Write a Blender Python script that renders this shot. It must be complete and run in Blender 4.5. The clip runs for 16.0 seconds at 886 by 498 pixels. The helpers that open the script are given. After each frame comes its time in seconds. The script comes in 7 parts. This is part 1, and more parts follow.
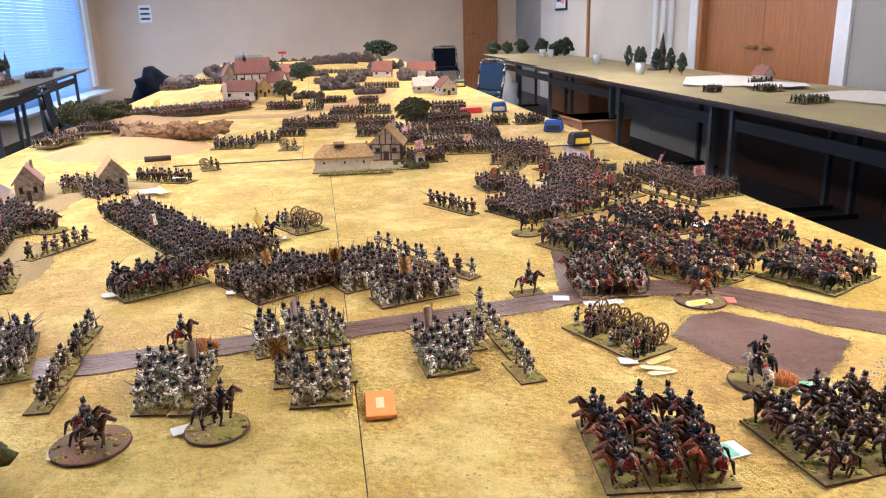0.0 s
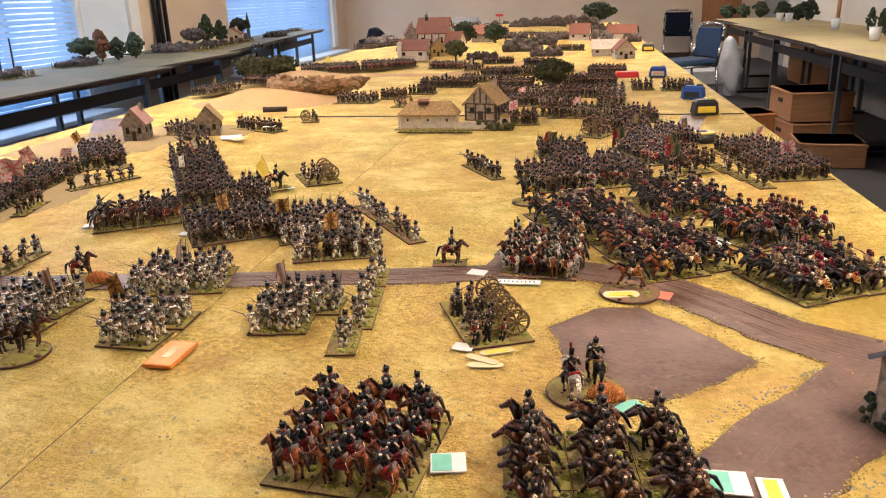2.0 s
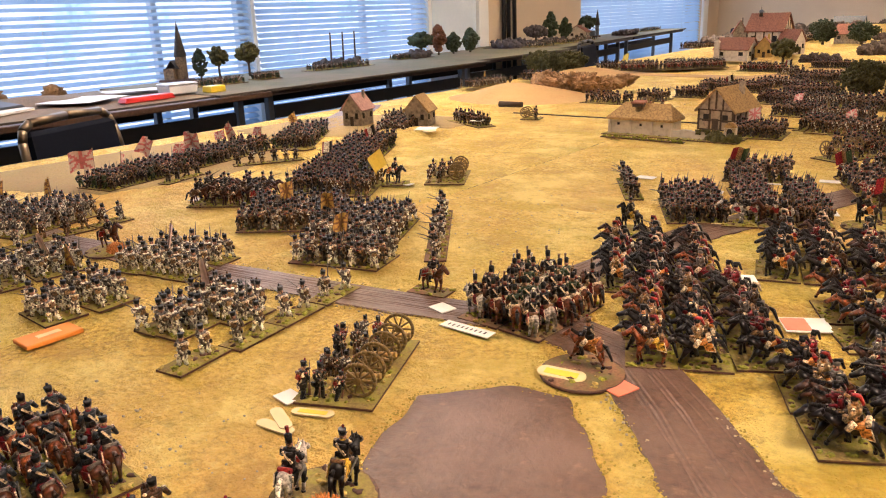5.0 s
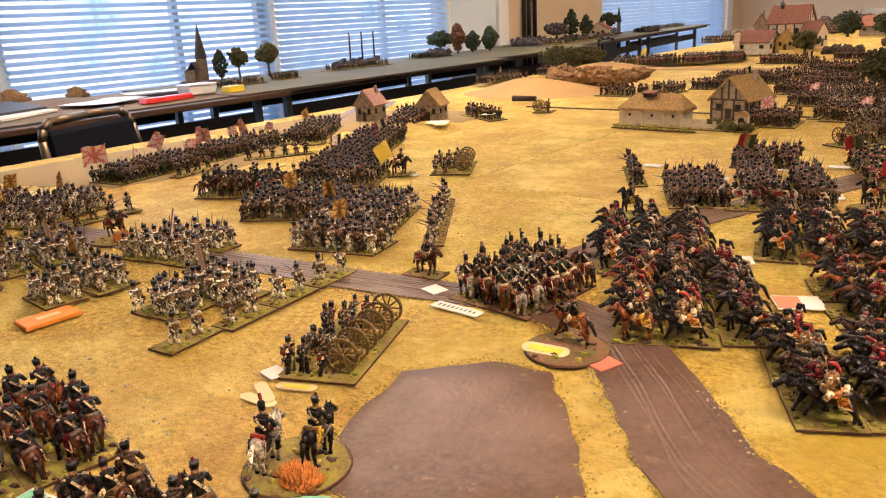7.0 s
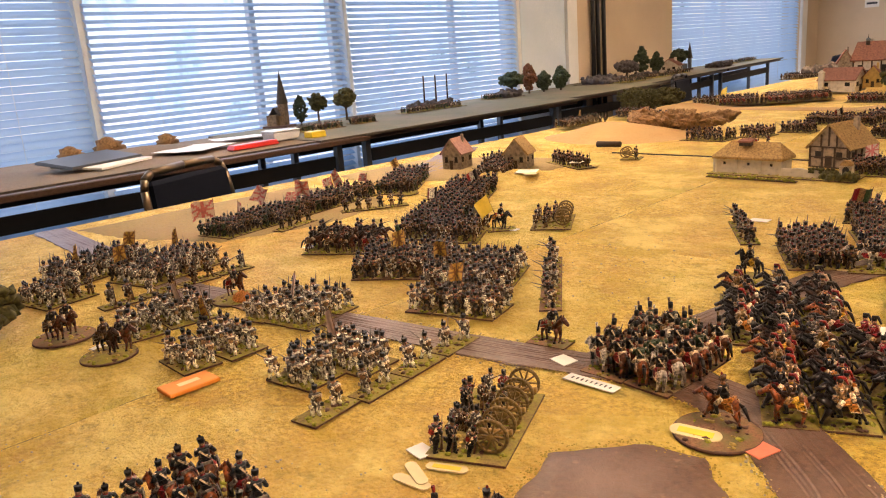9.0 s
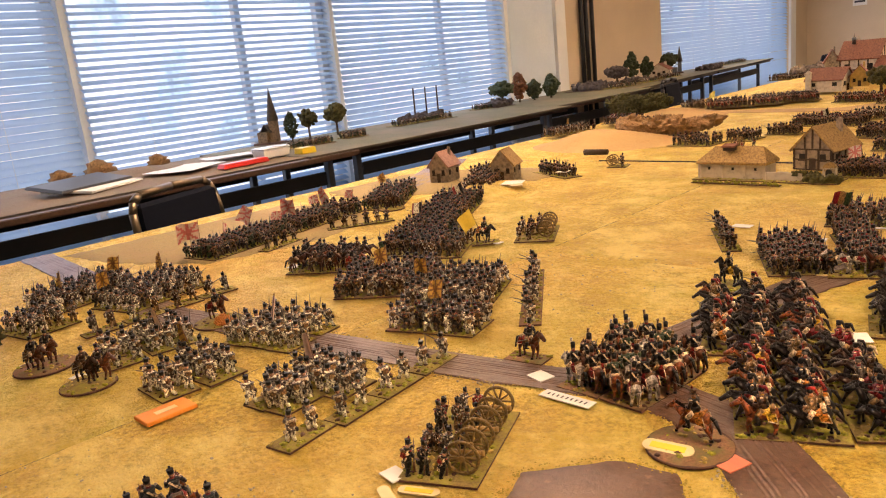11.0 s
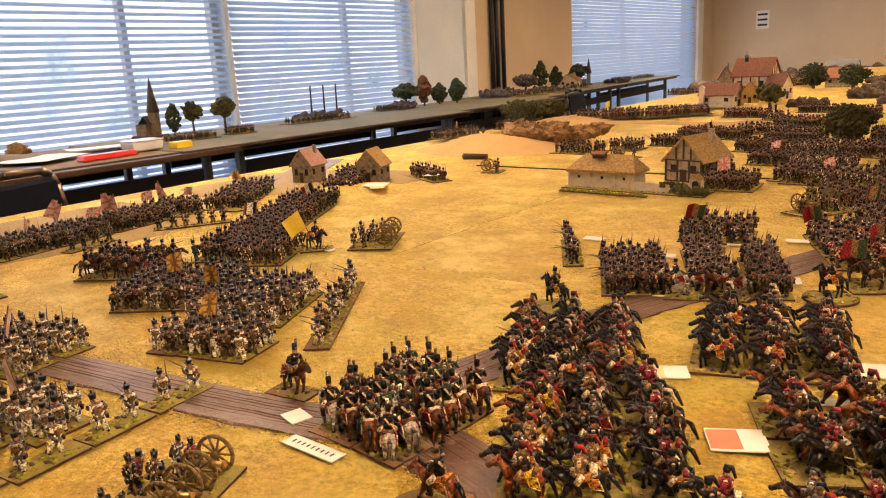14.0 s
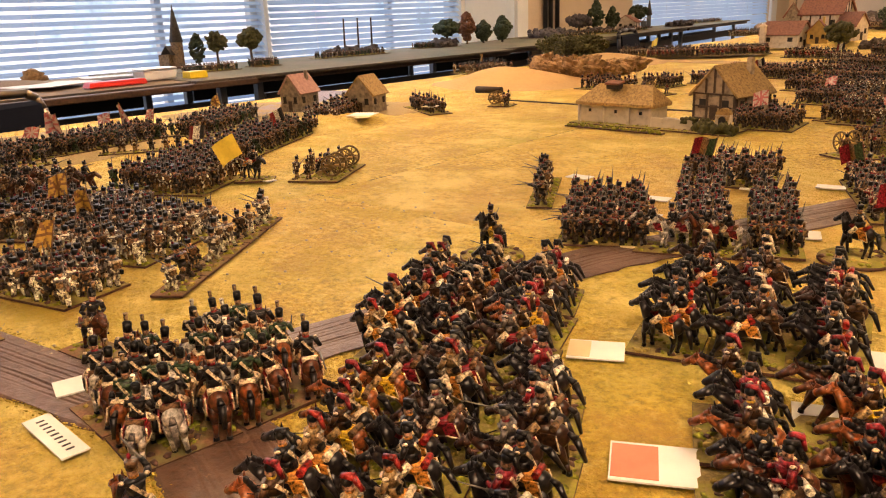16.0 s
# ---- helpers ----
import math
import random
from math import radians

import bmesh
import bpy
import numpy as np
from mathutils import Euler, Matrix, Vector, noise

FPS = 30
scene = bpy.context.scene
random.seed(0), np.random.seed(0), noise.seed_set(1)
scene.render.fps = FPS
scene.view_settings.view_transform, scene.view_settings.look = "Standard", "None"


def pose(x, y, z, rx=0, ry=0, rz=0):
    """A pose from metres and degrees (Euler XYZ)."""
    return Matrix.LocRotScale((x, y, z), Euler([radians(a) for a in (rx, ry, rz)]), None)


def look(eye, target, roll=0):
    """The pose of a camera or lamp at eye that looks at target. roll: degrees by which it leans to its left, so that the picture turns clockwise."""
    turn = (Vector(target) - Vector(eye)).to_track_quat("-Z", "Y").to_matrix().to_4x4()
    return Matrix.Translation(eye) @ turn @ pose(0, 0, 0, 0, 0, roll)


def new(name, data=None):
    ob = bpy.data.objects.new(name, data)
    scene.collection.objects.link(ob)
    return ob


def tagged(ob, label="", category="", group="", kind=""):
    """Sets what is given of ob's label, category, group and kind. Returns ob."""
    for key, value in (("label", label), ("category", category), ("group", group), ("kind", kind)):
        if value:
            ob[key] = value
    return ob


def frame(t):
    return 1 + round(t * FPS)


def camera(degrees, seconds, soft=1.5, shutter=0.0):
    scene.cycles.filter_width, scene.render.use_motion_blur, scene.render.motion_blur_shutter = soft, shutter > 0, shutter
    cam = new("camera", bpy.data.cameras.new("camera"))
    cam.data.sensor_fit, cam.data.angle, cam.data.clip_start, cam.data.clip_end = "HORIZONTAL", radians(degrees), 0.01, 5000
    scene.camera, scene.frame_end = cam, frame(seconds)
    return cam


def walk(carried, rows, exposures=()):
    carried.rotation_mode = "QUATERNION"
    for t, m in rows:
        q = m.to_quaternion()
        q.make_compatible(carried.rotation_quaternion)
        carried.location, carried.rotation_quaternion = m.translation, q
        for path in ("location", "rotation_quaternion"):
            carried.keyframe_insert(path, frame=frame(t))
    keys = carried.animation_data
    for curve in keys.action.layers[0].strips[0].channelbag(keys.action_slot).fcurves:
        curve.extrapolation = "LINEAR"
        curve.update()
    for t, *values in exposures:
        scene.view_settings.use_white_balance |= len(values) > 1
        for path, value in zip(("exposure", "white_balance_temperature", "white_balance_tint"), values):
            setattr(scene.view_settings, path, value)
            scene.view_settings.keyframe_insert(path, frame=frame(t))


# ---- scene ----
cam = camera(60.3, 16.0, 1.15)
K = 1.25  # metres to one unit of the plan
PATH = [
    (0, (0.118, 0.07, 0.368), (0.412, 1.965, -0.202), -1.6),
    (0.5, (0.276, 0.077, 0.357), (0.412, 1.981, -0.239), -2.1),
    (1, (0.391, 0.071, 0.352), (0.38, 1.974, -0.262), -1.9),
    (1.5, (0.46, 0.118, 0.34), (0.299, 2.012, -0.283), -1.9),
    (2, (0.535, 0.143, 0.325), (0.211, 2.013, -0.306), -1.9),
    (2.5, (0.623, 0.12, 0.347), (0.103, 1.952, -0.264), -2.0),
    (3, (0.709, 0.125, 0.319), (-0.016, 1.889, -0.284), -1.1),
    (3.5, (0.765, 0.22, 0.311), (-0.117, 1.912, -0.29), -0.6),
    (4, (0.816, 0.311, 0.3), (-0.198, 1.928, -0.296), -0.6),
    (4.2, (0.839, 0.353, 0.284), (-0.232, 1.934, -0.31), -0.8),
    (6.3, (0.874, 0.511, 0.274), (-0.338, 1.984, -0.327), -2.9),
    (6.5, (0.887, 0.505, 0.268), (-0.328, 1.977, -0.331), -3.1),
    (7, (0.887, 0.481, 0.26), (-0.342, 1.945, -0.329), -3.2),
    (7.5, (0.872, 0.475, 0.267), (-0.386, 1.921, -0.305), -3.1),
    (8, (0.838, 0.462, 0.293), (-0.46, 1.881, -0.253), -3.2),
    (8.5, (0.827, 0.444, 0.292), (-0.509, 1.84, -0.225), -3.6),
    (9, (0.835, 0.443, 0.3), (-0.525, 1.823, -0.195), -4.3),
    (9.2, (0.837, 0.444, 0.302), (-0.532, 1.818, -0.184), -4.6),
    (11.3, (0.862, 0.471, 0.307), (-0.494, 1.864, -0.164), -6.3),
    (11.5, (0.873, 0.479, 0.301), (-0.471, 1.882, -0.175), -6.2),
    (12, (0.899, 0.517, 0.28), (-0.402, 1.955, -0.207), -5.4),
    (12.5, (0.898, 0.559, 0.279), (-0.354, 2.039, -0.213), -4.6),
    (13, (0.885, 0.602, 0.278), (-0.323, 2.12, -0.208), -3.9),
    (13.5, (0.856, 0.619, 0.299), (-0.338, 2.151, -0.179), -3.5),
    (14, (0.87, 0.653, 0.268), (-0.337, 2.176, -0.206), -3.2),
    (14.5, (0.901, 0.697, 0.283), (-0.341, 2.187, -0.204), -2.7),
    (15, (0.917, 0.72, 0.259), (-0.366, 2.165, -0.257), -2.4),
    (15.5, (0.896, 0.794, 0.217), (-0.409, 2.201, -0.344), -2.2),
    (16, (0.864, 0.869, 0.203), (-0.44, 2.264, -0.392), -2.3),
]
EXPO = [(0, 0.66, 4520, 23), (1.5, 0.47, 4980, 22), (3.5, 0.33, 5500, 25), (8, 0.20, 6250, 27), (12, 0.10, 6950, 31), (14, 0.12, 7200, 31), (16, 0.12, 7300, 31)]
walk(cam, [(t, look([K * c for c in eye], [K * c for c in target], roll)) for t, eye, target, roll in PATH], EXPO)

# ---- light ----
world = bpy.data.worlds.new("world")
scene.world = world
world.use_nodes = True
sky = world.node_tree.nodes.new("ShaderNodeTexSky")
sky.sky_type, sky.sun_disc = "NISHITA", False
sky.sun_elevation, sky.sun_rotation = radians(35), radians(200)
world.node_tree.links.new(sky.outputs[0], world.node_tree.nodes["Background"].inputs[0])
world.node_tree.nodes["Background"].inputs[1].default_value = 0.1


def area(name, at, target, sx, sy, power, colour):
    data = bpy.data.lights.new(name, "AREA")
    data.shape, data.size, data.size_y, data.energy, data.color = "RECTANGLE", sx, sy, power, colour
    ob = new(name, data)
    ob.matrix_world = look([K * c for c in at], [K * c for c in target])
    return ob


# daylight in the window openings
area("window_daylight", (-2.60, 2.65, 0.45), (0, 2.65, -0.1), 1.7, 1.3, 13, (0.70, 0.86, 1.0))
area("window_daylight", (-2.60, 4.20, 0.45), (0, 4.2, -0.1), 1.8, 1.3, 13, (0.70, 0.86, 1.0))
area("window_daylight", (-2.60, 1.05, 0.45), (0, 1.05, -0.1), 1.8, 1.3, 10, (0.70, 0.86, 1.0))
area("window_daylight", (-2.60, 8.9, 0.45), (0, 8.9, -0.1), 3.6, 1.3, 26, (0.78, 0.9, 1.0))


# ---- materials ----
def nodes_of(name):
    mat = bpy.data.materials.new(name)
    mat.use_nodes = True
    nt = mat.node_tree
    return mat, nt, nt.nodes["Principled BSDF"]


def math_node(nt, op, a, b):
    n = nt.nodes.new("ShaderNodeMath")
    n.operation = op
    for i, v in enumerate((a, b)):
        if isinstance(v, (int, float)):
            n.inputs[i].default_value = v
        else:
            nt.links.new(v, n.inputs[i])
    return n.outputs[0]


def noise_node(nt, scale, detail=3.0, rough=0.55, coord="Object", stretch=None):
    tc = nt.nodes.new("ShaderNodeTexCoord")
    n = nt.nodes.new("ShaderNodeTexNoise")
    n.inputs["Scale"].default_value, n.inputs["Detail"].default_value, n.inputs["Roughness"].default_value = scale, detail, rough
    src = tc.outputs[coord]
    if stretch:
        mp = nt.nodes.new("ShaderNodeMapping")
        mp.inputs["Scale"].default_value = stretch
        nt.links.new(src, mp.inputs[0])
        src = mp.outputs[0]
    nt.links.new(src, n.inputs["Vector"])
    return n.outputs["Fac"]


def ramp_node(nt, fac, stops):
    r = nt.nodes.new("ShaderNodeValToRGB")
    while len(r.color_ramp.elements) < len(stops):
        r.color_ramp.elements.new(0.5)
    for e, (p, c) in zip(r.color_ramp.elements, stops):
        e.position, e.color = p, (*c, 1)
    nt.links.new(fac, r.inputs[0])
    return r.outputs[0]


def mix_node(nt, fac, a, b, mode="MIX"):
    m = nt.nodes.new("ShaderNodeMix")
    m.data_type, m.blend_type = "RGBA", mode
    for sock, v in ((m.inputs[0], fac), (m.inputs[6], a), (m.inputs[7], b)):
        if isinstance(v, (int, float)):
            sock.default_value = v
        elif isinstance(v, tuple):
            sock.default_value = (*v, 1)
        else:
            nt.links.new(v, sock)
    return m.outputs[2]


def bump_node(nt, bsdf, height, strength, distance):
    b = nt.nodes.new("ShaderNodeBump")
    b.inputs["Strength"].default_value, b.inputs["Distance"].default_value = strength, distance
    nt.links.new(height, b.inputs["Height"])
    nt.links.new(b.outputs[0], bsdf.inputs["Normal"])


def shade(c, k):
    return tuple(min(1.0, v * k) for v in c)


def paint(name, colour, rough=0.5, metal=0.0, low=0.5, high=1.25, scale=260, vary=0.35, coat=0.0, gloss=0.5, fleck=False):
    """Brushed colour with a darker wash in it, different from piece to piece."""
    mat, nt, p = nodes_of(name)
    grain = noise_node(nt, scale, 4)
    stops = [(0.3, shade(colour, low)), (0.5, colour), (0.72, shade(colour, high))]
    if fleck:
        stops = [(0.32, shade(colour, low)), (0.5, colour), (0.62, shade(colour, high)), (0.72, tuple(0.78 * c + 0.22 * d for c, d in zip(shade(colour, high), (0.62, 0.50, 0.34))))]
    col = ramp_node(nt, grain, stops)
    info = nt.nodes.new("ShaderNodeObjectInfo")
    dim = math_node(nt, "MULTIPLY_ADD", info.outputs["Random"], vary)
    dim.node.inputs[2].default_value = 1.0 - vary / 2
    hsv = nt.nodes.new("ShaderNodeHueSaturation")
    nt.links.new(dim, hsv.inputs["Value"])
    nt.links.new(col, hsv.inputs["Color"])
    nt.links.new(hsv.outputs[0], p.inputs["Base Color"])
    p.inputs["Roughness"].default_value, p.inputs["Metallic"].default_value = rough, metal
    p.inputs["Coat Weight"].default_value = coat
    p.inputs["Specular IOR Level"].default_value = gloss
    bump_node(nt, p, grain, 0.25, 0.0006)
    return mat


def two_scale(name, a, b, c, big, small, rough=0.8, bump=0.4, dist=0.002, stretch=None, stain=None):
    """Fine grain between a and b, large blotches towards c."""
    mat, nt, p = nodes_of(name)
    fine = noise_node(nt, small, 6, 0.65, stretch=stretch)
    wide = noise_node(nt, big, 4, 0.6)
    col = ramp_node(nt, fine, [(0.32, a), (0.68, b)])
    fac = ramp_node(nt, wide, [(0.42, (0, 0, 0)), (0.68, (1, 1, 1))])
    col = mix_node(nt, fac, col, c)
    if stain:
        spot = ramp_node(nt, noise_node(nt, small * 0.35, 5, 0.7), [(0.6, (0, 0, 0)), (0.7, (1, 1, 1))])
        col = mix_node(nt, spot, col, stain)
    nt.links.new(col, p.inputs["Base Color"])
    p.inputs["Roughness"].default_value = rough
    bump_node(nt, p, fine, bump, dist)
    return mat


def wood(name, dark, light, rough=0.45, scale=6, stretch=(1, 12, 12)):
    mat, nt, p = nodes_of(name)
    grain = noise_node(nt, scale, 6, 0.6, stretch=stretch)
    col = ramp_node(nt, grain, [(0.3, dark), (0.7, light)])
    blot = noise_node(nt, 1.3, 3)
    col = mix_node(nt, math_node(nt, "MULTIPLY", blot, 0.35), col, dark)
    nt.links.new(col, p.inputs["Base Color"])
    p.inputs["Roughness"].default_value = rough
    bump_node(nt, p, grain, 0.15, 0.001)
    return mat


M = {}


def flock_material():
    """Straw-coloured flock glued in clumps over brushed ochre and green."""
    mat, nt, p = nodes_of("straw_flock")
    fine = noise_node(nt, 420, 4, 0.7)
    clump = noise_node(nt, 130, 5, 0.75)
    mid = noise_node(nt, 34, 6, 0.7)
    patchy = noise_node(nt, 6.5, 8, 0.72)
    wide = noise_node(nt, 2.9, 6, 0.65)
    wide2 = noise_node(nt, 1.15, 3, 0.5)
    col = ramp_node(nt, clump, [(0.32, (0.360, 0.215, 0.028)), (0.5, (0.768, 0.514, 0.064)), (0.66, (0.930, 0.734, 0.147))])
    fac = ramp_node(nt, wide, [(0.44, (0, 0, 0)), (0.66, (0.8, 0.8, 0.8))])
    col = mix_node(nt, fac, col, (0.606, 0.514, 0.063))
    fac = ramp_node(nt, wide2, [(0.46, (0, 0, 0)), (0.68, (0.7, 0.7, 0.7))])
    col = mix_node(nt, fac, col, (0.824, 0.514, 0.127))
    fac = ramp_node(nt, patchy, [(0.50, (0, 0, 0)), (0.60, (0.85, 0.85, 0.85))])
    col = mix_node(nt, fac, col, (0.930, 0.732, 0.189))
    fac = ramp_node(nt, patchy, [(0.36, (0.9, 0.9, 0.9)), (0.47, (0, 0, 0))])
    col = mix_node(nt, fac, col, (0.582, 0.342, 0.057))
    fac = ramp_node(nt, mid, [(0.55, (0, 0, 0)), (0.66, (0.55, 0.55, 0.55))])
    col = mix_node(nt, fac, col, (0.930, 0.791, 0.243))
    fac = ramp_node(nt, mid, [(0.34, (0.6, 0.6, 0.6)), (0.43, (0, 0, 0))])
    col = mix_node(nt, fac, col, (0.449, 0.297, 0.043))
    fac = ramp_node(nt, fine, [(0.30, (0.45, 0.45, 0.45)), (0.42, (0, 0, 0))])
    col = mix_node(nt, fac, col, (0.314, 0.194, 0.030))
    drift = noise_node(nt, 4.3, 7, 0.68, stretch=(1, 1.6, 1))
    fac = ramp_node(nt, drift, [(0.53, (0, 0, 0)), (0.62, (0.65, 0.65, 0.65))])
    col = mix_node(nt, fac, col, (0.648, 0.443, 0.028))
    nt.links.new(col, p.inputs["Base Color"])
    p.inputs["Roughness"].default_value = 0.62
    both = math_node(nt, "ADD", math_node(nt, "MULTIPLY", mid, 2.6), clump)
    bump_node(nt, p, both, 1.0, 0.009)
    return mat


M["flock"] = flock_material()
M["earth"] = two_scale("brown_earth_road", (0.062, 0.032, 0.020), (0.155, 0.082, 0.052), (0.185, 0.115, 0.085), 9, 150, 0.42, 0.6, 0.0020, stretch=(1, 1, 1), stain=(0.25, 0.15, 0.10))
M["gravel"] = two_scale("pale_grit", (0.35, 0.29, 0.18), (0.62, 0.55, 0.38), (0.5, 0.42, 0.25), 20, 300, 0.85, 0.5, 0.001)
M["sand"] = two_scale("sand_hill", (0.40, 0.23, 0.075), (0.56, 0.35, 0.13), (0.50, 0.33, 0.13), 4, 120, 0.85, 0.3, 0.001)
M["board_edge"] = two_scale("board_edge", (0.035, 0.027, 0.02), (0.09, 0.065, 0.045), (0.05, 0.04, 0.03), 8, 90, 0.8)
M["base_top"] = two_scale("base_turf", (0.12, 0.085, 0.022), (0.30, 0.21, 0.06), (0.30, 0.27, 0.03), 48, 330, 0.85, 0.7, 0.0015, stain=(0.30, 0.22, 0.09))
M["base_top_red"] = two_scale("base_red_earth", (0.13, 0.06, 0.03), (0.30, 0.15, 0.07), (0.15, 0.13, 0.04), 60, 420, 0.85, 0.7, 0.0015)
M["tuft_green"] = paint("green_tuft", (0.24, 0.24, 0.02), 0.9, 0, 0.4, 1.8, 300, 0.3)
M["tuft_straw"] = paint("straw_tuft", (0.36, 0.26, 0.06), 0.9, 0, 0.4, 1.6, 300, 0.3)
M["base_side"] = paint("base_edge", (0.085, 0.035, 0.020), 0.7)
M["table_mat"] = two_scale("olive_table_mat", (0.085, 0.085, 0.04), (0.17, 0.16, 0.08), (0.20, 0.15, 0.085), 2.5, 120, 0.85, 0.4, 0.002)
M["table_mat_brown"] = two_scale("brown_table_mat", (0.13, 0.085, 0.045), (0.26, 0.17, 0.095), (0.20, 0.15, 0.08), 3, 110, 0.85, 0.5, 0.002)
M["table_mat_pale"] = two_scale("pale_table_mat", (0.30, 0.27, 0.11), (0.48, 0.43, 0.20), (0.34, 0.26, 0.17), 1.6, 120, 0.85, 0.4, 0.002)
M["tan_wall"] = two_scale("tan_wall_paint", (0.60, 0.48, 0.33), (0.66, 0.53, 0.37), (0.57, 0.45, 0.31), 1.2, 90, 0.7, 0.1, 0.0008)
M["cream_wall"] = two_scale("cream_wall_paint", (0.62, 0.58, 0.49), (0.68, 0.64, 0.55), (0.58, 0.54, 0.45), 1.2, 90, 0.7, 0.1, 0.0008)
M["grey_wall"] = two_scale("grey_wall_paint", (0.30, 0.285, 0.25), (0.35, 0.33, 0.29), (0.28, 0.27, 0.235), 1.2, 90, 0.75, 0.1, 0.0008)
M["white_gloss"] = two_scale("white_gloss_paint", (0.74, 0.76, 0.76), (0.82, 0.83, 0.82), (0.70, 0.72, 0.71), 1.5, 60, 0.35, 0.05, 0.0004)
# white paint with the window's blue daylight mixed into its colour
M["daylit_white"] = two_scale("white_paint_daylight_tint", (0.62, 0.72, 0.82), (0.70, 0.79, 0.88), (0.58, 0.68, 0.79), 1.5, 60, 0.4, 0.05, 0.0004)
M["ceiling"] = two_scale("ceiling_tile_white", (0.70, 0.69, 0.65), (0.80, 0.79, 0.75), (0.72, 0.71, 0.67), 2, 120, 0.9, 0.2, 0.001)
M["carpet"] = two_scale("dark_carpet", (0.022, 0.021, 0.022), (0.055, 0.052, 0.052), (0.04, 0.038, 0.038), 3, 320, 0.95, 0.5, 0.002)
M["oak"] = wood("oak_veneer", (0.26, 0.105, 0.03), (0.42, 0.19, 0.065), 0.35, 5, (12, 12, 1))
M["dark_wood"] = wood("dark_wood", (0.035, 0.018, 0.010), (0.085, 0.042, 0.022), 0.45)
M["desk_top"] = wood("orange_varnished_top", (0.52, 0.16, 0.06), (0.68, 0.26, 0.11), 0.30, 4, (1, 14, 14))
M["box_wood"] = wood("plywood_box", (0.25, 0.12, 0.05), (0.40, 0.22, 0.10), 0.6)
M["steel_grey"] = paint("grey_steel_leg", (0.12, 0.13, 0.14), 0.4, 0.6, 0.85, 1.1, 30, 0.1)
M["black_metal"] = paint("black_metal", (0.008, 0.008, 0.009), 0.5, 0.2, 0.8, 1.2, 30, 0.1)
M["chrome"] = paint("satin_chrome", (0.55, 0.53, 0.5), 0.25, 1.0, 0.9, 1.05, 30, 0.05)
M["brass"] = paint("dull_brass", (0.42, 0.27, 0.10), 0.35, 0.9, 0.7, 1.1, 120, 0.1)
M["navy_fabric"] = paint("navy_fabric", (0.006, 0.008, 0.015), 0.9, 0, 0.7, 1.3, 500, 0.1, 0, 0.1)
M["blue_fabric"] = paint("blue_fabric", (0.028, 0.06, 0.13), 0.9, 0, 0.7, 1.3, 500, 0.1)
M["grey_cover"] = paint("dark_grey_cover", (0.045, 0.047, 0.052), 0.5, 0, 0.85, 1.1, 40, 0.1)
M["paper"] = paint("white_card", (0.78, 0.77, 0.72), 0.75, 0, 0.93, 1.04, 40, 0.06)
M["buff_card"] = paint("buff_card", (0.72, 0.60, 0.33), 0.75, 0, 0.93, 1.04, 40, 0.06)
M["green_card"] = paint("mint_green_card", (0.25, 0.62, 0.47), 0.75, 0, 0.9, 1.08, 60, 0.06)
M["salmon_card"] = paint("salmon_card", (0.75, 0.22, 0.13), 0.75, 0, 0.9, 1.08, 60, 0.06)
M["orange_card"] = paint("orange_card", (0.78, 0.27, 0.025), 0.5, 0, 0.93, 1.05, 40, 0.06)
M["yellow_card"] = paint("yellow_card", (0.80, 0.60, 0.03), 0.6, 0, 0.93, 1.05, 40, 0.06)
M["ink"] = paint("black_ink", (0.03, 0.03, 0.035), 0.6)
M["red_plastic"] = paint("red_plastic", (0.62, 0.035, 0.025), 0.35, 0, 0.95, 1.05, 40, 0.05)
M["yellow_plastic"] = paint("yellow_plastic", (0.75, 0.55, 0.02), 0.35, 0, 0.95, 1.05, 40, 0.05)
M["blue_plastic"] = paint("blue_plastic", (0.03, 0.08, 0.32), 0.35, 0, 0.95, 1.05, 40, 0.05)
M["black_plastic"] = paint("black_plastic", (0.02, 0.02, 0.02), 0.4, 0, 0.9, 1.1, 40, 0.05)
M["clear_plastic"] = paint("cloudy_plastic", (0.62, 0.64, 0.66), 0.25, 0, 0.9, 1.1, 12, 0.1)
M["plaster"] = paint("plaster_wall", (0.56, 0.48, 0.37), 0.8, 0, 0.72, 1.1, 60, 0.12)
M["gold_wall"] = paint("ochre_wall", (0.50, 0.33, 0.09), 0.8, 0, 0.7, 1.2, 60, 0.12)
M["stone"] = paint("rough_stone", (0.27, 0.22, 0.16), 0.85, 0, 0.45, 1.5, 90, 0.15)
M["church_stone"] = paint("brown_church_stone", (0.17, 0.115, 0.065), 0.85, 0, 0.45, 1.5, 90, 0.15)
M["church_slate"] = paint("dark_brown_slate", (0.055, 0.045, 0.035), 0.8, 0, 0.6, 1.3, 120, 0.15)
M["thatch"] = paint("straw_thatch", (0.36, 0.23, 0.085), 0.9, 0, 0.5, 1.4, 190, 0.1)
M["tile_red"] = paint("red_roof_tile", (0.24, 0.095, 0.058), 0.8, 0, 0.55, 1.35, 120, 0.15)
M["tile_pink"] = paint("weathered_pink_tile", (0.36, 0.20, 0.165), 0.8, 0, 0.7, 1.25, 120, 0.15)
M["slate"] = paint("grey_slate", (0.13, 0.145, 0.16), 0.7, 0, 0.6, 1.3, 120, 0.15)
M["timber"] = paint("dark_timber", (0.045, 0.026, 0.015), 0.8)
M["dark_hole"] = paint("dark_opening", (0.012, 0.010, 0.008), 0.9)
M["rock"] = two_scale("bark_rock", (0.10, 0.05, 0.02), (0.52, 0.32, 0.14), (0.32, 0.18, 0.07), 14, 60, 0.85, 1.0, 0.012)
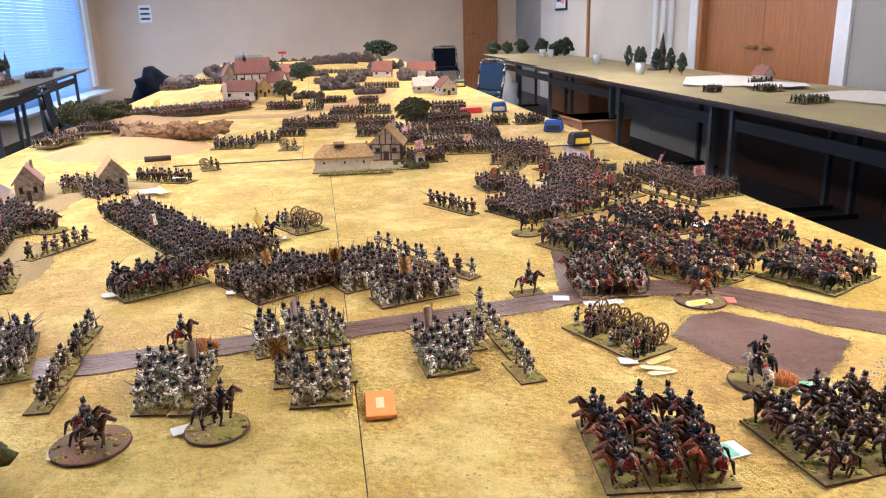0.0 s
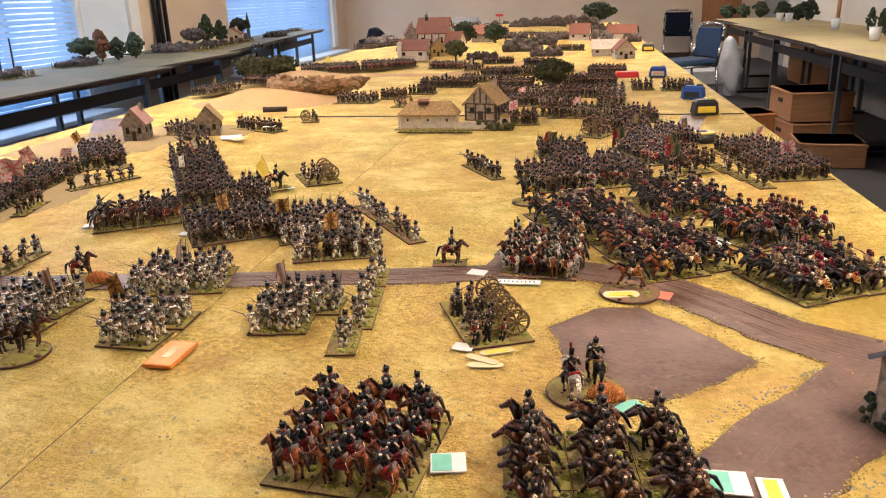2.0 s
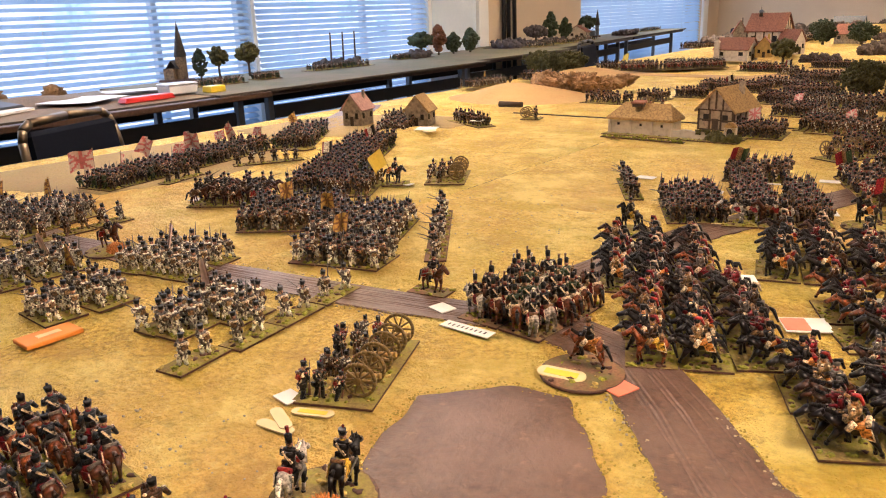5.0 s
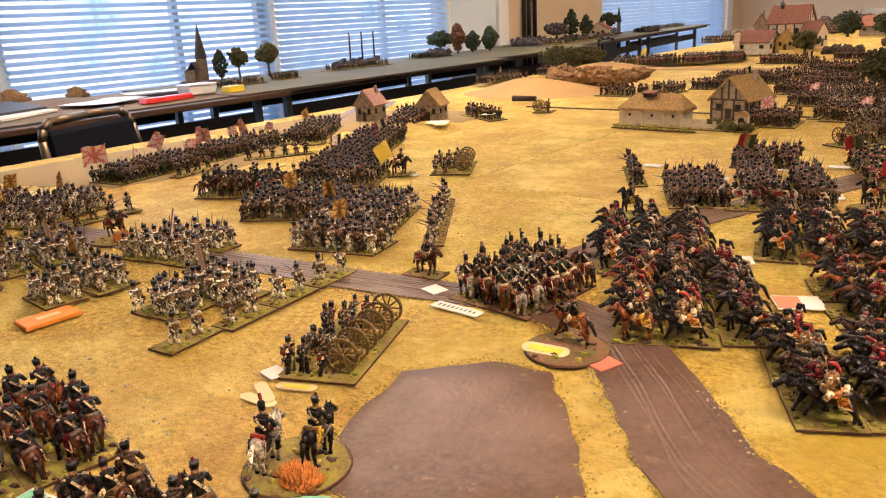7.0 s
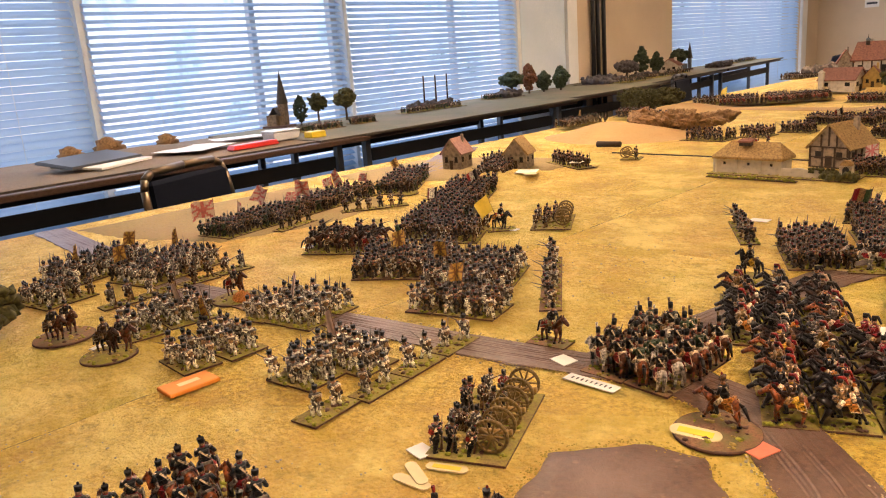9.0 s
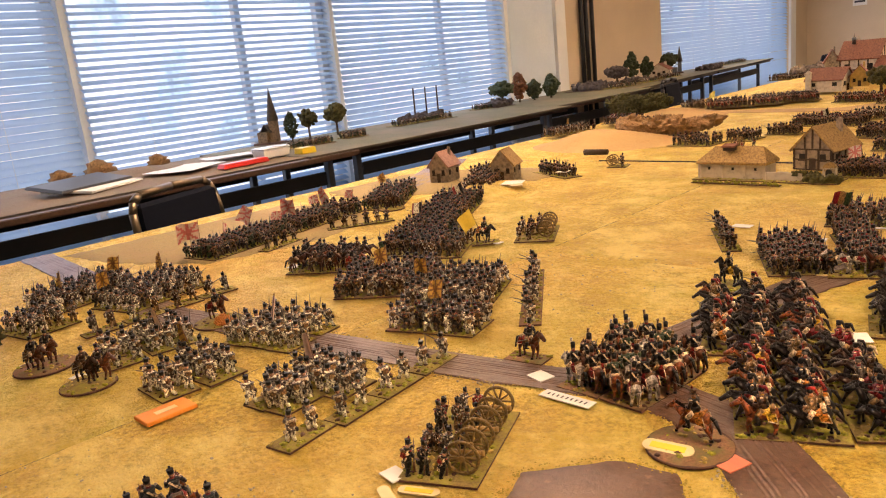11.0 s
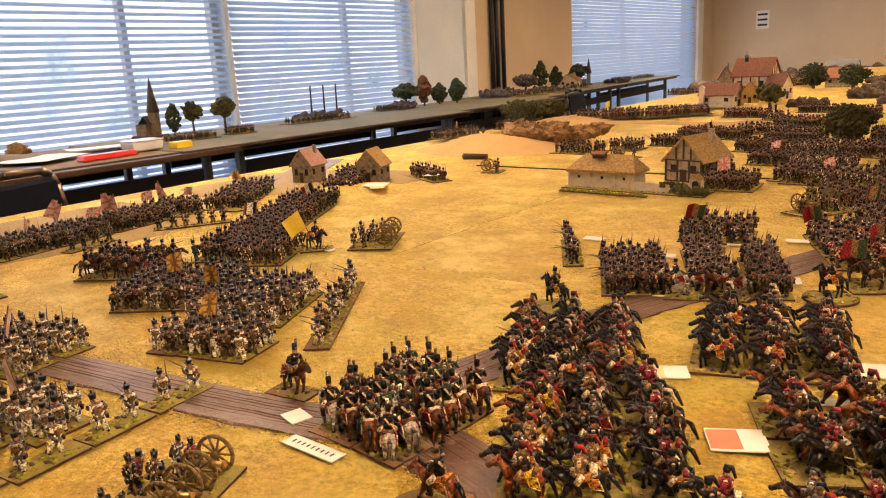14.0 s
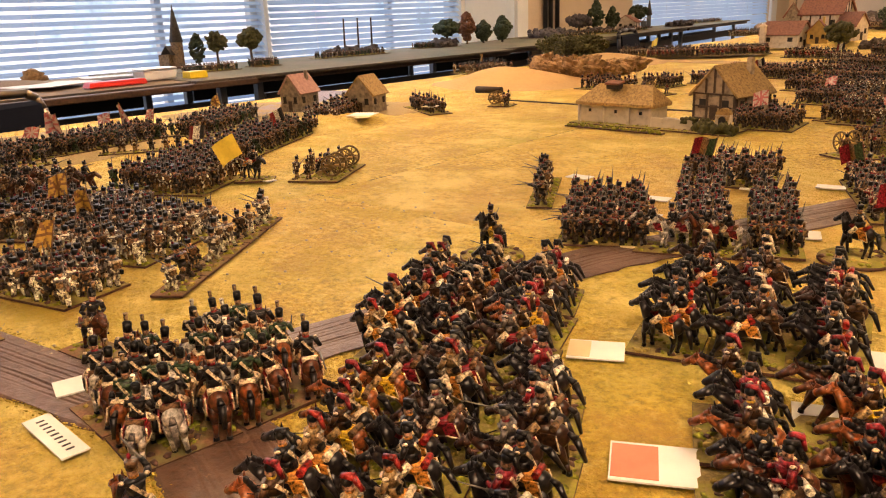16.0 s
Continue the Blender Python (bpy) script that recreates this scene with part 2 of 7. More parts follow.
M["leaf"] = paint("olive_foliage", (0.060, 0.055, 0.012), 0.9, 0, 0.35, 1.9, 160, 0.4)
M["leaf_dark"] = paint("dark_foliage", (0.032, 0.045, 0.018), 0.9, 0, 0.35, 1.9, 160, 0.4)
M["leaf_far"] = paint("grey_brown_scrub", (0.095, 0.070, 0.055), 0.9, 0, 0.35, 1.8, 120, 0.4)
M["leaf_rust"] = paint("rust_foliage", (0.13, 0.05, 0.02), 0.9, 0, 0.4, 1.7, 160, 0.3)
M["verge_flock"] = two_scale("verge_flock", (0.30, 0.20, 0.02), (0.62, 0.47, 0.08), (0.50, 0.36, 0.03), 14, 260, 0.8)
M["scrub_earth"] = two_scale("scrub_earth", (0.22, 0.15, 0.05), (0.40, 0.30, 0.10), (0.30, 0.20, 0.075), 9, 170, 0.8, 0.7, 0.003, stain=(0.16, 0.15, 0.03))
M["leaf_mauve"] = paint("mauve_scrub", (0.085, 0.068, 0.062), 0.9, 0, 0.4, 1.8, 120, 0.3)
M["bark"] = paint("tree_bark", (0.075, 0.05, 0.03), 0.9)
M["orange_flock"] = paint("orange_flock", (0.52, 0.19, 0.035), 0.9, 0, 0.5, 1.4, 220, 0.1)
# figure colours
for _n, _c in dict(navy=(0.013, 0.011, 0.011), black=(0.008, 0.008, 0.008), grey=(0.13, 0.105, 0.085), cream=(0.64, 0.50, 0.32), white=(0.80, 0.71, 0.54),
                   red=(0.26, 0.018, 0.014), brown=(0.062, 0.028, 0.012), buff=(0.28, 0.17, 0.07), green=(0.03, 0.055, 0.025), skin=(0.42, 0.23, 0.14), drab=(0.075, 0.055, 0.04),
                   tan=(0.15, 0.08, 0.035), blue=(0.020, 0.026, 0.044), orange=(0.50, 0.20, 0.035), yellow=(0.62, 0.38, 0.03), slateblue=(0.020, 0.024, 0.028), crimson=(0.22, 0.016, 0.022)).items():
    M["f_" + _n] = paint("enamel_" + _n, shade(_c, 0.85), 0.34, 0, 0.05, 1.7, 480, 0.6, 0, 0.22, True)
for _n, _c in dict(bay=(0.085, 0.026, 0.011), chestnut=(0.20, 0.055, 0.016), darkbay=(0.035, 0.014, 0.008), blackhorse=(0.010, 0.008, 0.008), greyhorse=(0.36, 0.32, 0.27)).items():
    M["h_" + _n] = paint("horse_" + _n, _c, 0.30, 0, 0.10, 2.0, 340, 0.6, 0, 0.28)
M["bronze_tube"] = paint("bronze_tube", (0.16, 0.12, 0.075), 0.35, 0.7, 0.85, 1.1, 30, 0.05)
M["panel_plaster"] = paint("smoky_plaster", (0.34, 0.27, 0.19), 0.85, 0, 0.5, 1.3, 80, 0.1)
M["f_steel"] = paint("gun_steel", (0.17, 0.155, 0.13), 0.45, 0.6, 0.6, 1.2, 300, 0.2)
M["f_wood"] = paint("gun_stock", (0.14, 0.06, 0.025), 0.5, 0, 0.6, 1.3, 300, 0.2)
M["gun_olive"] = paint("olive_carriage", (0.17, 0.105, 0.025), 0.55, 0, 0.6, 1.4, 300, 0.2)
M["pink_cloth"] = paint("faded_pink_cloth", (0.58, 0.17, 0.16), 0.7, 0, 0.75, 1.2, 200, 0.1)
M["pale_cloth"] = paint("off_white_cloth", (0.66, 0.50, 0.42), 0.7, 0, 0.8, 1.15, 200, 0.1)
M["gold_cloth"] = paint("gold_cloth", (0.52, 0.30, 0.05), 0.7, 0, 0.6, 1.2, 200, 0.15)
M["dark_gold_cloth"] = paint("dark_gold_cloth", (0.20, 0.09, 0.025), 0.7, 0, 0.6, 1.3, 200, 0.15)
M["yellow_cloth"] = paint("yellow_cloth", (0.72, 0.52, 0.05), 0.7, 0, 0.9, 1.1, 200, 0.05)


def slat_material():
    mat, nt, p = nodes_of("daylight_tinted_slat")
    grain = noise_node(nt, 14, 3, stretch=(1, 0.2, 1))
    # blue of the daylight behind the blinds, put into the slat colour
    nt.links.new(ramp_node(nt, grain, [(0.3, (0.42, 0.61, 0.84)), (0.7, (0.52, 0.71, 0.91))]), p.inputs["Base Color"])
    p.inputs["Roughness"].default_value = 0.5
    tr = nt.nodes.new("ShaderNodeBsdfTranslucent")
    # same daylight blue tints what shines through
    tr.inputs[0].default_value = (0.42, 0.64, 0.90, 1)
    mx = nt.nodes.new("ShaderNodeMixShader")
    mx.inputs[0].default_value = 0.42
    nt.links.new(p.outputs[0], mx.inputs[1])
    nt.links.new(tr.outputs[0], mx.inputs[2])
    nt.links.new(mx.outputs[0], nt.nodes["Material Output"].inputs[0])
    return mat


def glow(name, stops, scale, strength, stretch=None):
    mat, nt, p = nodes_of(name)
    em = nt.nodes.new("ShaderNodeEmission")
    em.inputs[1].default_value = strength
    nt.links.new(ramp_node(nt, noise_node(nt, scale, 4, 0.6, stretch=stretch), stops), em.inputs[0])
    nt.links.new(em.outputs[0], nt.nodes["Material Output"].inputs[0])
    return mat


M["slat"] = slat_material()
M["outside"] = glow("daylight_outside", [(0.30, (0.16, 0.28, 0.32)), (0.38, (0.48, 0.72, 0.88)), (0.48, (0.80, 0.95, 1.0)), (0.60, (1.0, 1.0, 1.0)), (0.72, (0.62, 0.66, 0.78))], 1.9, 1.22)
M["tube_light"] = glow("lit_diffuser", [(0.0, (1.0, 0.76, 0.46)), (1.0, (1.0, 0.79, 0.50))], 1, 27.0)


# ---- mesh making ----
class Shape:
    """Collects vertices and faces of one mesh, with a material for each face."""

    def __init__(self):
        self.v, self.f, self.m, self.s, self.mats = [], [], [], [], []

    def slot(self, key):
        if key not in self.mats:
            self.mats.append(key)
        return self.mats.index(key)

    def add(self, verts, faces, key, smooth=False, turn=None):
        n, k = len(self.v), self.slot(key)
        for p in verts:
            p = Vector(p)
            self.v.append(tuple(turn @ p) if turn is not None else tuple(p))
        for q in faces:
            self.f.append([i + n for i in q])
            self.m.append(k)
            self.s.append(smooth)
        return self

    def box(self, c, size, key, turn=None, taper=1.0, bevel=0.0):
        x, y, z = (0.5 * a for a in size)
        b = bevel
        if b <= 0:
            vs = [(sx * x * t, sy * y * t, sz * z) for sz, t in ((-1, 1.0), (1, taper)) for sx, sy in ((-1, -1), (1, -1), (1, 1), (-1, 1))]
            fs = [(3, 2, 1, 0), (4, 5, 6, 7), (0, 1, 5, 4), (1, 2, 6, 5), (2, 3, 7, 6), (3, 0, 4, 7)]
        else:
            rings = [(-z, x - b, y - b), (-z + b, x, y), (z - b, x * taper, y * taper), (z, (x - b) * taper, (y - b) * taper)]
            vs, fs = [], [(3, 2, 1, 0), (12, 13, 14, 15)]
            for h, a, d in rings:
                vs += [(-a, -d, h), (a, -d, h), (a, d, h), (-a, d, h)]
            for r in range(3):
                fs += [(4 * r + i, 4 * r + (i + 1) % 4, 4 * r + 4 + (i + 1) % 4, 4 * r + 4 + i) for i in range(4)]
        m = Matrix.Translation(c) @ (turn.to_4x4() if turn is not None else Matrix.Identity(4))
        return self.add(vs, fs, key, False, m)

    def tube(self, a, b, r0, r1, key, n=6, flat=1.0, smooth=True):
        a, b = Vector(a), Vector(b)
        q = (b - a).to_track_quat("Z", "Y").to_matrix()
        vs, fs = [], []
        for p, r in ((a, r0), (b, r1)):
            vs += [tuple(p + q @ Vector((r * math.cos(2 * math.pi * i / n), flat * r * math.sin(2 * math.pi * i / n), 0))) for i in range(n)]
        fs = [(i, (i + 1) % n, n + (i + 1) % n, n + i) for i in range(n)]
        self.add(vs, fs, key, smooth)
        k = len(self.v) - 2 * n
        for q4 in ([k + n - 1 - i for i in range(n)], [k + n + i for i in range(n)]):
            self.f.append(q4)
            self.m.append(self.slot(key))
            self.s.append(False)
        return self

    def ball(self, c, r, key, seg=8, rings=5, turn=None, rough=0.0, seed=0):
        vs, fs = [], []
        for j in range(1, rings):
            t = math.pi * j / rings
            for i in range(seg):
                u = 2 * math.pi * i / seg
                vs.append(Vector((r[0] * math.sin(t) * math.cos(u), r[1] * math.sin(t) * math.sin(u), r[2] * math.cos(t))))
        vs += [Vector((0, 0, r[2])), Vector((0, 0, -r[2]))]
        if rough:
            for i, p in enumerate(vs):
                d = p.normalized() if p.length else p
                vs[i] = p * (1 + rough * noise.noise(d * 2.3 + Vector((seed * 3.7, seed * 1.3, 0))))
        top, low = len(vs) - 2, len(vs) - 1
        for j in range(rings - 2):
            fs += [(j * seg + i, (j + 1) * seg + i, (j + 1) * seg + (i + 1) % seg, j * seg + (i + 1) % seg) for i in range(seg)]
        fs += [(top, i, (i + 1) % seg) for i in range(seg)]
        fs += [(low, (rings - 2) * seg + (i + 1) % seg, (rings - 2) * seg + i) for i in range(seg)]
        m = Matrix.Translation(c) @ (turn.to_4x4() if turn is not None else Matrix.Identity(4))
        return self.add(vs, fs, key, True, m)

    def mesh(self, name, swap=None):
        me = bpy.data.meshes.new(name)
        me.from_pydata(self.v, [], self.f)
        for key in self.mats:
            me.materials.append(M[(swap or {}).get(key, key)])
        me.polygons.foreach_set("material_index", self.m)
        me.polygons.foreach_set("use_smooth", self.s)
        me.update()
        return me


def part(name, shape, parent=None, label="", at=None, swap=None):
    """One mesh object, under a thing or a part when parent is given."""
    ob = new(name, shape if isinstance(shape, bpy.types.Mesh) else shape.mesh(name, swap))
    if parent is not None:
        ob.parent = parent
    if at is not None:
        ob.matrix_basis = at
    if label:
        tagged(ob, label)
    return ob


def thing(name, label, category, at=None, group="", kind=""):
    ob = new(name)
    ob.empty_display_size = 0.05
    if at is not None:
        ob.matrix_basis = at
    return tagged(ob, label, category, group, kind)


def place(x, y, z=0.0, yaw=0.0):
    """A pose from plan units and a turn about the upright."""
    return pose(K * x, K * y, K * z, 0, 0, yaw)


def rot(rx=0, ry=0, rz=0):
    return Euler([radians(a) for a in (rx, ry, rz)]).to_matrix()


def slab(name, x0, x1, y0, y1, z0, z1, key, bevel=0.0, kind="structure", label="", category=""):
    s = Shape().box((0, 0, 0), (K * (x1 - x0), K * (y1 - y0), K * (z1 - z0)), key, None, 1.0, bevel)
    ob = part(name, s, None, label, pose(K * (x0 + x1) / 2, K * (y0 + y1) / 2, K * (z0 + z1) / 2))
    return tagged(ob, label, category, "", kind)


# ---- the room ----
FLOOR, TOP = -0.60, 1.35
XL, XR, YN, YF = -2.70, 3.0, -2.2, 11.2
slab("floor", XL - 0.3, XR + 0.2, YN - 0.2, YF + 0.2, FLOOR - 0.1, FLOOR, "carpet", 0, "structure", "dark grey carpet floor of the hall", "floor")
slab("ceiling", XL - 0.3, XR + 0.2, YN - 0.2, YF + 0.2, TOP, TOP + 0.1, "ceiling", 0, "structure", "plain white ceiling of the hall", "ceiling")
slab("wall_north", XL - 0.2, XR + 0.2, YF, YF + 0.2, FLOOR, TOP, "tan_wall", 0, "structure", "tan painted end wall of the hall", "wall")
slab("wall_south", XL - 0.2, XR + 0.2, YN - 0.2, YN, FLOOR, TOP, "tan_wall", 0, "structure", "tan painted wall of the hall", "wall")
SILL, HEAD = -0.34, 1.10
WINDOWS = [(0.30, 1.865), (1.895, 3.365), (3.395, 4.96), (7.28, 10.55)]
slab("wall_west", XL - 0.2, XL, YN, YF, FLOOR, SILL, "cream_wall", 0, "structure", "cream wall below the windows", "wall")
slab("wall_west", XL - 0.2, XL, YN, YF, HEAD, TOP, "cream_wall", 0, "structure", "cream wall above the windows", "wall")
slab("wall_west", XL - 0.2, XL, YN, WINDOWS[0][0], SILL, HEAD, "cream_wall", 0, "structure", "cream wall beside the windows", "wall")
# pier and first two mullions: bluish daylight is in the paint colour
slab("wall_west", XL - 0.2, XL, 5.0, 5.66, SILL, HEAD, "daylit_white", 0, "structure", "white pier between windows", "wall")
slab("wall_west", XL - 0.2, XL, 5.66, WINDOWS[3][0], SILL, HEAD, "tan_wall", 0, "structure", "tan painted wall between windows", "wall")
slab("wall_west", XL - 0.2, XL, WINDOWS[3][1], YF, SILL, HEAD, "tan_wall", 0, "structure", "tan painted wall by the corner", "wall")
for ya, yb, key in ((1.867, 1.893, "daylit_white"), (3.367, 3.393, "daylit_white"), (4.962, 5.0, "white_gloss")):
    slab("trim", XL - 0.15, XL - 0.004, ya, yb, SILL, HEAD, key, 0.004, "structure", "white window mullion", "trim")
slab("trim", XL, XL + 0.03, 10.55, 10.72, -0.3, HEAD, "white_gloss", 0.004, "structure", "white window architrave", "trim")
slab("trim", XL, XL + 0.03, 5.55, 5.68, -0.3, TOP, "white_gloss", 0.004, "structure", "white post beside the wall panel", "trim")
for y in (5.90, 5.97, 6.06):
    s = Shape().tube((0, 0, K * FLOOR), (0, 0, K * TOP), 0.022, 0.022, "black_metal", 10)
    tagged(part("wall_pipe", s, None, "", pose(K * (XL + 0.03), K * y, 0)), "dark brown upright pipe against the tan wall", "pipe")
slab("window_sill", XL, XL + 0.20, 0.2, 5.0, SILL - 0.03, SILL, "white_gloss", 0.006, "structure", "deep white window sill board", "sill")
slab("window_sill", XL, XL + 0.20, 7.2, 10.7, SILL - 0.03, SILL, "white_gloss", 0.006, "structure", "deep white window sill board", "sill")
slab("radiator_shelf", XL, XL + 0.33, -1.0, 5.6, -0.44, -0.41, "white_gloss", 0.006, "structure", "white boxed shelf under the windows", "shelf")
slab("baseboard", XL + 0.2, 2.3, YF - 0.015, YF, FLOOR, FLOOR + 0.09, "dark_wood", 0.003, "structure", "dark wooden skirting board", "baseboard")

# windows: frame, glass line and blinds of separate slats
slat_cache = {}
for wi, (ya, yb) in enumerate(WINDOWS):
    win = thing("window_%d" % (wi + 1), "white framed window with lowered venetian blind", "window", place(XL, (ya + yb) / 2, 0), "", "structure")
    w, h = K * (yb - ya), K * (HEAD - SILL)
    fr = Shape()
    for sy in (-1, 1):
        fr.box((-0.12, sy * (w / 2 - 0.025), K * (HEAD + SILL) / 2), (0.06, 0.05, h), "white_gloss", None, 1, 0.004)
    for z in (K * SILL + 0.025, K * HEAD - 0.025):
        fr.box((-0.12, 0, z), (0.056, w - 0.1, 0.05), "white_gloss", None, 1, 0.004)
    fr.box((-0.12, (-0.1 if wi == 3 else 0.12) * w, K * (HEAD + SILL) / 2), (0.05, 0.04, h - 0.1), "white_gloss", None, 1, 0.004)
    part("window_frame", fr, win)
    tilt = (50, 29, 40, 50)[wi]
    key = (round(w, 3), tilt)
    sl = Shape()
    n = 10
    for j in range(n):
        u0, u1 = -0.025 + 0.05 * j / n, -0.025 + 0.05 * (j + 1) / n
        arc = lambda u: 0.004 * (1 - (u / 0.025) ** 2)
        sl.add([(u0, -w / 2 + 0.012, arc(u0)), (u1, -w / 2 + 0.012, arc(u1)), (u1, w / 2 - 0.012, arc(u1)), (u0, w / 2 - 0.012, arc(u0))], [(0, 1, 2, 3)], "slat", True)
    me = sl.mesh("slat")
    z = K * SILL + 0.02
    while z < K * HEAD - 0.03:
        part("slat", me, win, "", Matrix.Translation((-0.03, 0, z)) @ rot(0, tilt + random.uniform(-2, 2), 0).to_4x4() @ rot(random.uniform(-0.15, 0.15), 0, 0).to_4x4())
        z += 0.042
    for sy in (-0.3, 0.3):
        part("ladder_cord", Shape().tube((-0.002, sy * w, K * SILL), (-0.002, sy * w, K * HEAD), 0.0012, 0.0012, "white_gloss", 4), win)
tagged(part("backdrop", Shape().add([(0, K * -3, K * -1.5), (0, K * 14, K * -1.5), (0, K * 14, K * 3), (0, K * -3, K * 3)], [(0, 1, 2, 3)], "outside"), None, "", pose(K * -4.2, 0, 0)), "bright overcast street outside the windows", "backdrop", "", "structure")

# east wall with the double door
DA, DB, DH = 4.08, 5.70, 1.02
for args in ((YN, DA - 0.12, "grey_wall"), (DB + 0.12, 9.94, "cream_wall"), (9.94, YF, "grey_wall")):
    slab("wall_east", XR, XR + 0.2, args[0], args[1], FLOOR, TOP, args[2], 0, "structure", "painted side wall of the hall", "wall")
slab("wall_east", XR, XR + 0.2, DA - 0.12, DB + 0.12, DH, TOP, "cream_wall", 0, "structure", "cream wall above the double door", "wall")
slab("trim", XR - 0.02, XR + 0.1, DA - 0.12, DA, FLOOR, DH, "white_gloss", 0.004, "structure", "white door jamb", "trim")
slab("trim", XR - 0.02, XR + 0.1, DB, DB + 0.12, FLOOR, DH, "white_gloss", 0.004, "structure", "white door jamb", "trim")
for ya, yb in ((DA, DA + 0.06), (DB - 0.06, DB)):
    slab("trim", XR - 0.012, XR + 0.09, ya, yb, FLOOR, DH, "oak", 0.004, "structure", "oak door lining", "trim")
door = thing("door_1", "oak veneered double door, closed", "door", place(XR + 0.06, (DA + DB) / 2, FLOOR), "", "structure")
for sy in (-1, 1):
    hw = K * (DB - DA - 0.124) / 2
    leaf = part("door_leaf", Shape().box((0, sy * (hw / 2), K * (DH - FLOOR) / 2), (0.045, hw - 0.006, K * (DH - FLOOR) - 0.01), "oak", None, 1, 0.003), door)
    hd = Shape().tube((-0.022, sy * 0.07, 0.94), (-0.07, sy * 0.07, 0.94), 0.022, 0.018, "brass", 10).tube((-0.065, sy * 0.07, 0.94), (-0.065, sy * 0.19, 0.94), 0.014, 0.012, "brass", 8)
    part("handle", hd, leaf, "dull brass lever handle")
slab("trim", XR - 0.015, XR, 8.10, 8.17, -0.2, TOP, "oak", 0.003, "structure", "wooden edge strip on the wall", "trim")
for y in (6.1, 6.25, 6.4):
    s = Shape().tube((0, 0, K * FLOOR), (0, 0, K * TOP), 0.028, 0.028, "white_gloss", 10)
    tagged(part("wall_pipe", s, None, "", pose(K * (XR - 0.035), K * y, 0)), "pale painted heating pipe on the wall", "pipe")
pic = thing("wall_picture", "small framed chart on the grey wall", "picture", place(XR, 9.07, 0.60))
part("frame", Shape().box((-0.012, 0, 0), (0.024, 0.52, 0.34), "black_metal", None, 1, 0.004), pic)
part("sheet", Shape().box((-0.026, 0, 0), (0.004, 0.46, 0.28), "paper"), pic)
part("chart", Shape().box((-0.030, 0.06, 0.02), (0.004, 0.2, 0.14), "blue_fabric").box((-0.030, -0.12, -0.03), (0.004, 0.1, 0.09), "salmon_card"), pic)
# end wall: door, notice
d2 = thing("door_2", "reddish wooden door in the end wall", "door", place(2.47, YF - 0.01, FLOOR), "", "structure")
part("door_leaf", Shape().box((0, 0, 1.02), (0.62, 0.05, 2.04), "oak", None, 1, 0.004), d2)
part("handle", Shape().tube((-0.22, -0.02, 1.0), (-0.22, -0.07, 1.0), 0.018, 0.016, "chrome", 8).tube((-0.22, -0.065, 1.0), (-0.11, -0.065, 1.0), 0.011, 0.011, "chrome", 8), d2)
note = thing("wall_notice", "small printed notice pinned to the tan wall", "notice", place(-2.08, YF - 0.004, 0.58))
part("sheet", Shape().box((0, 0, 0), (0.2, 0.004, 0.28), "paper"), note)
bars = Shape()
for i in range(3):
    bars.box((0, -0.004, 0.08 - 0.08 * i), (0.15, 0.003, 0.03), "f_slateblue")
part("print", bars, note)

# ceiling lights
for x, y in ((-0.9, 2.0), (1.3, 0.7), (-0.9, 5.4), (1.3, 4.6), (-0.9, 8.8), (1.3, 8.5)):
    lt = thing("ceiling_light", "lit rectangular ceiling light panel", "ceiling light", place(x, y, TOP))
    part("housing", Shape().box((0, 0, -0.03), (0.62, 1.24, 0.06), "white_gloss", None, 1, 0.004), lt)
    part("diffuser", Shape().box((0, 0, -0.064), (0.56, 1.18, 0.008), "tube_light"), lt)

# ---- tables ----
def folding_table(x0, x1, y0, y1, top, group, yaw=0.0):
    """Folding table: laminated top, two T-legs with feet, rail along each long side."""
    t = thing("folding_table", "folding table with dark edged top and steel T-legs", "table", place((x0 + x1) / 2, (y0 + y1) / 2, FLOOR, yaw), group)
    w, d, h = K * (x1 - x0), K * (y1 - y0), K * (top - FLOOR)
    part("tabletop", Shape().box((0, 0, h - 0.014), (w, d - 0.004, 0.028), "dark_wood", None, 1, 0.004), t)
    for sx in (-1, 1):
        part("rail", Shape().box((sx * (w / 2 - 0.13), 0, h - 0.13), (0.022, d - 0.3, 0.07), "black_metal", None, 1, 0.003), t)
    for sy in (-1, 1):
        for sx in (-1, 1):
            part("leg", Shape().box((sx * (w / 2 - 0.13), sy * (d / 2 - 0.12), h / 2), (0.035, 0.035, h - 0.05), "steel_grey", None, 1, 0.005), t)
        part("foot", Shape().box((0, sy * (d / 2 - 0.12), 0.016), (w - 0.16, 0.04, 0.032), "black_metal", None, 1, 0.005), t)
    return t


TT = -0.018  # top of the tables under the terrain boards
for y0, y1 in ((0.53, 1.9), (1.9, 3.4), (3.4, 4.9), (4.9, 6.4), (6.4, 7.55), (7.55, 8.7)):
    for x0, x1 in ((-0.86, 0.06), (0.06, 0.985)):
        folding_table(x0, x1, y0 + (0.03 if y0 < 1 and x0 < 0 else 0), y1, TT, "tables under the battlefield")
for y0, y1, x1 in ((0.55, 2.55, -1.62), (2.55, 4.15, -1.66), (4.15, 5.3, -1.76)):
    folding_table(-2.42, x1, y0, y1, -0.008, "tables along the windows")
for y in (6.2, 8.0):
    x = -1.87 - 0.12 * (y - 5.3)
    folding_table(x - 0.40, x, y - 0.88, y + 0.88, -0.008, "tables along the windows", 6.8)
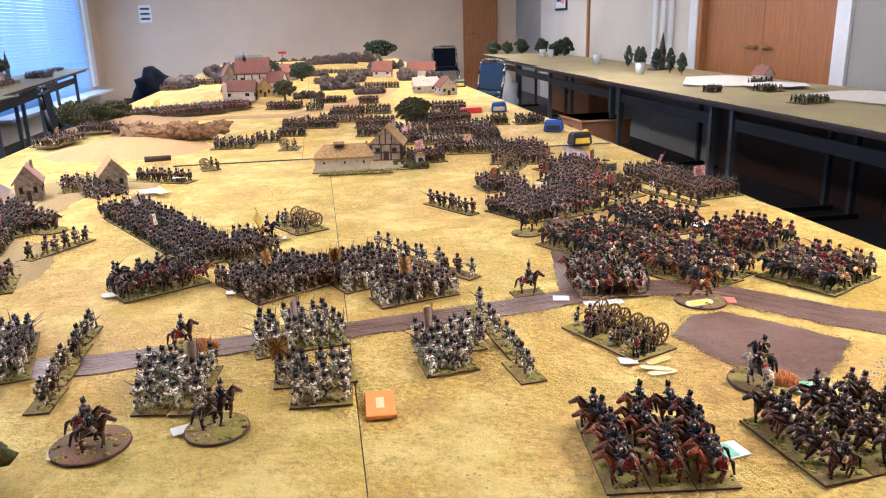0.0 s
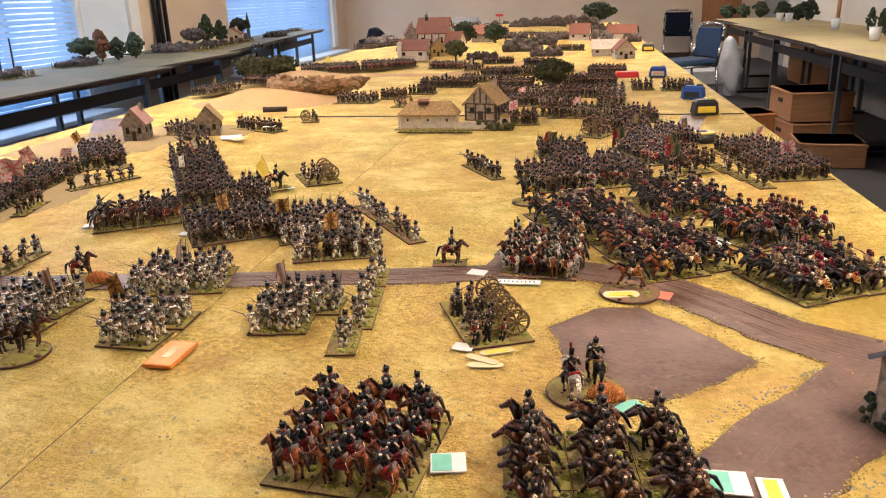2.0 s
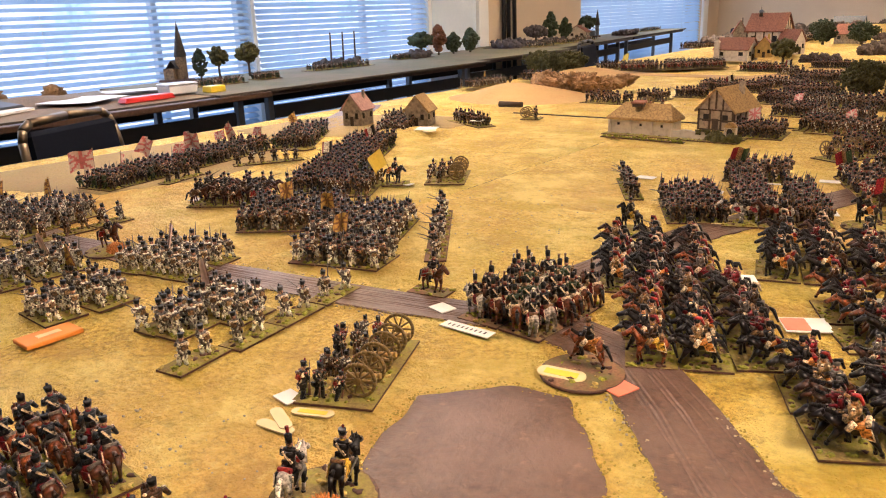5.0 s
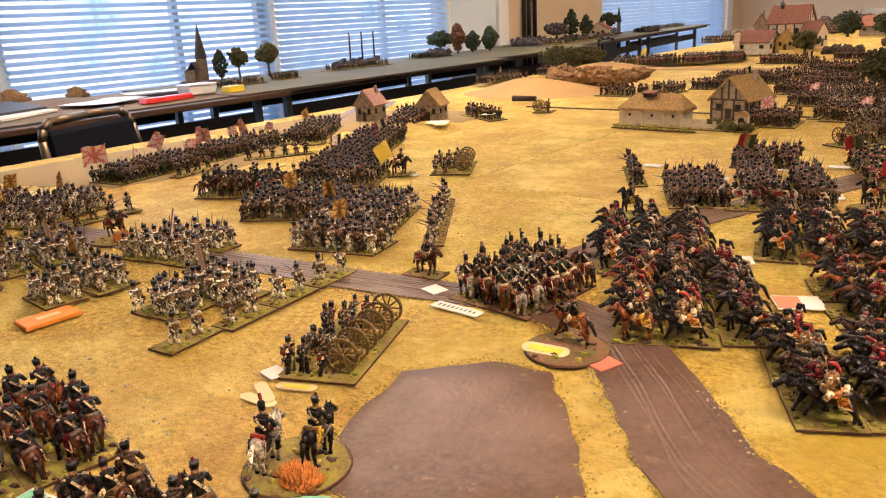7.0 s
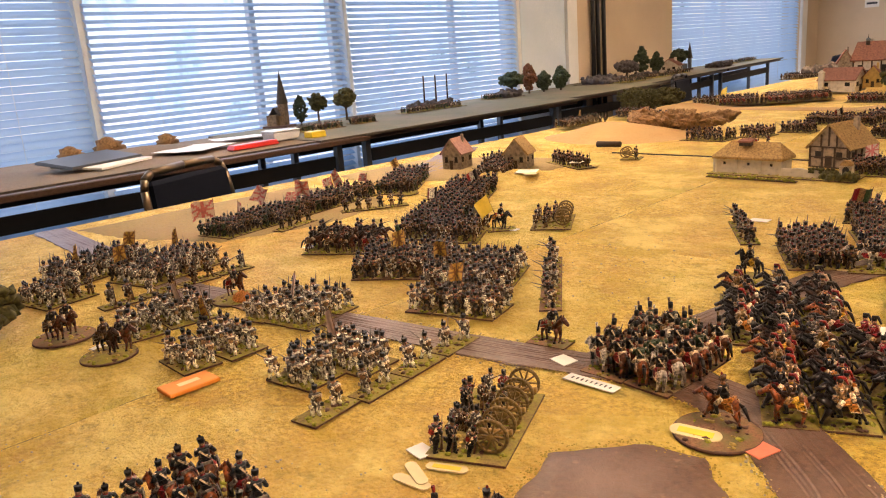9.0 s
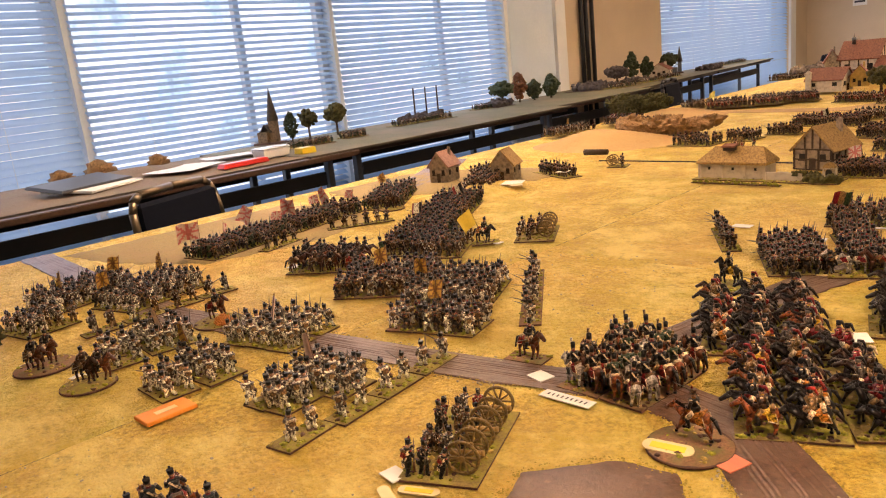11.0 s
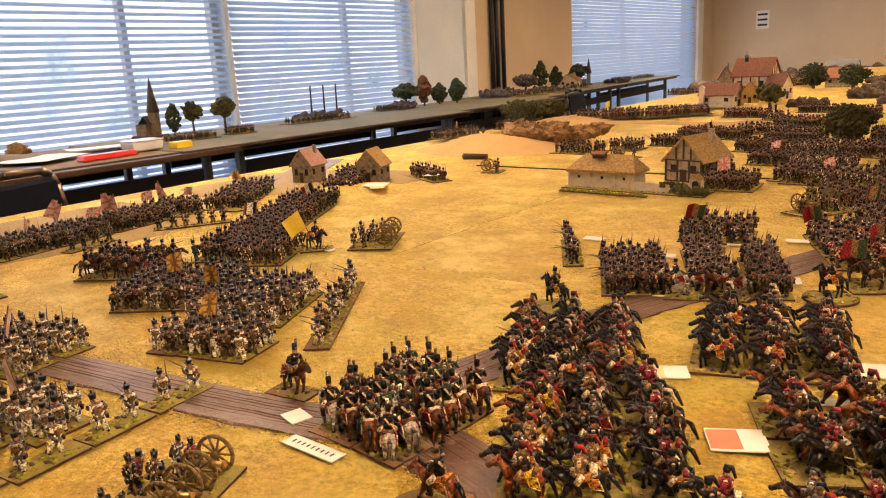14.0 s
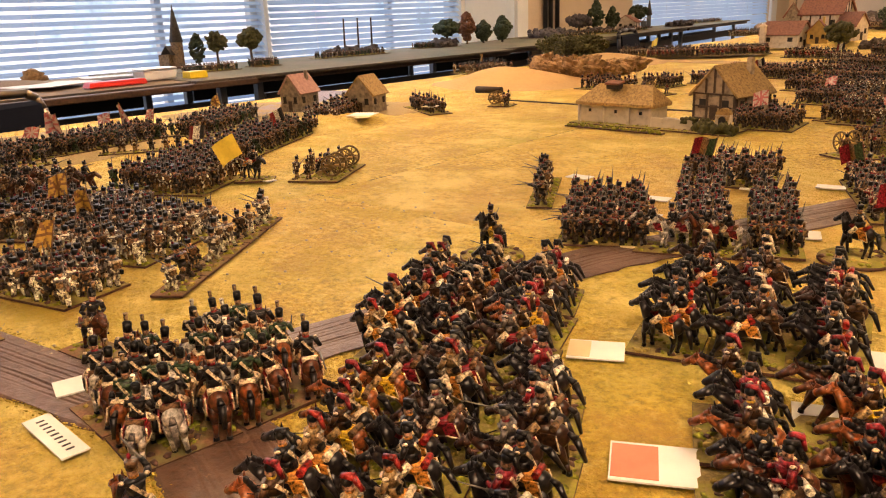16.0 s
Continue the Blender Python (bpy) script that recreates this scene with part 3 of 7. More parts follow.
for y0, y1, x in ((0.4, 2.0, 1.87), (2.0, 3.4, 1.87), (3.4, 4.75, 1.87), (4.75, 6.3, 1.89), (6.3, 7.6, 1.95), (7.6, 8.9, 2.03)):
    folding_table(x, 2.72, y0, y1, -0.008, "tables along the doors")

desk = thing("desk", "varnished orange wooden desk before the battlefield", "desk", place(0.0, 0.1425, FLOOR))
part("desktop", Shape().box((0, 0, K * (TT - FLOOR) - 0.02), (K * 1.5, K * 0.765, 0.04), "desk_top", None, 1, 0.006), desk)
for sx in (-1, 1):
    for sy in (-1, 1):
        part("leg", Shape().box((sx * 0.85, sy * 0.4, K * (TT - FLOOR) / 2 - 0.02), (0.06, 0.06, K * (TT - FLOOR) - 0.04), "dark_wood", None, 0.8, 0.004), desk)


# ---- terrain boards ----
def terrain_board(x0, x1, y0, y1, key, label, step=0.012, deep=0.0012, thick=0.016, z=0.0, name="terrain_board", taper=0.0):
    """A board with an uneven flocked top, dark edges and chamfered rim; taper draws in its far end."""
    w, d = K * (x1 - x0), K * (y1 - y0)
    nx, ny = max(2, int(w / step)), max(2, int(d / step))
    fine = step < 0.008
    vs, fs = [], []
    for j in range(ny + 1):
        for i in range(nx + 1):
            x, y = w * (i / nx - 0.5) - K * taper * (j / ny) * (i / nx), d * (j / ny - 0.5)
            p = Vector((x + K * x0 * 3, y + K * y0 * 3, 0))
            h = -deep * (0.5 + 0.5 * noise.noise(p * 22)) - deep * 0.6 * abs(noise.noise(p * 70))
            if fine:
                h -= 0.0017 * max(0.0, noise.noise(p * 155) + 0.1) * (0.6 + noise.noise(p * 9))
            if i in (0, nx) or j in (0, ny):
                h -= 0.002
            vs.append((x, y, h))
    for j in range(ny):
        for i in range(nx):
            a = j * (nx + 1) + i
            fs.append((a, a + 1, a + nx + 2, a + nx + 1))
    s = Shape().add(vs, fs, key, True)
    lo, hi, c = -0.0045 - thick, -0.0045, K * taper
    s.add([(-w / 2, -d / 2, lo), (w / 2, -d / 2, lo), (w / 2 - c, d / 2, lo), (-w / 2, d / 2, lo), (-w / 2, -d / 2, hi), (w / 2, -d / 2, hi), (w / 2 - c, d / 2, hi), (-w / 2, d / 2, hi)],
          [(3, 2, 1, 0), (4, 5, 6, 7), (0, 1, 5, 4), (1, 2, 6, 5), (2, 3, 7, 6), (3, 0, 4, 7)], "board_edge")
    return tagged(part(name, s, None, "", place((x0 + x1) / 2, (y0 + y1) / 2, z)), label, "terrain board", "terrain boards")


G = 0.001
BOARD = "plywood terrain board covered in straw-coloured flock"
terrain_board(-0.87, 0.135 - G, 0.545, 2.29 - G, "flock", BOARD, 0.0072)
terrain_board(0.135, 1.0, 0.523, 1.425 - G, "flock", BOARD, 0.0042)
terrain_board(0.135, 1.0, 1.425, 2.29 - G, "flock", BOARD, 0.0072)
for y0, y1 in ((2.294, 3.7), (3.7, 5.1), (5.1, 6.5), (6.5, 7.6), (7.6, 8.7)):
    terrain_board(-0.87, 0.06 - G, y0, y1 - G, "flock", BOARD, 0.025)
    terrain_board(0.06, 1.0, y0, y1 - G, "flock", BOARD, 0.025)
for y0, y1, x1 in ((2.3, 4.15, -1.63), (4.15, 5.3, -1.73)):
    terrain_board(-2.5, x1, y0, y1, "table_mat", "board covered in olive and brown flock", 0.03, 0.004, 0.012, 0.004)
terrain_board(-2.44, -1.66, 0.9, 2.3, "table_mat_brown", "board covered in brown earth and flock", 0.03, 0.004, 0.010, 0.002)
for y0, y1 in ((5.3, 7.1), (7.1, 8.9)):
    terrain_board(-2.62, -1.84 - 0.12 * (y0 - 5.3), y0, y1, "table_mat", "tapered board covered in olive and brown flock", 0.03, 0.004, 0.012, 0.004, taper=0.12 * (y1 - y0))
for y0, y1, x in ((0.4, 2.0, 1.85), (2.0, 3.4, 1.85), (3.4, 4.75, 1.85), (4.75, 6.3, 1.87), (6.3, 7.6, 1.93), (7.6, 8.9, 2.01)):
    terrain_board(x, 2.75, y0, y1, "table_mat_pale", "board covered in pale green and brown flock", 0.03, 0.004, 0.012, 0.004)


def ribbon(name, points, key, label, z=0.0016, jag=0.006, category="road", steps=20):
    """A band laid on the boards along points of x, y, half width, with an uneven edge."""
    rows = []
    for (xa, ya, wa), (xb, yb, wb) in zip(points, points[1:]):
        for i in range(steps):
            t = i / steps
            rows.append((xa + (xb - xa) * t, ya + (yb - ya) * t, wa + (wb - wa) * t))
    rows.append(points[-1])
    vs, fs, n = [], [], 96
    for i, (x, y, w) in enumerate(rows):
        a, b = rows[max(0, i - 1)], rows[min(len(rows) - 1, i + 1)]
        d = Vector((b[0] - a[0], b[1] - a[1], 0)).normalized()
        side = Vector((-d.y, d.x, 0))
        for j in range(n + 1):
            u = 2 * j / n - 1
            edge = jag * noise.noise(Vector((x * 38, y * 38, 3 if j == 0 else 9))) if j in (0, n) else 0
            p = Vector((x, y, 0)) + side * (u * w + edge * (1 if u > 0 else -1))
            wander = 0.10 * noise.noise(Vector((x * 9, y * 9, 2)))
            rut = 0.0006 * noise.noise(Vector((x * 60, y * 60, u * 3)))
            for c, k, m in ((-0.52, 1.6, 5), (0.42, 2.2, 8), (-0.2, -1.8, 11), (0.66, 1.8, 14), (0.1, 1.2, 17), (-0.34, -1.0, 20), (0.27, -1.6, 23)):
                deep = max(0.0, 0.55 + 0.9 * noise.noise(Vector((x * 14, y * 14, m))))
                rut -= 0.0013 * deep * math.exp(-((u + wander * k - c) / 0.016) ** 2)
                rut += 0.0005 * deep * math.exp(-((u + wander * k - c - 0.045) / 0.022) ** 2)
            vs.append((K * p.x, K * p.y, (z + rut) if j not in (0, n) else -0.0006))
    for i in range(len(rows) - 1):
        for j in range(n):
            a = i * (n + 1) + j
            fs.append((a, a + n + 1, a + n + 2, a + 1))
    return tagged(part(name, Shape().add(vs, fs, key, True)), label, category, "", "structure")


ROAD = "brown earth road modelled on the boards"
ribbon("road", [(-0.86, 0.99, 0.03), (-0.45, 0.95, 0.03), (-0.16, 0.93, 0.028), (-0.01, 0.952, 0.026), (0.15, 0.972, 0.024), (0.335, 0.998, 0.027), (0.43, 1.016, 0.026), (0.53, 1.04, 0.03), (0.617, 1.015, 0.033), (0.684, 0.945, 0.035), (0.748, 0.87, 0.036), (0.81, 0.825, 0.042), (0.92, 0.775, 0.045), (0.995, 0.75, 0.045)], "earth", ROAD)
ribbon("road", [(0.82, 0.80, 0.045), (0.76, 0.725, 0.045), (0.70, 0.665, 0.045), (0.655, 0.60, 0.045), (0.63, 0.525, 0.045)], "earth", ROAD, 0.0013)
ribbon("road", [(0.46, 1.03, 0.03), (0.50, 1.2, 0.028), (0.545, 1.40, 0.03), (0.61, 1.55, 0.03), (0.68, 1.72, 0.03), (0.80, 2.0, 0.03), (0.86, 2.27, 0.03)], "earth", ROAD, 0.0011)


def patch(name, corners, key, label, z=0.0012, jag=0.008):
    """A flat field laid on the boards inside corners of x, y, with an uneven edge."""
    edge = []
    for (xa, ya), (xb, yb) in zip(corners, corners[1:] + corners[:1]):
        for i in range(16):
            t = i / 16
            edge.append((xa + (xb - xa) * t, ya + (yb - ya) * t))
    mx, my = sum(p[0] for p in edge) / len(edge), sum(p[1] for p in edge) / len(edge)
    vs, fs, n = [(K * mx, K * my, z)], [], len(edge)
    for r in (0.25, 0.5, 0.75, 0.96, 1.0):
        for i, (x, y) in enumerate(edge):
            k = r + jag * 8 * r * noise.noise(Vector((x * 34, y * 34, 5)))
            vs.append((K * (mx + (x - mx) * k), K * (my + (y - my) * k), -0.002 if r == 1.0 else z + 0.0004 * noise.noise(Vector((x * 50 * r, y * 50 * r, r)))))
    fs = [(0, 1 + i, 1 + (i + 1) % n) for i in range(n)]
    for j in range(4):
        fs += [(1 + j * n + i, 1 + (j + 1) * n + i, 1 + (j + 1) * n + (i + 1) % n, 1 + j * n + (i + 1) % n) for i in range(n)]
    return tagged(part(name, Shape().add(vs, fs, key, True)), label, "field", "", "structure")


patch("ploughed_field", [(0.515, 0.865), (0.56, 0.915), (0.612, 0.928), (0.67, 0.862), (0.712, 0.803), (0.665, 0.758), (0.612, 0.718), (0.565, 0.725), (0.535, 0.79)], "earth", "bare brown earth field modelled on the boards")
ribbon("road", [(-0.86, 3.62, 0.05), (-0.4, 3.5, 0.05), (0.0, 3.45, 0.06), (0.3, 3.9, 0.07), (0.5, 4.6, 0.08)], "sand", "pale sandy track modelled on the boards", 0.0014)
ribbon("road", [(-0.84, 2.27, 0.05), (-0.66, 1.98, 0.06), (-0.60, 1.75, 0.04)], "earth", ROAD)


def grit(cx, cy, length, width, yaw, count, seed):
    """Loose pale grit along the verge of a road."""
    rng = random.Random(seed)
    s = Shape()
    for _ in range(count):
        r = rng.uniform(0.0007, 0.0022)
        s.ball((K * rng.uniform(-length, length) / 2, rng.gauss(0, K * width), 0.0012), (r, r * rng.uniform(0.6, 1), r * 0.6), "gravel", 5, 3)
    ob = part("grit", s, None, "", place(cx, cy, 0, yaw))
    return tagged(ob, "loose pale grit along the road edge", "grit", "", "stuff")


def verge(points, count, seed):
    """Clumps of flock that have crept over the edges of a road."""
    rng = random.Random(seed)
    s = Shape()
    legs = list(zip(points, points[1:]))
    for i in range(count):
        (xa, ya, wa), (xb, yb, wb) = legs[rng.randrange(len(legs))]
        t, sgn = rng.random(), rng.choice((-1, 1))
        d = Vector((xb - xa, yb - ya, 0)).normalized()
        off = sgn * (wa + (wb - wa) * t) + rng.gauss(0, 0.003)
        r = rng.uniform(0.0005, 0.0016)
        s.ball((K * (xa + (xb - xa) * t - d.y * off), K * (ya + (yb - ya) * t + d.x * off), 0.0008), (r, r * rng.uniform(0.6, 1.2), r * 0.45), "verge_flock", 6, 4, rot(0, 0, rng.uniform(0, 180)), 0.8, i)
    return tagged(part("flock_clumps", s), "clumps of straw flock along the road edges", "flock", "", "stuff")


verge([(0.15, 0.972, 0.024), (0.335, 0.998, 0.027), (0.43, 1.016, 0.026), (0.53, 1.04, 0.03), (0.617, 1.015, 0.033), (0.684, 0.945, 0.035), (0.748, 0.87, 0.036), (0.81, 0.825, 0.042)], 1500, 21)
verge([(0.82, 0.80, 0.045), (0.76, 0.725, 0.045), (0.70, 0.665, 0.045), (0.655, 0.60, 0.045)], 800, 22)
verge([(-0.45, 0.95, 0.03), (-0.16, 0.93, 0.028), (-0.01, 0.952, 0.026), (0.15, 0.972, 0.024)], 400, 23)
verge([(0.515, 0.865, 0.002), (0.56, 0.915, 0.002), (0.612, 0.928, 0.002), (0.67, 0.862, 0.002), (0.712, 0.803, 0.002), (0.665, 0.758, 0.002), (0.612, 0.718, 0.002), (0.565, 0.725, 0.002), (0.535, 0.79, 0.002), (0.515, 0.865, 0.002)], 600, 24)
for i, a in enumerate(((0.70, 0.742, 0.15, 0.004, 42, 90), (0.735, 0.62, 0.14, 0.004, 30, 80), (0.65, 0.93, 0.10, 0.004, -46, 30), (0.745, 0.925, 0.10, 0.004, -48, 30), (0.25, 0.955, 0.3, 0.003, 8, 60), (0.25, 1.015, 0.3, 0.003, 8, 50), (0.3, 0.6, 0.35, 0.05, 0, 120), (0.25, 1.3, 0.3, 0.1, 0, 90), (0.45, 0.72, 0.2, 0.03, 0, 60))):
    grit(*a, i + 1)


def mound(name, cx, cy, rx, ry, h, key, label, rough=0.15, seed=1, yaw=0, n=40, flat=0.0):
    vs, fs, rings = [], [], 12
    for j in range(rings + 1):
        t = j / rings
        for i in range(n):
            u = 2 * math.pi * i / n
            d = Vector((math.cos(u), math.sin(u), seed))
            k = t * (1 + rough * noise.noise(d * 1.6))
            z = h * (0.5 + 0.5 * math.cos(math.pi * min(1, max(0, (t - flat) / (1 - flat))))) * (1 + rough * noise.noise(Vector((d.x * t * 2, d.y * t * 2, seed * 2))))
            vs.append((K * rx * k * d.x, K * ry * k * d.y, K * z - 0.003 * t))
    for j in range(rings):
        fs += [(j * n + i, (j + 1) * n + i, (j + 1) * n + (i + 1) % n, j * n + (i + 1) % n) for i in range(n)]
    return tagged(part(name, Shape().add(vs, fs, key, True), None, "", place(cx, cy, 0, yaw)), label, "hill")


mound("hill", -0.50, 2.64, 0.30, 0.24, 0.045, "sand", "low smooth sand-coloured model hill", 0.2, 3)
mound("hill", -0.33, 1.83, 0.17, 0.20, 0.016, "flock", "low flocked rise beside the cottages", 0.2, 5)
mound("hill", -0.62, 3.35, 0.26, 0.30, 0.035, "sand", "low smooth sand-coloured model hill", 0.2, 8)
patch("bare_ground", [(-0.80, 1.72), (-0.62, 1.66), (-0.44, 1.78), (-0.30, 1.92), (-0.28, 2.06), (-0.40, 2.16), (-0.62, 2.12), (-0.78, 2.0)], "scrub_earth", "olive-brown bare ground round the cottages", 0.0016)
patch("bare_ground", [(-0.80, 1.02), (-0.60, 1.04), (-0.40, 1.12), (-0.33, 1.30), (-0.36, 1.50), (-0.55, 1.60), (-0.78, 1.56)], "scrub_earth", "olive-brown bare ground under the infantry line", 0.0008)
mound("hill", 0.0, 7.2, 0.85, 1.3, 0.055, "flock", "broad flocked ridge at the end of the table", 0.1, 9, 0, 48, 0.35)
mound("hill", -0.38, 4.75, 0.46, 0.60, 0.035, "flock", "broad flocked rise beneath the town", 0.1, 11, 0, 48, 0.5)


def crag(cx, cy, yaw):
    t = thing("rock_outcrop", "brown bark rock outcrop on the sand hill", "rock", place(cx, cy, 0.018, yaw))
    rng = random.Random(5)
    for i in range(16):
        x, y = -0.13 + 0.26 * (i % 8) / 7 + rng.uniform(-0.02, 0.02), rng.uniform(-0.05, 0.05)
        s = Shape().ball((0, 0, 0), (rng.uniform(0.04, 0.065), rng.uniform(0.03, 0.05), rng.uniform(0.018, 0.034)), "rock", 26, 16, rot(rng.uniform(-12, 12), rng.uniform(-12, 12), rng.uniform(-25, 25)), 0.5, i + 2)
        for k, p in enumerate(s.v):
            q = Vector(p)
            ridge = abs(noise.noise(Vector((q.x * 22, q.y * 60, q.z * 90 + i)))) + 0.5 * abs(noise.noise(q * 150))
            s.v[k] = tuple(q + q.normalized() * 0.019 * (ridge - 0.30))
        s.s = [False] * len(s.f)
        part("boulder", s, t, "", pose(K * x, K * y, rng.uniform(0.008, 0.03)))
    return t


crag(-0.38, 2.80, 4)


# ---- model figures ----
def mm(*p):
    return tuple(0.001 * c for c in p)


def shako(s, z, x=0.0, hat="HAT", plume="PLUME", kind=0):
    if kind == 1:      # crested helmet
        s.ball(mm(x, 0, z + 1.5), mm(3.3, 3.0, 3.4), hat, 8, 5)
        s.tube(mm(x + 2.5, 0, z + 4.5), mm(x - 4.5, 0, z + 4.0), 0.0016, 0.0022, plume, 6)
        s.tube(mm(x - 3.6, 0, z + 4.2), mm(x - 7.0, 0, z - 4.0), 0.0018, 0.0012, plume, 5)
    elif kind == 2:    # bearskin
        s.tube(mm(x, 0, z), mm(x - 0.4, 0, z + 7.0), 0.0027, 0.0029, hat, 8)
        s.ball(mm(x - 0.4, 0, z + 7.0), mm(2.9, 2.9, 1.6), hat, 8, 4)
        s.tube(mm(x + 1.2, 0.8, z + 6), mm(x + 0.6, 1.0, z + 14), 0.0011, 0.0016, plume, 6)
        s.box(mm(x + 2.6, 0, z + 2.6), mm(0.8, 2.2, 2.4), "METAL")
    else:
        s.tube(mm(x, 0, z), mm(x - 0.3, 0, z + 5.4), 0.0028, 0.0032, hat, 8)
        s.box(mm(x + 3.0, 0, z + 0.3), mm(2.2, 4.2, 0.6), hat)
        s.ball(mm(x + 1.6, 0, z + 6.6), mm(1.2, 1.2, 1.9), plume, 6, 4)
        s.ball(mm(x + 3.0, 0, z + 3.4), mm(0.6, 1.5, 1.5), "METAL", 6, 4)


def foot_figure(style):
    """Painted foot figure about 43 mm high: 0 shouldered musket, 1 levelled, 2 advancing, 3 loading."""
    s = Shape()
    step = (1.5, 4.0, 4.6, 2.2)[style]
    for sy, k in ((1, 1), (-1, -1)):
        hip, foot = (0, sy * 2.1, 15.5), (k * step, sy * 3.0, 1.5)
        knee = ((hip[0] + foot[0]) / 2 + 1.6, (hip[1] + foot[1]) / 2, 8.3)
        s.tube(mm(*foot), mm(*knee), 0.0021, 0.0025, "LEGS", 6).tube(mm(*knee), mm(*hip), 0.0025, 0.0031, "LEGS", 6)
        s.box(mm(foot[0] + 1.2, foot[1], 1.0), mm(5.6, 2.6, 2.0), "BOOT", None, 0.8)
    lean = (0, 1.2, 2.6, 0.8)[style]
    s.tube(mm(0, 0, 13.2), mm(lean * 0.5, 0, 20), 0.0047, 0.0040, "COAT", 8, 1.15)
    s.tube(mm(lean * 0.5, 0, 20), mm(lean, 0, 27.5), 0.0041, 0.0052, "COAT", 8, 1.2)
    s.box(mm(-3.6, 0, 13.0), mm(2.2, 7.0, 7.0), "COAT", rot(0, -12, 0), 0.8)
    s.ball(mm(lean, 0, 27.3), mm(4.3, 6.6, 3.0), "COAT", 8, 4)
    for a in (32, -32):
        s.box(mm(lean * 0.8 + 4.5, 0, 23.2), mm(0.9, 1.5, 12.5), "BELT", rot(a, 4, 0))
    s.box(mm(lean - 5.4, 0, 24.2), mm(3.4, 6.6, 6.0), "PACK", rot(0, 5, 0), 0.8)
    s.tube(mm(lean - 5.4, -4.4, 27.9), mm(lean - 5.4, 4.4, 27.9), 0.0016, 0.0016, "ROLL", 6)
    for sy in (-1, 1):
        s.box(mm(lean - 1.0, sy * 4.6, 26.6), mm(8.0, 1.3, 4.6), "BELT", rot(0, 0, 0), 0.7)
        s.box(mm(lean * 0.4 - 4.0, sy * 2.2, 18.2), mm(1.2, 1.3, 7.5), "BELT", rot(sy * -34, 0, 0))
    s.ball(mm(lean * 0.3 + 1.0, 6.4, 14.0), mm(2.4, 1.6, 2.6), "ROLL", 6, 4)
    s.box(mm(-1.5, -6.0, 15.2), mm(5.0, 2.0, 4.5), "BOOT")
    for sy in (-1, 1):
        s.ball(mm(lean, sy * 6.0, 28.8), mm(1.9, 1.5, 0.9), "PLUME", 6, 4)
        s.box(mm(-4.9, sy * 2.0, 11.8), mm(0.8, 2.2, 5.0), "BELT", rot(0, -12, 0), 0.7)
    s.box(mm(lean + 4.4, 0, 25.2), mm(1.2, 3.4, 5.5), "LEGS", rot(0, 5, 0), 1.15)
    hx = lean + 0.6
    s.tube(mm(hx - 0.3, 0, 28.5), mm(hx, 0, 31.5), 0.0019, 0.0019, "SKIN", 6)
    s.ball(mm(hx, 0, 33.0), mm(3.1, 2.8, 3.5), "SKIN", 8, 5)
    shako(s, 34.6, hx)
    if style == 0:
        gun = ((2.6, -6.6, 15.0), (-3.2, -5.6, 52.0))
        hands_at = ((4.2, -5.6, 18.5), (4.8, 4.8, 17.5))
    elif style == 1:
        gun = ((-1.0, -4.5, 26.0), (34.0, -2.0, 29.5))
        hands_at = ((5.5, -4.2, 26.0), (13.0, -1.8, 27.2))
    elif style == 2:
        gun = ((-5.0, -5.8, 17.0), (27.0, 1.8, 38.0))
        hands_at = ((2.0, -5.6, 20.5), (10.5, -1.0, 26.5))
    else:
        gun = ((6.5, -3.5, 3.0), (8.0, -1.0, 40.0))
        hands_at = ((7.0, -2.6, 22.0), (8.0, -1.2, 31.0))
    a, b = Vector(gun[0]), Vector(gun[1])
    q = a.lerp(b, 0.30)
    s.tube(mm(*a), mm(*q), 0.0017, 0.0011, "STOCK", 5, 0.7).tube(mm(*q), mm(*a.lerp(b, 0.82)), 0.00075, 0.0006, "METAL", 5).tube(mm(*a.lerp(b, 0.80)), mm(*b), 0.0005, 0.00015, "METAL", 4)
    for h, sy in zip(hands_at, (-1, 1)):
        sh = (lean, sy * 6.0, 27.0)
        el = ((sh[0] + h[0]) / 2 - 1.0, (sh[1] + h[1]) / 2 + sy * 2.2, (sh[2] + h[2]) / 2 - 2.2)
        s.tube(mm(*sh), mm(*el), 0.0021, 0.0018, "COAT", 6).tube(mm(*el), mm(*h), 0.0018, 0.0014, "COAT", 6)
        s.ball(mm(*h), mm(1.5, 1.5, 1.5), "SKIN", 6, 4)
    return s


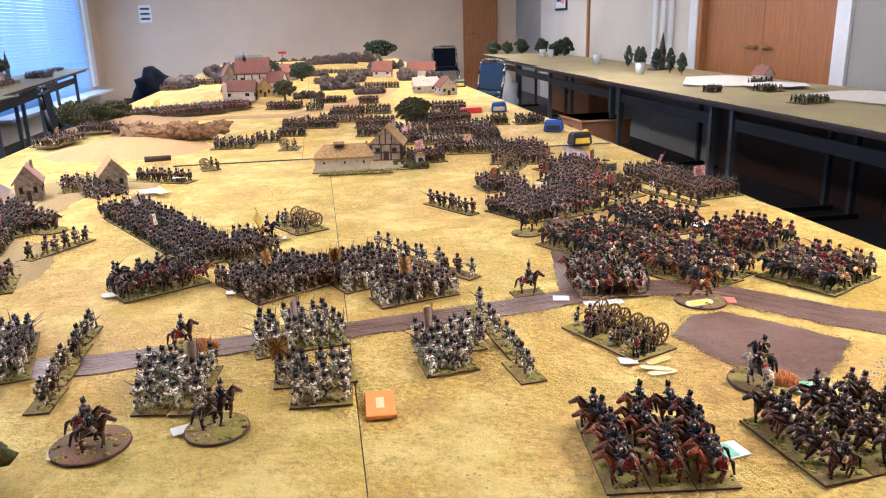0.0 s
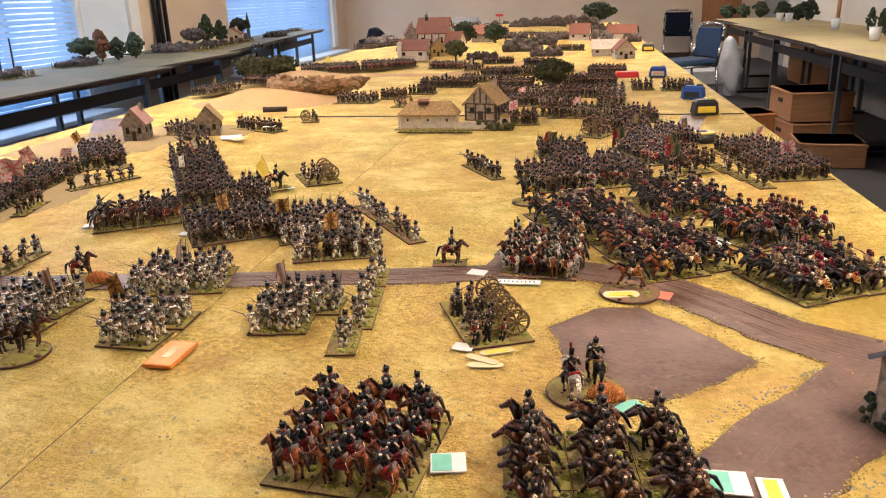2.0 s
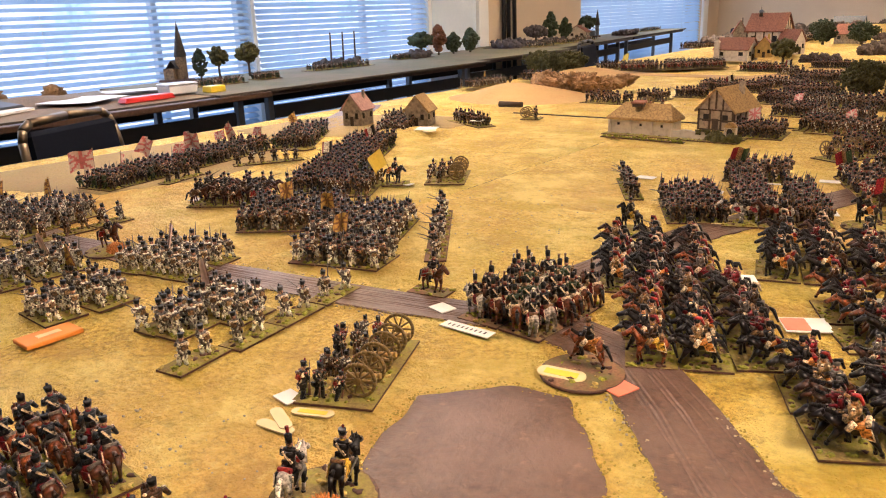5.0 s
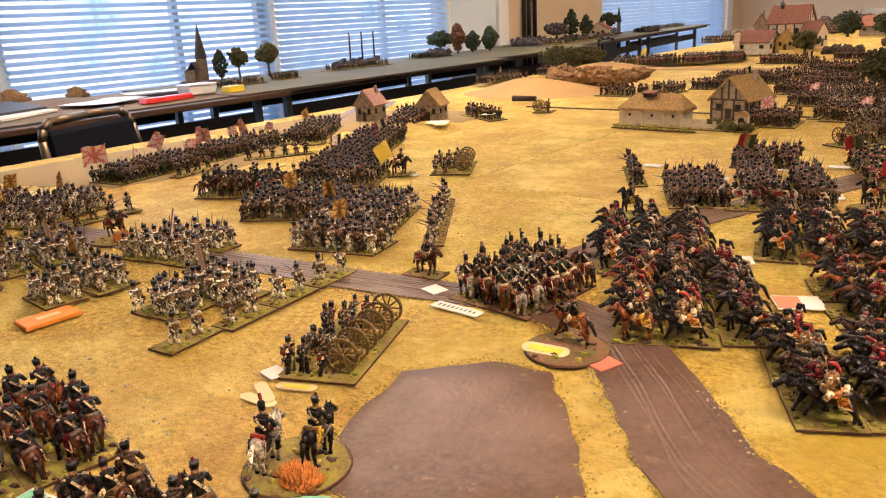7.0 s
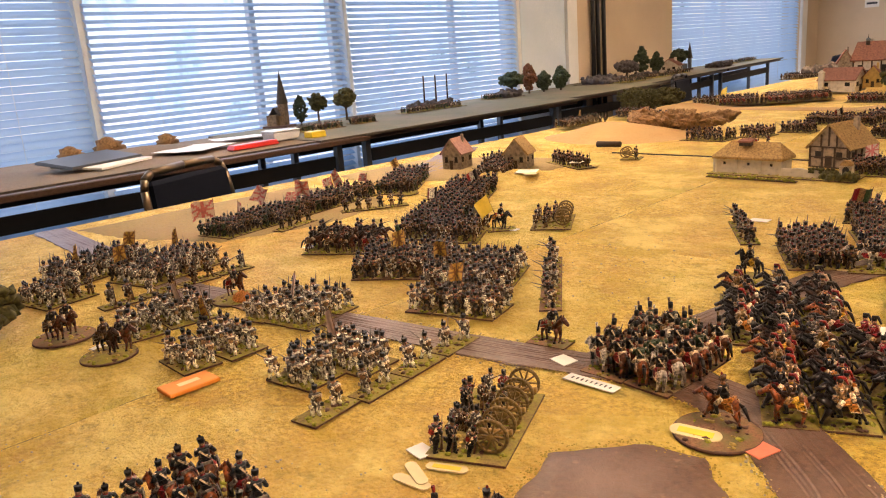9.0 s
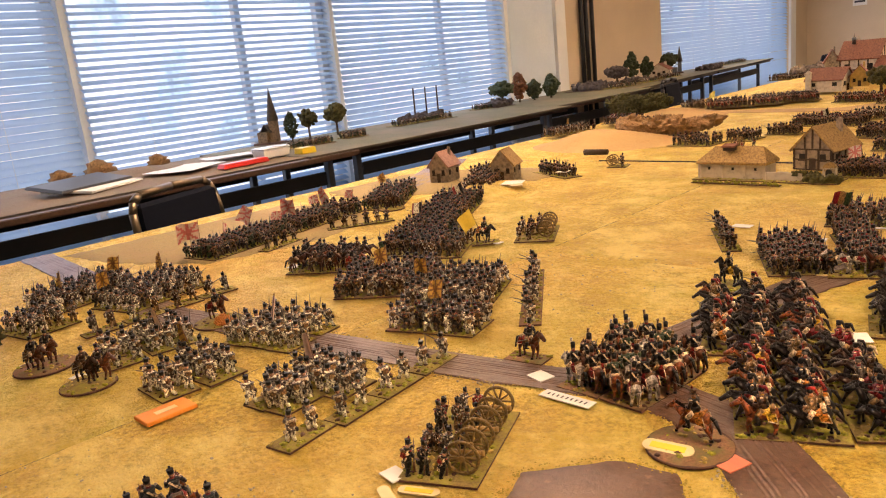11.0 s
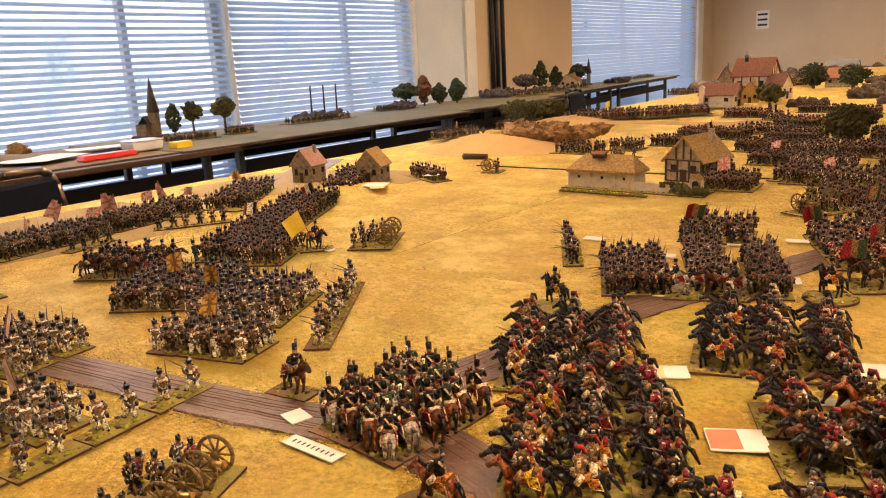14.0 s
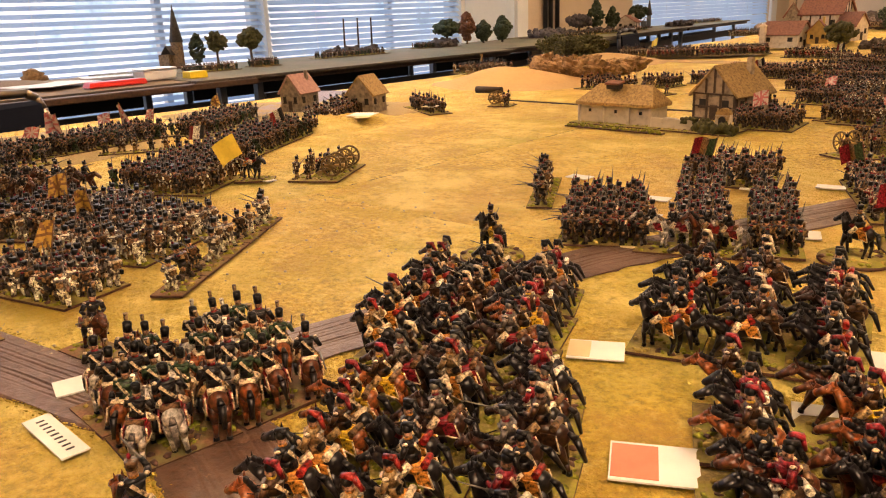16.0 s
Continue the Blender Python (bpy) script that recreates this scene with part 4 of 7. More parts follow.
def horse_figure(style, hat):
    """Painted mounted figure about 64 mm high: 0 walking, 1 charging, 2 rearing head, 3 galloping."""
    s = Shape()
    gait = (0, 1, 2, 1)[style]
    up = (0, 2.5, 1.0)[gait]
    s.ball(mm(0, 0, 25 + up), mm(15.5, 5.7, 7.2), "HORSE", 12, 8)
    s.ball(mm(-10.5, 0, 26 + up), mm(7.4, 6.2, 8.2), "HORSE", 10, 7)
    s.ball(mm(10.5, 0, 26 + up), mm(6.2, 5.3, 7.8), "HORSE", 10, 7)
    nx, nz = ((20, 39), (23.5, 35), (18, 42))[gait]
    s.tube(mm(11.5, 0, 28 + up), mm(nx - 1, 0, nz + up), 0.0076, 0.0044, "HORSE", 8, 0.62)
    hx, hz = ((28.5, 32.5), (32.5, 29.5), (26.5, 36.5))[gait]
    s.ball(mm(nx, 0, nz + up), mm(3.8, 3.1, 3.8), "HORSE", 8, 5)
    s.tube(mm(nx, 0, nz + up), mm(hx, 0, hz + up), 0.0042, 0.0029, "HORSE", 8, 0.8)
    s.ball(mm(hx, 0, hz + up), mm(3.0, 2.5, 2.8), "HORSE", 6, 4)
    for sy in (-1, 1):
        s.tube(mm(nx - 1, sy * 1.6, nz + 2.5 + up), mm(nx - 0.5, sy * 2.0, nz + 6.5 + up), 0.0010, 0.0002, "HORSE", 4)
    a, b = Vector((nx - 3.2, 0, nz + 2.5 + up)), Vector((8.5, 0, 33.5 + up))
    for i in range(5):
        p = a.lerp(b, i / 4)
        s.ball(mm(*p), mm(2.6, 1.3, 3.0), "MANE", 6, 4)
    s.tube(mm(-16.5, 0, 30 + up), mm(-21.5, 0, 27 + up), 0.0014, 0.0024, "MANE", 6)
    s.tube(mm(-21.5, 0, 27 + up), ((-0.026, 0, 0.011), (-0.028, 0, 0.016), (-0.024, 0, 0.013))[gait], 0.0024, 0.0012, "MANE", 6)
    sets = (((12, 2), (9, -1), (-11, 3), (-13, -3)), ((20, 9), (15, 12), (-20, 8), (-15, 3)), ((14, 6), (11, 0), (-10, 1), (-13, -1)))[gait]
    for (fx, fz), (sx, sy) in zip(sets, ((10.5, 3.2), (10.5, -3.2), (-11, 3.4), (-11, -3.4))):
        foot = (fx, sy, max(1.2, fz if gait else 1.2))
        knee = ((sx + fx) / 2 + (2.2 if sx > 0 else -2.2), sy, 12.5 + up * 0.5)
        s.tube(mm(sx, sy, 23 + up), mm(*knee), 0.0040, 0.0020, "HORSE", 6).tube(mm(*knee), mm(*foot), 0.0018, 0.0013, "HORSE", 6)
        s.tube(mm(foot[0], foot[1], foot[2] - 1.2), mm(foot[0], foot[1], foot[2] + 1.4), 0.0021, 0.0017, "BOOT", 6)
    s.ball(mm(-2.5, 0, 29.5 + up), mm(9.5, 6.4, 5.0), "CLOTH", 10, 6)
    s.ball(mm(6.0, 0, 32.5 + up), mm(3.4, 5.2, 3.0), "ROLL", 8, 5, None, 0.6, 3)
    for sy in (-1, 1):
        s.add([mm(-3, sy * 6.4, 30 + up), mm(-12, sy * 6.2, 31 + up), mm(-15, sy * 6.6, 20 + up), mm(-6, sy * 7.0, 22 + up), mm(-3, sy * 7.4, 30 + up), mm(-12, sy * 7.2, 31 + up), mm(-15, sy * 7.4, 20 + up), mm(-6, sy * 7.8, 22 + up)],
              [(0, 1, 2, 3), (7, 6, 5, 4), (0, 4, 5, 1), (1, 5, 6, 2), (2, 6, 7, 3), (3, 7, 4, 0)], "CLOTH")
        s.tube(mm(-12.2, sy * 7.2, 30.8 + up), mm(-15.2, sy * 7.5, 20 + up), 0.0006, 0.0006, "BELT", 4).tube(mm(-15.2, sy * 7.5, 20 + up), mm(-6, sy * 7.9, 22 + up), 0.0006, 0.0006, "BELT", 4)
        s.tube(mm(hx - 1.5, sy * 2.4, hz + 0.6 + up), mm(8.5, sy * 3.4, 38 + up), 0.0004, 0.0004, "BOOT", 4)
        s.tube(mm(nx + 3, sy * 2.7, nz - 0.2 + up), mm(nx + 3.5, sy * 2.5, nz - 4.2 + up), 0.0006, 0.0006, "BELT", 4)
    s.tube(mm(11, -5.0, 28 + up), mm(16.0, 0, 25 + up), 0.0006, 0.0006, "BELT", 4).tube(mm(11, 5.0, 28 + up), mm(16.0, 0, 25 + up), 0.0006, 0.0006, "BELT", 4)
    s.tube(mm(-9.5, -5.2, 33.5 + up), mm(-9.5, 5.2, 33.5 + up), 0.0024, 0.0024, "ROLL", 8)
    z = 33 + up
    for sy in (-1, 1):
        s.tube(mm(-0.5, sy * 4.0, z), mm(5.0, sy * 7.6, z - 6.5), 0.0030, 0.0026, "LEGS", 6).tube(mm(5.0, sy * 7.6, z - 6.5), mm(2.4, sy * 7.8, z - 15.5), 0.0024, 0.0017, "BOOT", 6)
        s.box(mm(4.0, sy * 7.8, z - 16.0), mm(5.4, 2.4, 1.8), "BOOT")
    s.tube(mm(-1, 0, z), mm(0.2, 0, z + 6), 0.0044, 0.0039, "COAT", 8, 1.15).tube(mm(0.2, 0, z + 6), mm(0.8, 0, z + 13), 0.0039, 0.0050, "COAT", 8, 1.2)
    s.ball(mm(0.8, 0, z + 12.8), mm(4.2, 6.2, 2.9), "COAT", 8, 4)
    s.box(mm(4.6, 0, z + 9), mm(0.9, 1.4, 11), "BELT", rot(34, 4, 0))
    s.box(mm(-4.2, 0, z + 8.6), mm(1.0, 1.9, 12.0), "BELT", rot(-34, 0, 0))
    s.box(mm(-4.9, 1.8, z + 4.6), mm(2.2, 4.2, 3.4), "BOOT", rot(0, 8, 0))
    for sy in (-1, 1):
        s.ball(mm(0.8, sy * 6.0, z + 14.2), mm(2.0, 1.5, 1.0), "BELT", 6, 4)
    s.tube(mm(1.0, 0, z + 14.5), mm(1.2, 0, z + 16.4), 0.0026, 0.0023, "CLOTH", 8)
    s.ball(mm(1.4, 0, z + 18.2), mm(3.0, 2.7, 3.4), "SKIN", 8, 5)
    shako(s, z + 19.8, 1.2, "HAT", "PLUME", hat)
    s.tube(mm(0.8, 5.8, z + 12.5), mm(2.5, 7.5, z + 6.5), 0.0021, 0.0017, "COAT", 6).tube(mm(2.5, 7.5, z + 6.5), mm(8.5, 3.0, z + 4.5), 0.0017, 0.0013, "COAT", 6)
    if style == 1:
        s.tube(mm(0.8, -5.8, z + 12.5), mm(4.5, -8.0, z + 15.0), 0.0021, 0.0017, "COAT", 6).tube(mm(4.5, -8.0, z + 15.0), mm(9.5, -7.5, z + 18.0), 0.0017, 0.0014, "COAT", 6)
        s.tube(mm(9.5, -7.5, z + 18.0), mm(28, -5.5, z + 24.5), 0.0008, 0.0004, "METAL", 4)
    else:
        s.tube(mm(0.8, -5.8, z + 12.5), mm(0.5, -8.5, z + 6.5), 0.0021, 0.0017, "COAT", 6).tube(mm(0.5, -8.5, z + 6.5), mm(6.5, -8.0, z + 6.0), 0.0017, 0.0014, "COAT", 6)
        if style in (0, 3):
            s.tube(mm(5.5, -8.6, z - 2.0), mm(-13, -9.6, z - 9.0), 0.0009, 0.0006, "METAL", 4)
        else:
            s.tube(mm(6.5, -8.0, z + 5.0), mm(-2.0, -8.5, z + 21), 0.0008, 0.0004, "METAL", 4)
    return s


COMMON = dict(BOOT="f_black", METAL="f_steel", STOCK="f_wood", SKIN="f_skin", HAT="f_black", ROLL="f_tan", BELT="f_cream", PACK="f_brown", PLUME="f_white", MANE="h_blackhorse")
FOOT = dict(white=dict(COAT="f_grey", LEGS="f_white", PACK="f_tan", PLUME="f_black", ROLL="f_cream", BELT="f_white"), cream=dict(COAT="f_white", LEGS="f_white", PACK="f_buff", PLUME="f_tan", ROLL="f_grey", BELT="f_grey"),
            dark=dict(COAT="f_navy", LEGS="f_drab", PACK="f_brown", PLUME="f_crimson", BELT="f_buff", ROLL="f_tan"), blue=dict(COAT="f_blue", LEGS="f_drab", PLUME="f_crimson"),
            red=dict(COAT="f_red", LEGS="f_grey", PACK="f_black"), brown=dict(COAT="f_brown", LEGS="f_buff", PACK="f_tan", PLUME="f_black", BELT="f_white"),
            green=dict(ROLL="f_brown", COAT="f_green", LEGS="f_green", PACK="f_black", BELT="f_black", PLUME="f_green"), gunner=dict(COAT="f_navy", LEGS="f_navy", PACK="f_red", PLUME="f_crimson"))
RIDE = dict(hussar=dict(HORSE="h_bay", COAT="f_slateblue", LEGS="f_slateblue", CLOTH="f_crimson", PLUME="f_black", MANE="h_darkbay", ROLL="f_grey"),
            hussar_b=dict(HORSE="h_chestnut", COAT="f_slateblue", LEGS="f_grey", CLOTH="f_crimson", PLUME="f_black", MANE="h_darkbay", ROLL="f_grey"),
            lancer=dict(HORSE="h_darkbay", COAT="f_brown", LEGS="f_buff", CLOTH="f_brown", PLUME="f_cream"),
            lancer_b=dict(HORSE="h_bay", COAT="f_navy", LEGS="f_cream", CLOTH="f_tan", PLUME="f_crimson"),
            dragoon=dict(HORSE="h_chestnut", COAT="f_green", LEGS="f_cream", CLOTH="f_tan", PLUME="f_buff", ROLL="f_cream", BELT="f_cream"),
            dragoon_b=dict(HORSE="h_bay", COAT="f_navy", LEGS="f_buff", CLOTH="f_red", PLUME="f_buff", ROLL="f_cream", BELT="f_cream"),
            heavy=dict(HORSE="h_blackhorse", COAT="f_navy", LEGS="f_cream", CLOTH="f_orange", PLUME="f_black", ROLL="f_red"),
            heavy_d=dict(HORSE="h_blackhorse", COAT="f_buff", LEGS="f_cream", CLOTH="f_orange", PLUME="f_red", ROLL="f_cream"),
            heavy_e=dict(HORSE="h_blackhorse", COAT="f_crimson", LEGS="f_buff", CLOTH="f_brown", PLUME="f_black", ROLL="f_white"),
            heavy_b=dict(HORSE="h_darkbay", COAT="f_grey", LEGS="f_cream", CLOTH="f_crimson", PLUME="f_black", HAT="f_steel"),
            heavy_c=dict(HORSE="h_chestnut", COAT="f_brown", LEGS="f_buff", CLOTH="f_yellow", PLUME="f_crimson"),
            grey=dict(HORSE="h_greyhorse", COAT="f_navy", LEGS="f_cream", CLOTH="f_crimson", PLUME="f_white", MANE="f_grey"),
            officer_c=dict(HORSE="h_chestnut", COAT="f_navy", LEGS="f_cream", CLOTH="f_orange", PLUME="f_crimson", ROLL="f_orange", HAT="f_tan"),
            officer_d=dict(HORSE="h_greyhorse", COAT="f_navy", LEGS="f_grey", CLOTH="f_black", PLUME="f_red", ROLL="f_red", HAT="f_black", MANE="f_white"),
            officer=dict(HORSE="h_bay", COAT="f_navy", LEGS="f_cream", CLOTH="f_red", PLUME="f_crimson"),
            officer_b=dict(HORSE="h_blackhorse", COAT="f_navy", LEGS="f_grey", CLOTH="f_yellow", PLUME="f_red"))
foot_shapes = [foot_figure(i) for i in range(4)]
horse_shapes = {(i, h): horse_figure(i, h) for i in range(4) for h in range(3)}
figure_meshes = {}


def figure_mesh(kind, palette, style, hat=0):
    key = (kind, palette, style, hat)
    if key not in figure_meshes:
        shape = foot_shapes[style] if kind == "foot" else horse_shapes[(style, hat)]
        figure_meshes[key] = shape.mesh("foot_figurine" if kind == "foot" else "mounted_figurine", {**COMMON, **(FOOT if kind == "foot" else RIDE)[palette]})
    return figure_meshes[key]


base_meshes = {}


def base_mesh(w, d, top):
    key = (round(w, 3), round(d, 3), top)
    if key not in base_meshes:
        w, d = key[0], key[1]
        s, n = Shape(), 7
        vs, fs = [], []
        for j in range(n + 1):
            for i in range(n + 1):
                x, y = w * (i / n - 0.5), d * (j / n - 0.5)
                rim = i in (0, n) or j in (0, n)
                vs.append((x, y, 0.0024 if rim else 0.0030 + 0.0014 * max(0, noise.noise(Vector((x * 130, y * 130, w * 50))))))
        for j in range(n):
            fs += [(j * (n + 1) + i, j * (n + 1) + i + 1, (j + 1) * (n + 1) + i + 1, (j + 1) * (n + 1) + i) for i in range(n)]
        s.add(vs, fs, top, True)
        s.box((0, 0, 0.0011), (w, d, 0.0024), "base_side")
        tr = random.Random(int(w * 1e5 + d * 1e4))
        for i in range(int(14 + w * d * 9000)):
            r = tr.uniform(0.0012, 0.0032)
            s.ball((tr.uniform(-0.45, 0.45) * w, tr.uniform(-0.45, 0.45) * d, 0.0032), (r * tr.uniform(1, 1.8), r * tr.uniform(1, 1.8), r * 0.7), tr.choice(("tuft_green", "tuft_straw", "tuft_green", "base_side")), 5, 3, rot(0, 0, tr.uniform(0, 180)), 0.8, i)
        base_meshes[key] = s.mesh("base")
    return base_meshes[key]


def round_base(r, top):
    s, n = Shape(), 28
    s.tube((0, 0, 0), (0, 0, 0.0028), r, r * 0.985, "base_side", n)
    vs, fs = [(0, 0, 0.0052)], []
    for j, (k, z) in enumerate(((0.4, 0.0048), (0.75, 0.0042), (0.97, 0.0029))):
        vs += [(r * k * math.cos(2 * math.pi * i / n), r * k * math.sin(2 * math.pi * i / n), z + 0.0012 * noise.noise(Vector((i * 0.9, j * 2.0, r * 90)))) for i in range(n)]
    fs = [(0, 1 + i, 1 + (i + 1) % n) for i in range(n)]
    for j in range(2):
        fs += [(1 + j * n + i, 1 + (j + 1) * n + i, 1 + (j + 1) * n + (i + 1) % n, 1 + j * n + (i + 1) % n) for i in range(n)]
    tr = random.Random(int(r * 1e5))
    for i in range(40):
        a, k, b = tr.uniform(0, 6.28), math.sqrt(tr.random()) * 0.9 * r, tr.uniform(0.0014, 0.0036)
        s.ball((k * math.cos(a), k * math.sin(a), 0.0040), (b * 1.4, b * 1.2, b * 0.7), tr.choice(("tuft_green", "tuft_straw", "tuft_straw", "base_side")), 5, 3, None, 0.8, i)
    return s.add(vs, fs, top, True).mesh("base")


def flag_mesh(a, b, w=0.044, h=0.036, wave=0.006, pole=0.084):
    s = Shape().tube((0, 0, 0.003), (0, 0, pole), 0.0008, 0.0007, "f_wood", 5).ball((0, 0, pole), (0.0014, 0.0014, 0.0022), "brass", 6, 4)
    n, m = 14, 9
    vs, fs = [], []
    for side in (0, 1):
        for j in range(m + 1):
            for i in range(n + 1):
                u, v = i / n, j / m
                vs.append((w * u, wave * math.sin(u * 6 + v) * u + (0.0004 if side else -0.0004), pole - 0.002 - h * v - 0.006 * u * u))
    off = (n + 1) * (m + 1)
    for side in (0, 1):
        for j in range(m):
            for i in range(n):
                k = side * off + j * (n + 1) + i
                q = (k, k + 1, k + n + 2, k + n + 1)
                fs.append(q if side else q[::-1])
    lines = len(fs)
    s.add(vs, [], a, True)
    base = len(s.v) - len(vs)
    ka, kb = s.slot(a), s.slot(b)
    for q, f in enumerate(fs):
        i, j = (q % (n * m)) % n, (q % (n * m)) // n
        cross = abs(i - (n - 1) / 2) < 1.2 or abs(j - (m - 1) / 2) < 1.0 or abs(i / n - j / m) < 0.09 or abs(1 - i / n - j / m) < 0.09
        s.f.append([base + c for c in f])
        s.m.append(kb if cross else ka)
        s.s.append(True)
    return s.mesh("flag")


def tricolour_mesh(a, b, c):
    s = Shape().tube((0, 0, 0.003), (0, 0, 0.07), 0.0008, 0.0007, "f_wood", 5).ball((0, 0, 0.07), (0.0014, 0.0014, 0.0022), "brass", 6, 4)
    for k, key in enumerate((a, b, c)):
        vs, fs = [], []
        for i in range(4):
            u = k / 3 + i / 9
            y = 0.005 * math.sin(u * 7)
            for z in (0.068, 0.055, 0.042):
                vs.append((0.03 * u, y, z - 0.008 * u))
        for i in range(3):
            fs += [(3 * i, 3 * i + 1, 3 * i + 4, 3 * i + 3), (3 * i + 1, 3 * i + 2, 3 * i + 5, 3 * i + 4)]
        s.add(vs, fs, key, True)
    return s.mesh("flag")


FLAGS = dict(union=flag_mesh("pale_cloth", "pink_cloth", 0.050, 0.042, 0.012, 0.086), pink=flag_mesh("pink_cloth", "pale_cloth", 0.026, 0.022, 0.005, 0.066), gold=flag_mesh("gold_cloth", "dark_gold_cloth", 0.023, 0.028, 0.007, 0.070),
             yellow=flag_mesh("yellow_cloth", "yellow_cloth"), banner=flag_mesh("pale_cloth", "pink_cloth", 0.030, 0.030, 0.006, 0.074), white=flag_mesh("pale_cloth", "pale_cloth", 0.012, 0.036, 0.004, 0.07), tri=tricolour_mesh("f_green", "f_buff", "f_crimson"), blue=tricolour_mesh("f_navy", "f_white", "f_red"))
rng = random.Random(11)


def stand(at, w, d, figures, label, category, group, top="base_top", flag=None, lean=0):
    """One gaming base with its figures: kind, palette, style, hat, x, y, turn."""
    t = thing("infantry_stand" if figures and figures[0][0] == "foot" else "cavalry_stand", label, category, at, group)
    part("base", base_mesh(w, d, top), t)
    for kind, pal, style, hat, x, y, turn in figures:
        m = pose(x, y, 0.0028, rng.uniform(-7, 7), rng.uniform(-7, 7), turn) @ Matrix.Diagonal((1.10, 1.12, 0.95, 1) if kind == "foot" else (0.94, 1.06, 0.88, 1)) @ Matrix.Scale(rng.uniform(0.91, 1.06), 4)
        part("figurine", figure_mesh(kind, pal, style, hat), t, "", m)
    if flag:
        part("flag", FLAGS[flag], t, "", pose(0, 0, 0.002, rng.uniform(-22, 22), lean + rng.uniform(-22, 16), rng.uniform(-60, 60) + 180))
    return t


LOOKS = dict(white="dark-coated infantry figurines in cream trousers", cream="cream-uniformed infantry figurines", dark="dark blue infantry figurines", blue="blue-coated infantry figurines",
             red="red-coated infantry figurines", brown="brown-coated infantry figurines", green="green-coated infantry figurines", gunner="dark blue artillery crew figurines")


def block(kind, pals, cx, cy, w, d, yaw, face, sx, sy, nx, ny, styles=(0,), hat=0, flags=(), top="base_top", loose=0.0, z0=0.0003):
    """A unit: sx by sy bases that fill w by d, each with nx by ny figures."""
    bw, bd = K * w / sx, K * d / sy
    c, s_ = math.cos(radians(yaw)), math.sin(radians(yaw))
    n = 0
    for j in range(sy):
        for i in range(sx):
            lx, ly = (i + 0.5) * bw - K * w / 2 + rng.uniform(-1, 1) * loose, (j + 0.5) * bd - K * d / 2 + rng.uniform(-1, 1) * loose
            turn = yaw + rng.uniform(-1, 1) * loose * 900
            figs = []
            for b in range(ny):
                for a in range(nx):
                    x = ((a + 0.5) / nx - 0.5) * bw * 0.94 + rng.uniform(-1, 1) * (0.0050 if kind == "foot" else 0.0065)
                    y = ((b + 0.5) / ny - 0.5) * bd * 0.94 + rng.uniform(-1, 1) * (0.0052 if kind == "foot" else 0.0032)
                    figs.append((kind, rng.choice(pals), rng.choice(styles), hat, x, y, face - turn + (rng.uniform(-42, 42) if kind == "foot" else rng.uniform(-20, 20))))
            pal = figs[0][1]
            if kind == "foot":
                label, cat = "gaming base of " + LOOKS[pal] + " on turf", "figurine stand"
            else:
                horse = {"h_bay": "bay", "h_chestnut": "chestnut", "h_darkbay": "dark bay", "h_blackhorse": "black", "h_greyhorse": "grey"}[RIDE[pal]["HORSE"]]
                label, cat = "gaming base of painted cavalry figurines on " + horse + " horses", "figurine stand"
            flag = flags[n % len(flags)] if flags else None
            stand(pose(K * cx + c * lx - s_ * ly, K * cy + s_ * lx + c * ly, z0, 0, 0, turn), bw - 0.0008, bd - 0.0008, figs, label, cat, "bases of one unit", top, flag)
            n += 1


def commander(cx, cy, r, riders, label, tuft=None, top="base_top"):
    t = thing("command_stand", label, "figurine stand", place(cx, cy, 0.0003), "round command bases")
    part("base", round_base(K * r, top), t)
    for pal, style, hat, x, y, turn in riders:
        part("figurine", figure_mesh("horse", pal, style, hat), t, "", pose(K * x, K * y, 0.0042, 0, 0, turn) @ Matrix.Diagonal((0.92, 1.05, 0.90, 1)))
    if tuft:
        s = Shape()
        for i in range(420):
            u, k = rng.uniform(0, 6.283), math.sqrt(rng.random())
            x, y, top_z = 0.017 * k * math.cos(u), 0.012 * k * math.sin(u), 0.017 * (1 - 0.75 * k * k)
            s.tube((x, y, 0), (x * 1.15 + rng.gauss(0, 0.002), y * 1.15 + rng.gauss(0, 0.002), top_z * rng.uniform(0.6, 1.1)), 0.0012, 0.0005, "orange_flock", 4)
        part("tuft", s, t, "clump of orange flock", pose(K * tuft[0], K * tuft[1], 0.004))
    return t

# ---- units on the near boards ----
block("horse", ["hussar", "hussar", "hussar_b"], 0.385, 0.626, 0.111, 0.119, -6.7, 173, 3, 2, 1, 3, (0, 0, 3), 0)
block("horse", ["lancer", "lancer_b", "lancer"], 0.563, 0.612, 0.142, 0.112, 6, 186, 3, 3, 1, 2, (3, 3, 0), 0)
commander(0.552, 0.731, 0.034, [("officer_d", 0, 2, -0.012, -0.012, 110), ("officer_b", 0, 0, 0.008, 0.012, 105)], "round base with two mounted officers and orange flock", (0.016, -0.012))
block("horse", ["dragoon", "dragoon_b", "dragoon", "dragoon_b", "grey"], 0.503, 1.055, 0.092, 0.108, -4, 148, 2, 2, 2, 3, (0, 2), 2, (), "base_top_red", 0.004)
block("horse", ["dragoon_b"], 0.387, 1.046, 0.045, 0.026, 8, 10, 1, 1, 1, 1, (0,), 2, (), "base_top_red")
commander(0.604, 0.964, 0.034, [("officer_c", 1, 0, 0.002, 0.006, 178)], "round base with one mounted officer beside the road", None, "base_top_red")
HEAVY = ["heavy_c", "heavy", "heavy", "lancer", "heavy_d", "heavy_e", "heavy_b"]
block("horse", HEAVY, 0.648, 1.093, 0.124, 0.16, 26, 198, 3, 3, 1, 3, (3, 3, 0, 3, 1), 1, (), "base_top", 0.004)
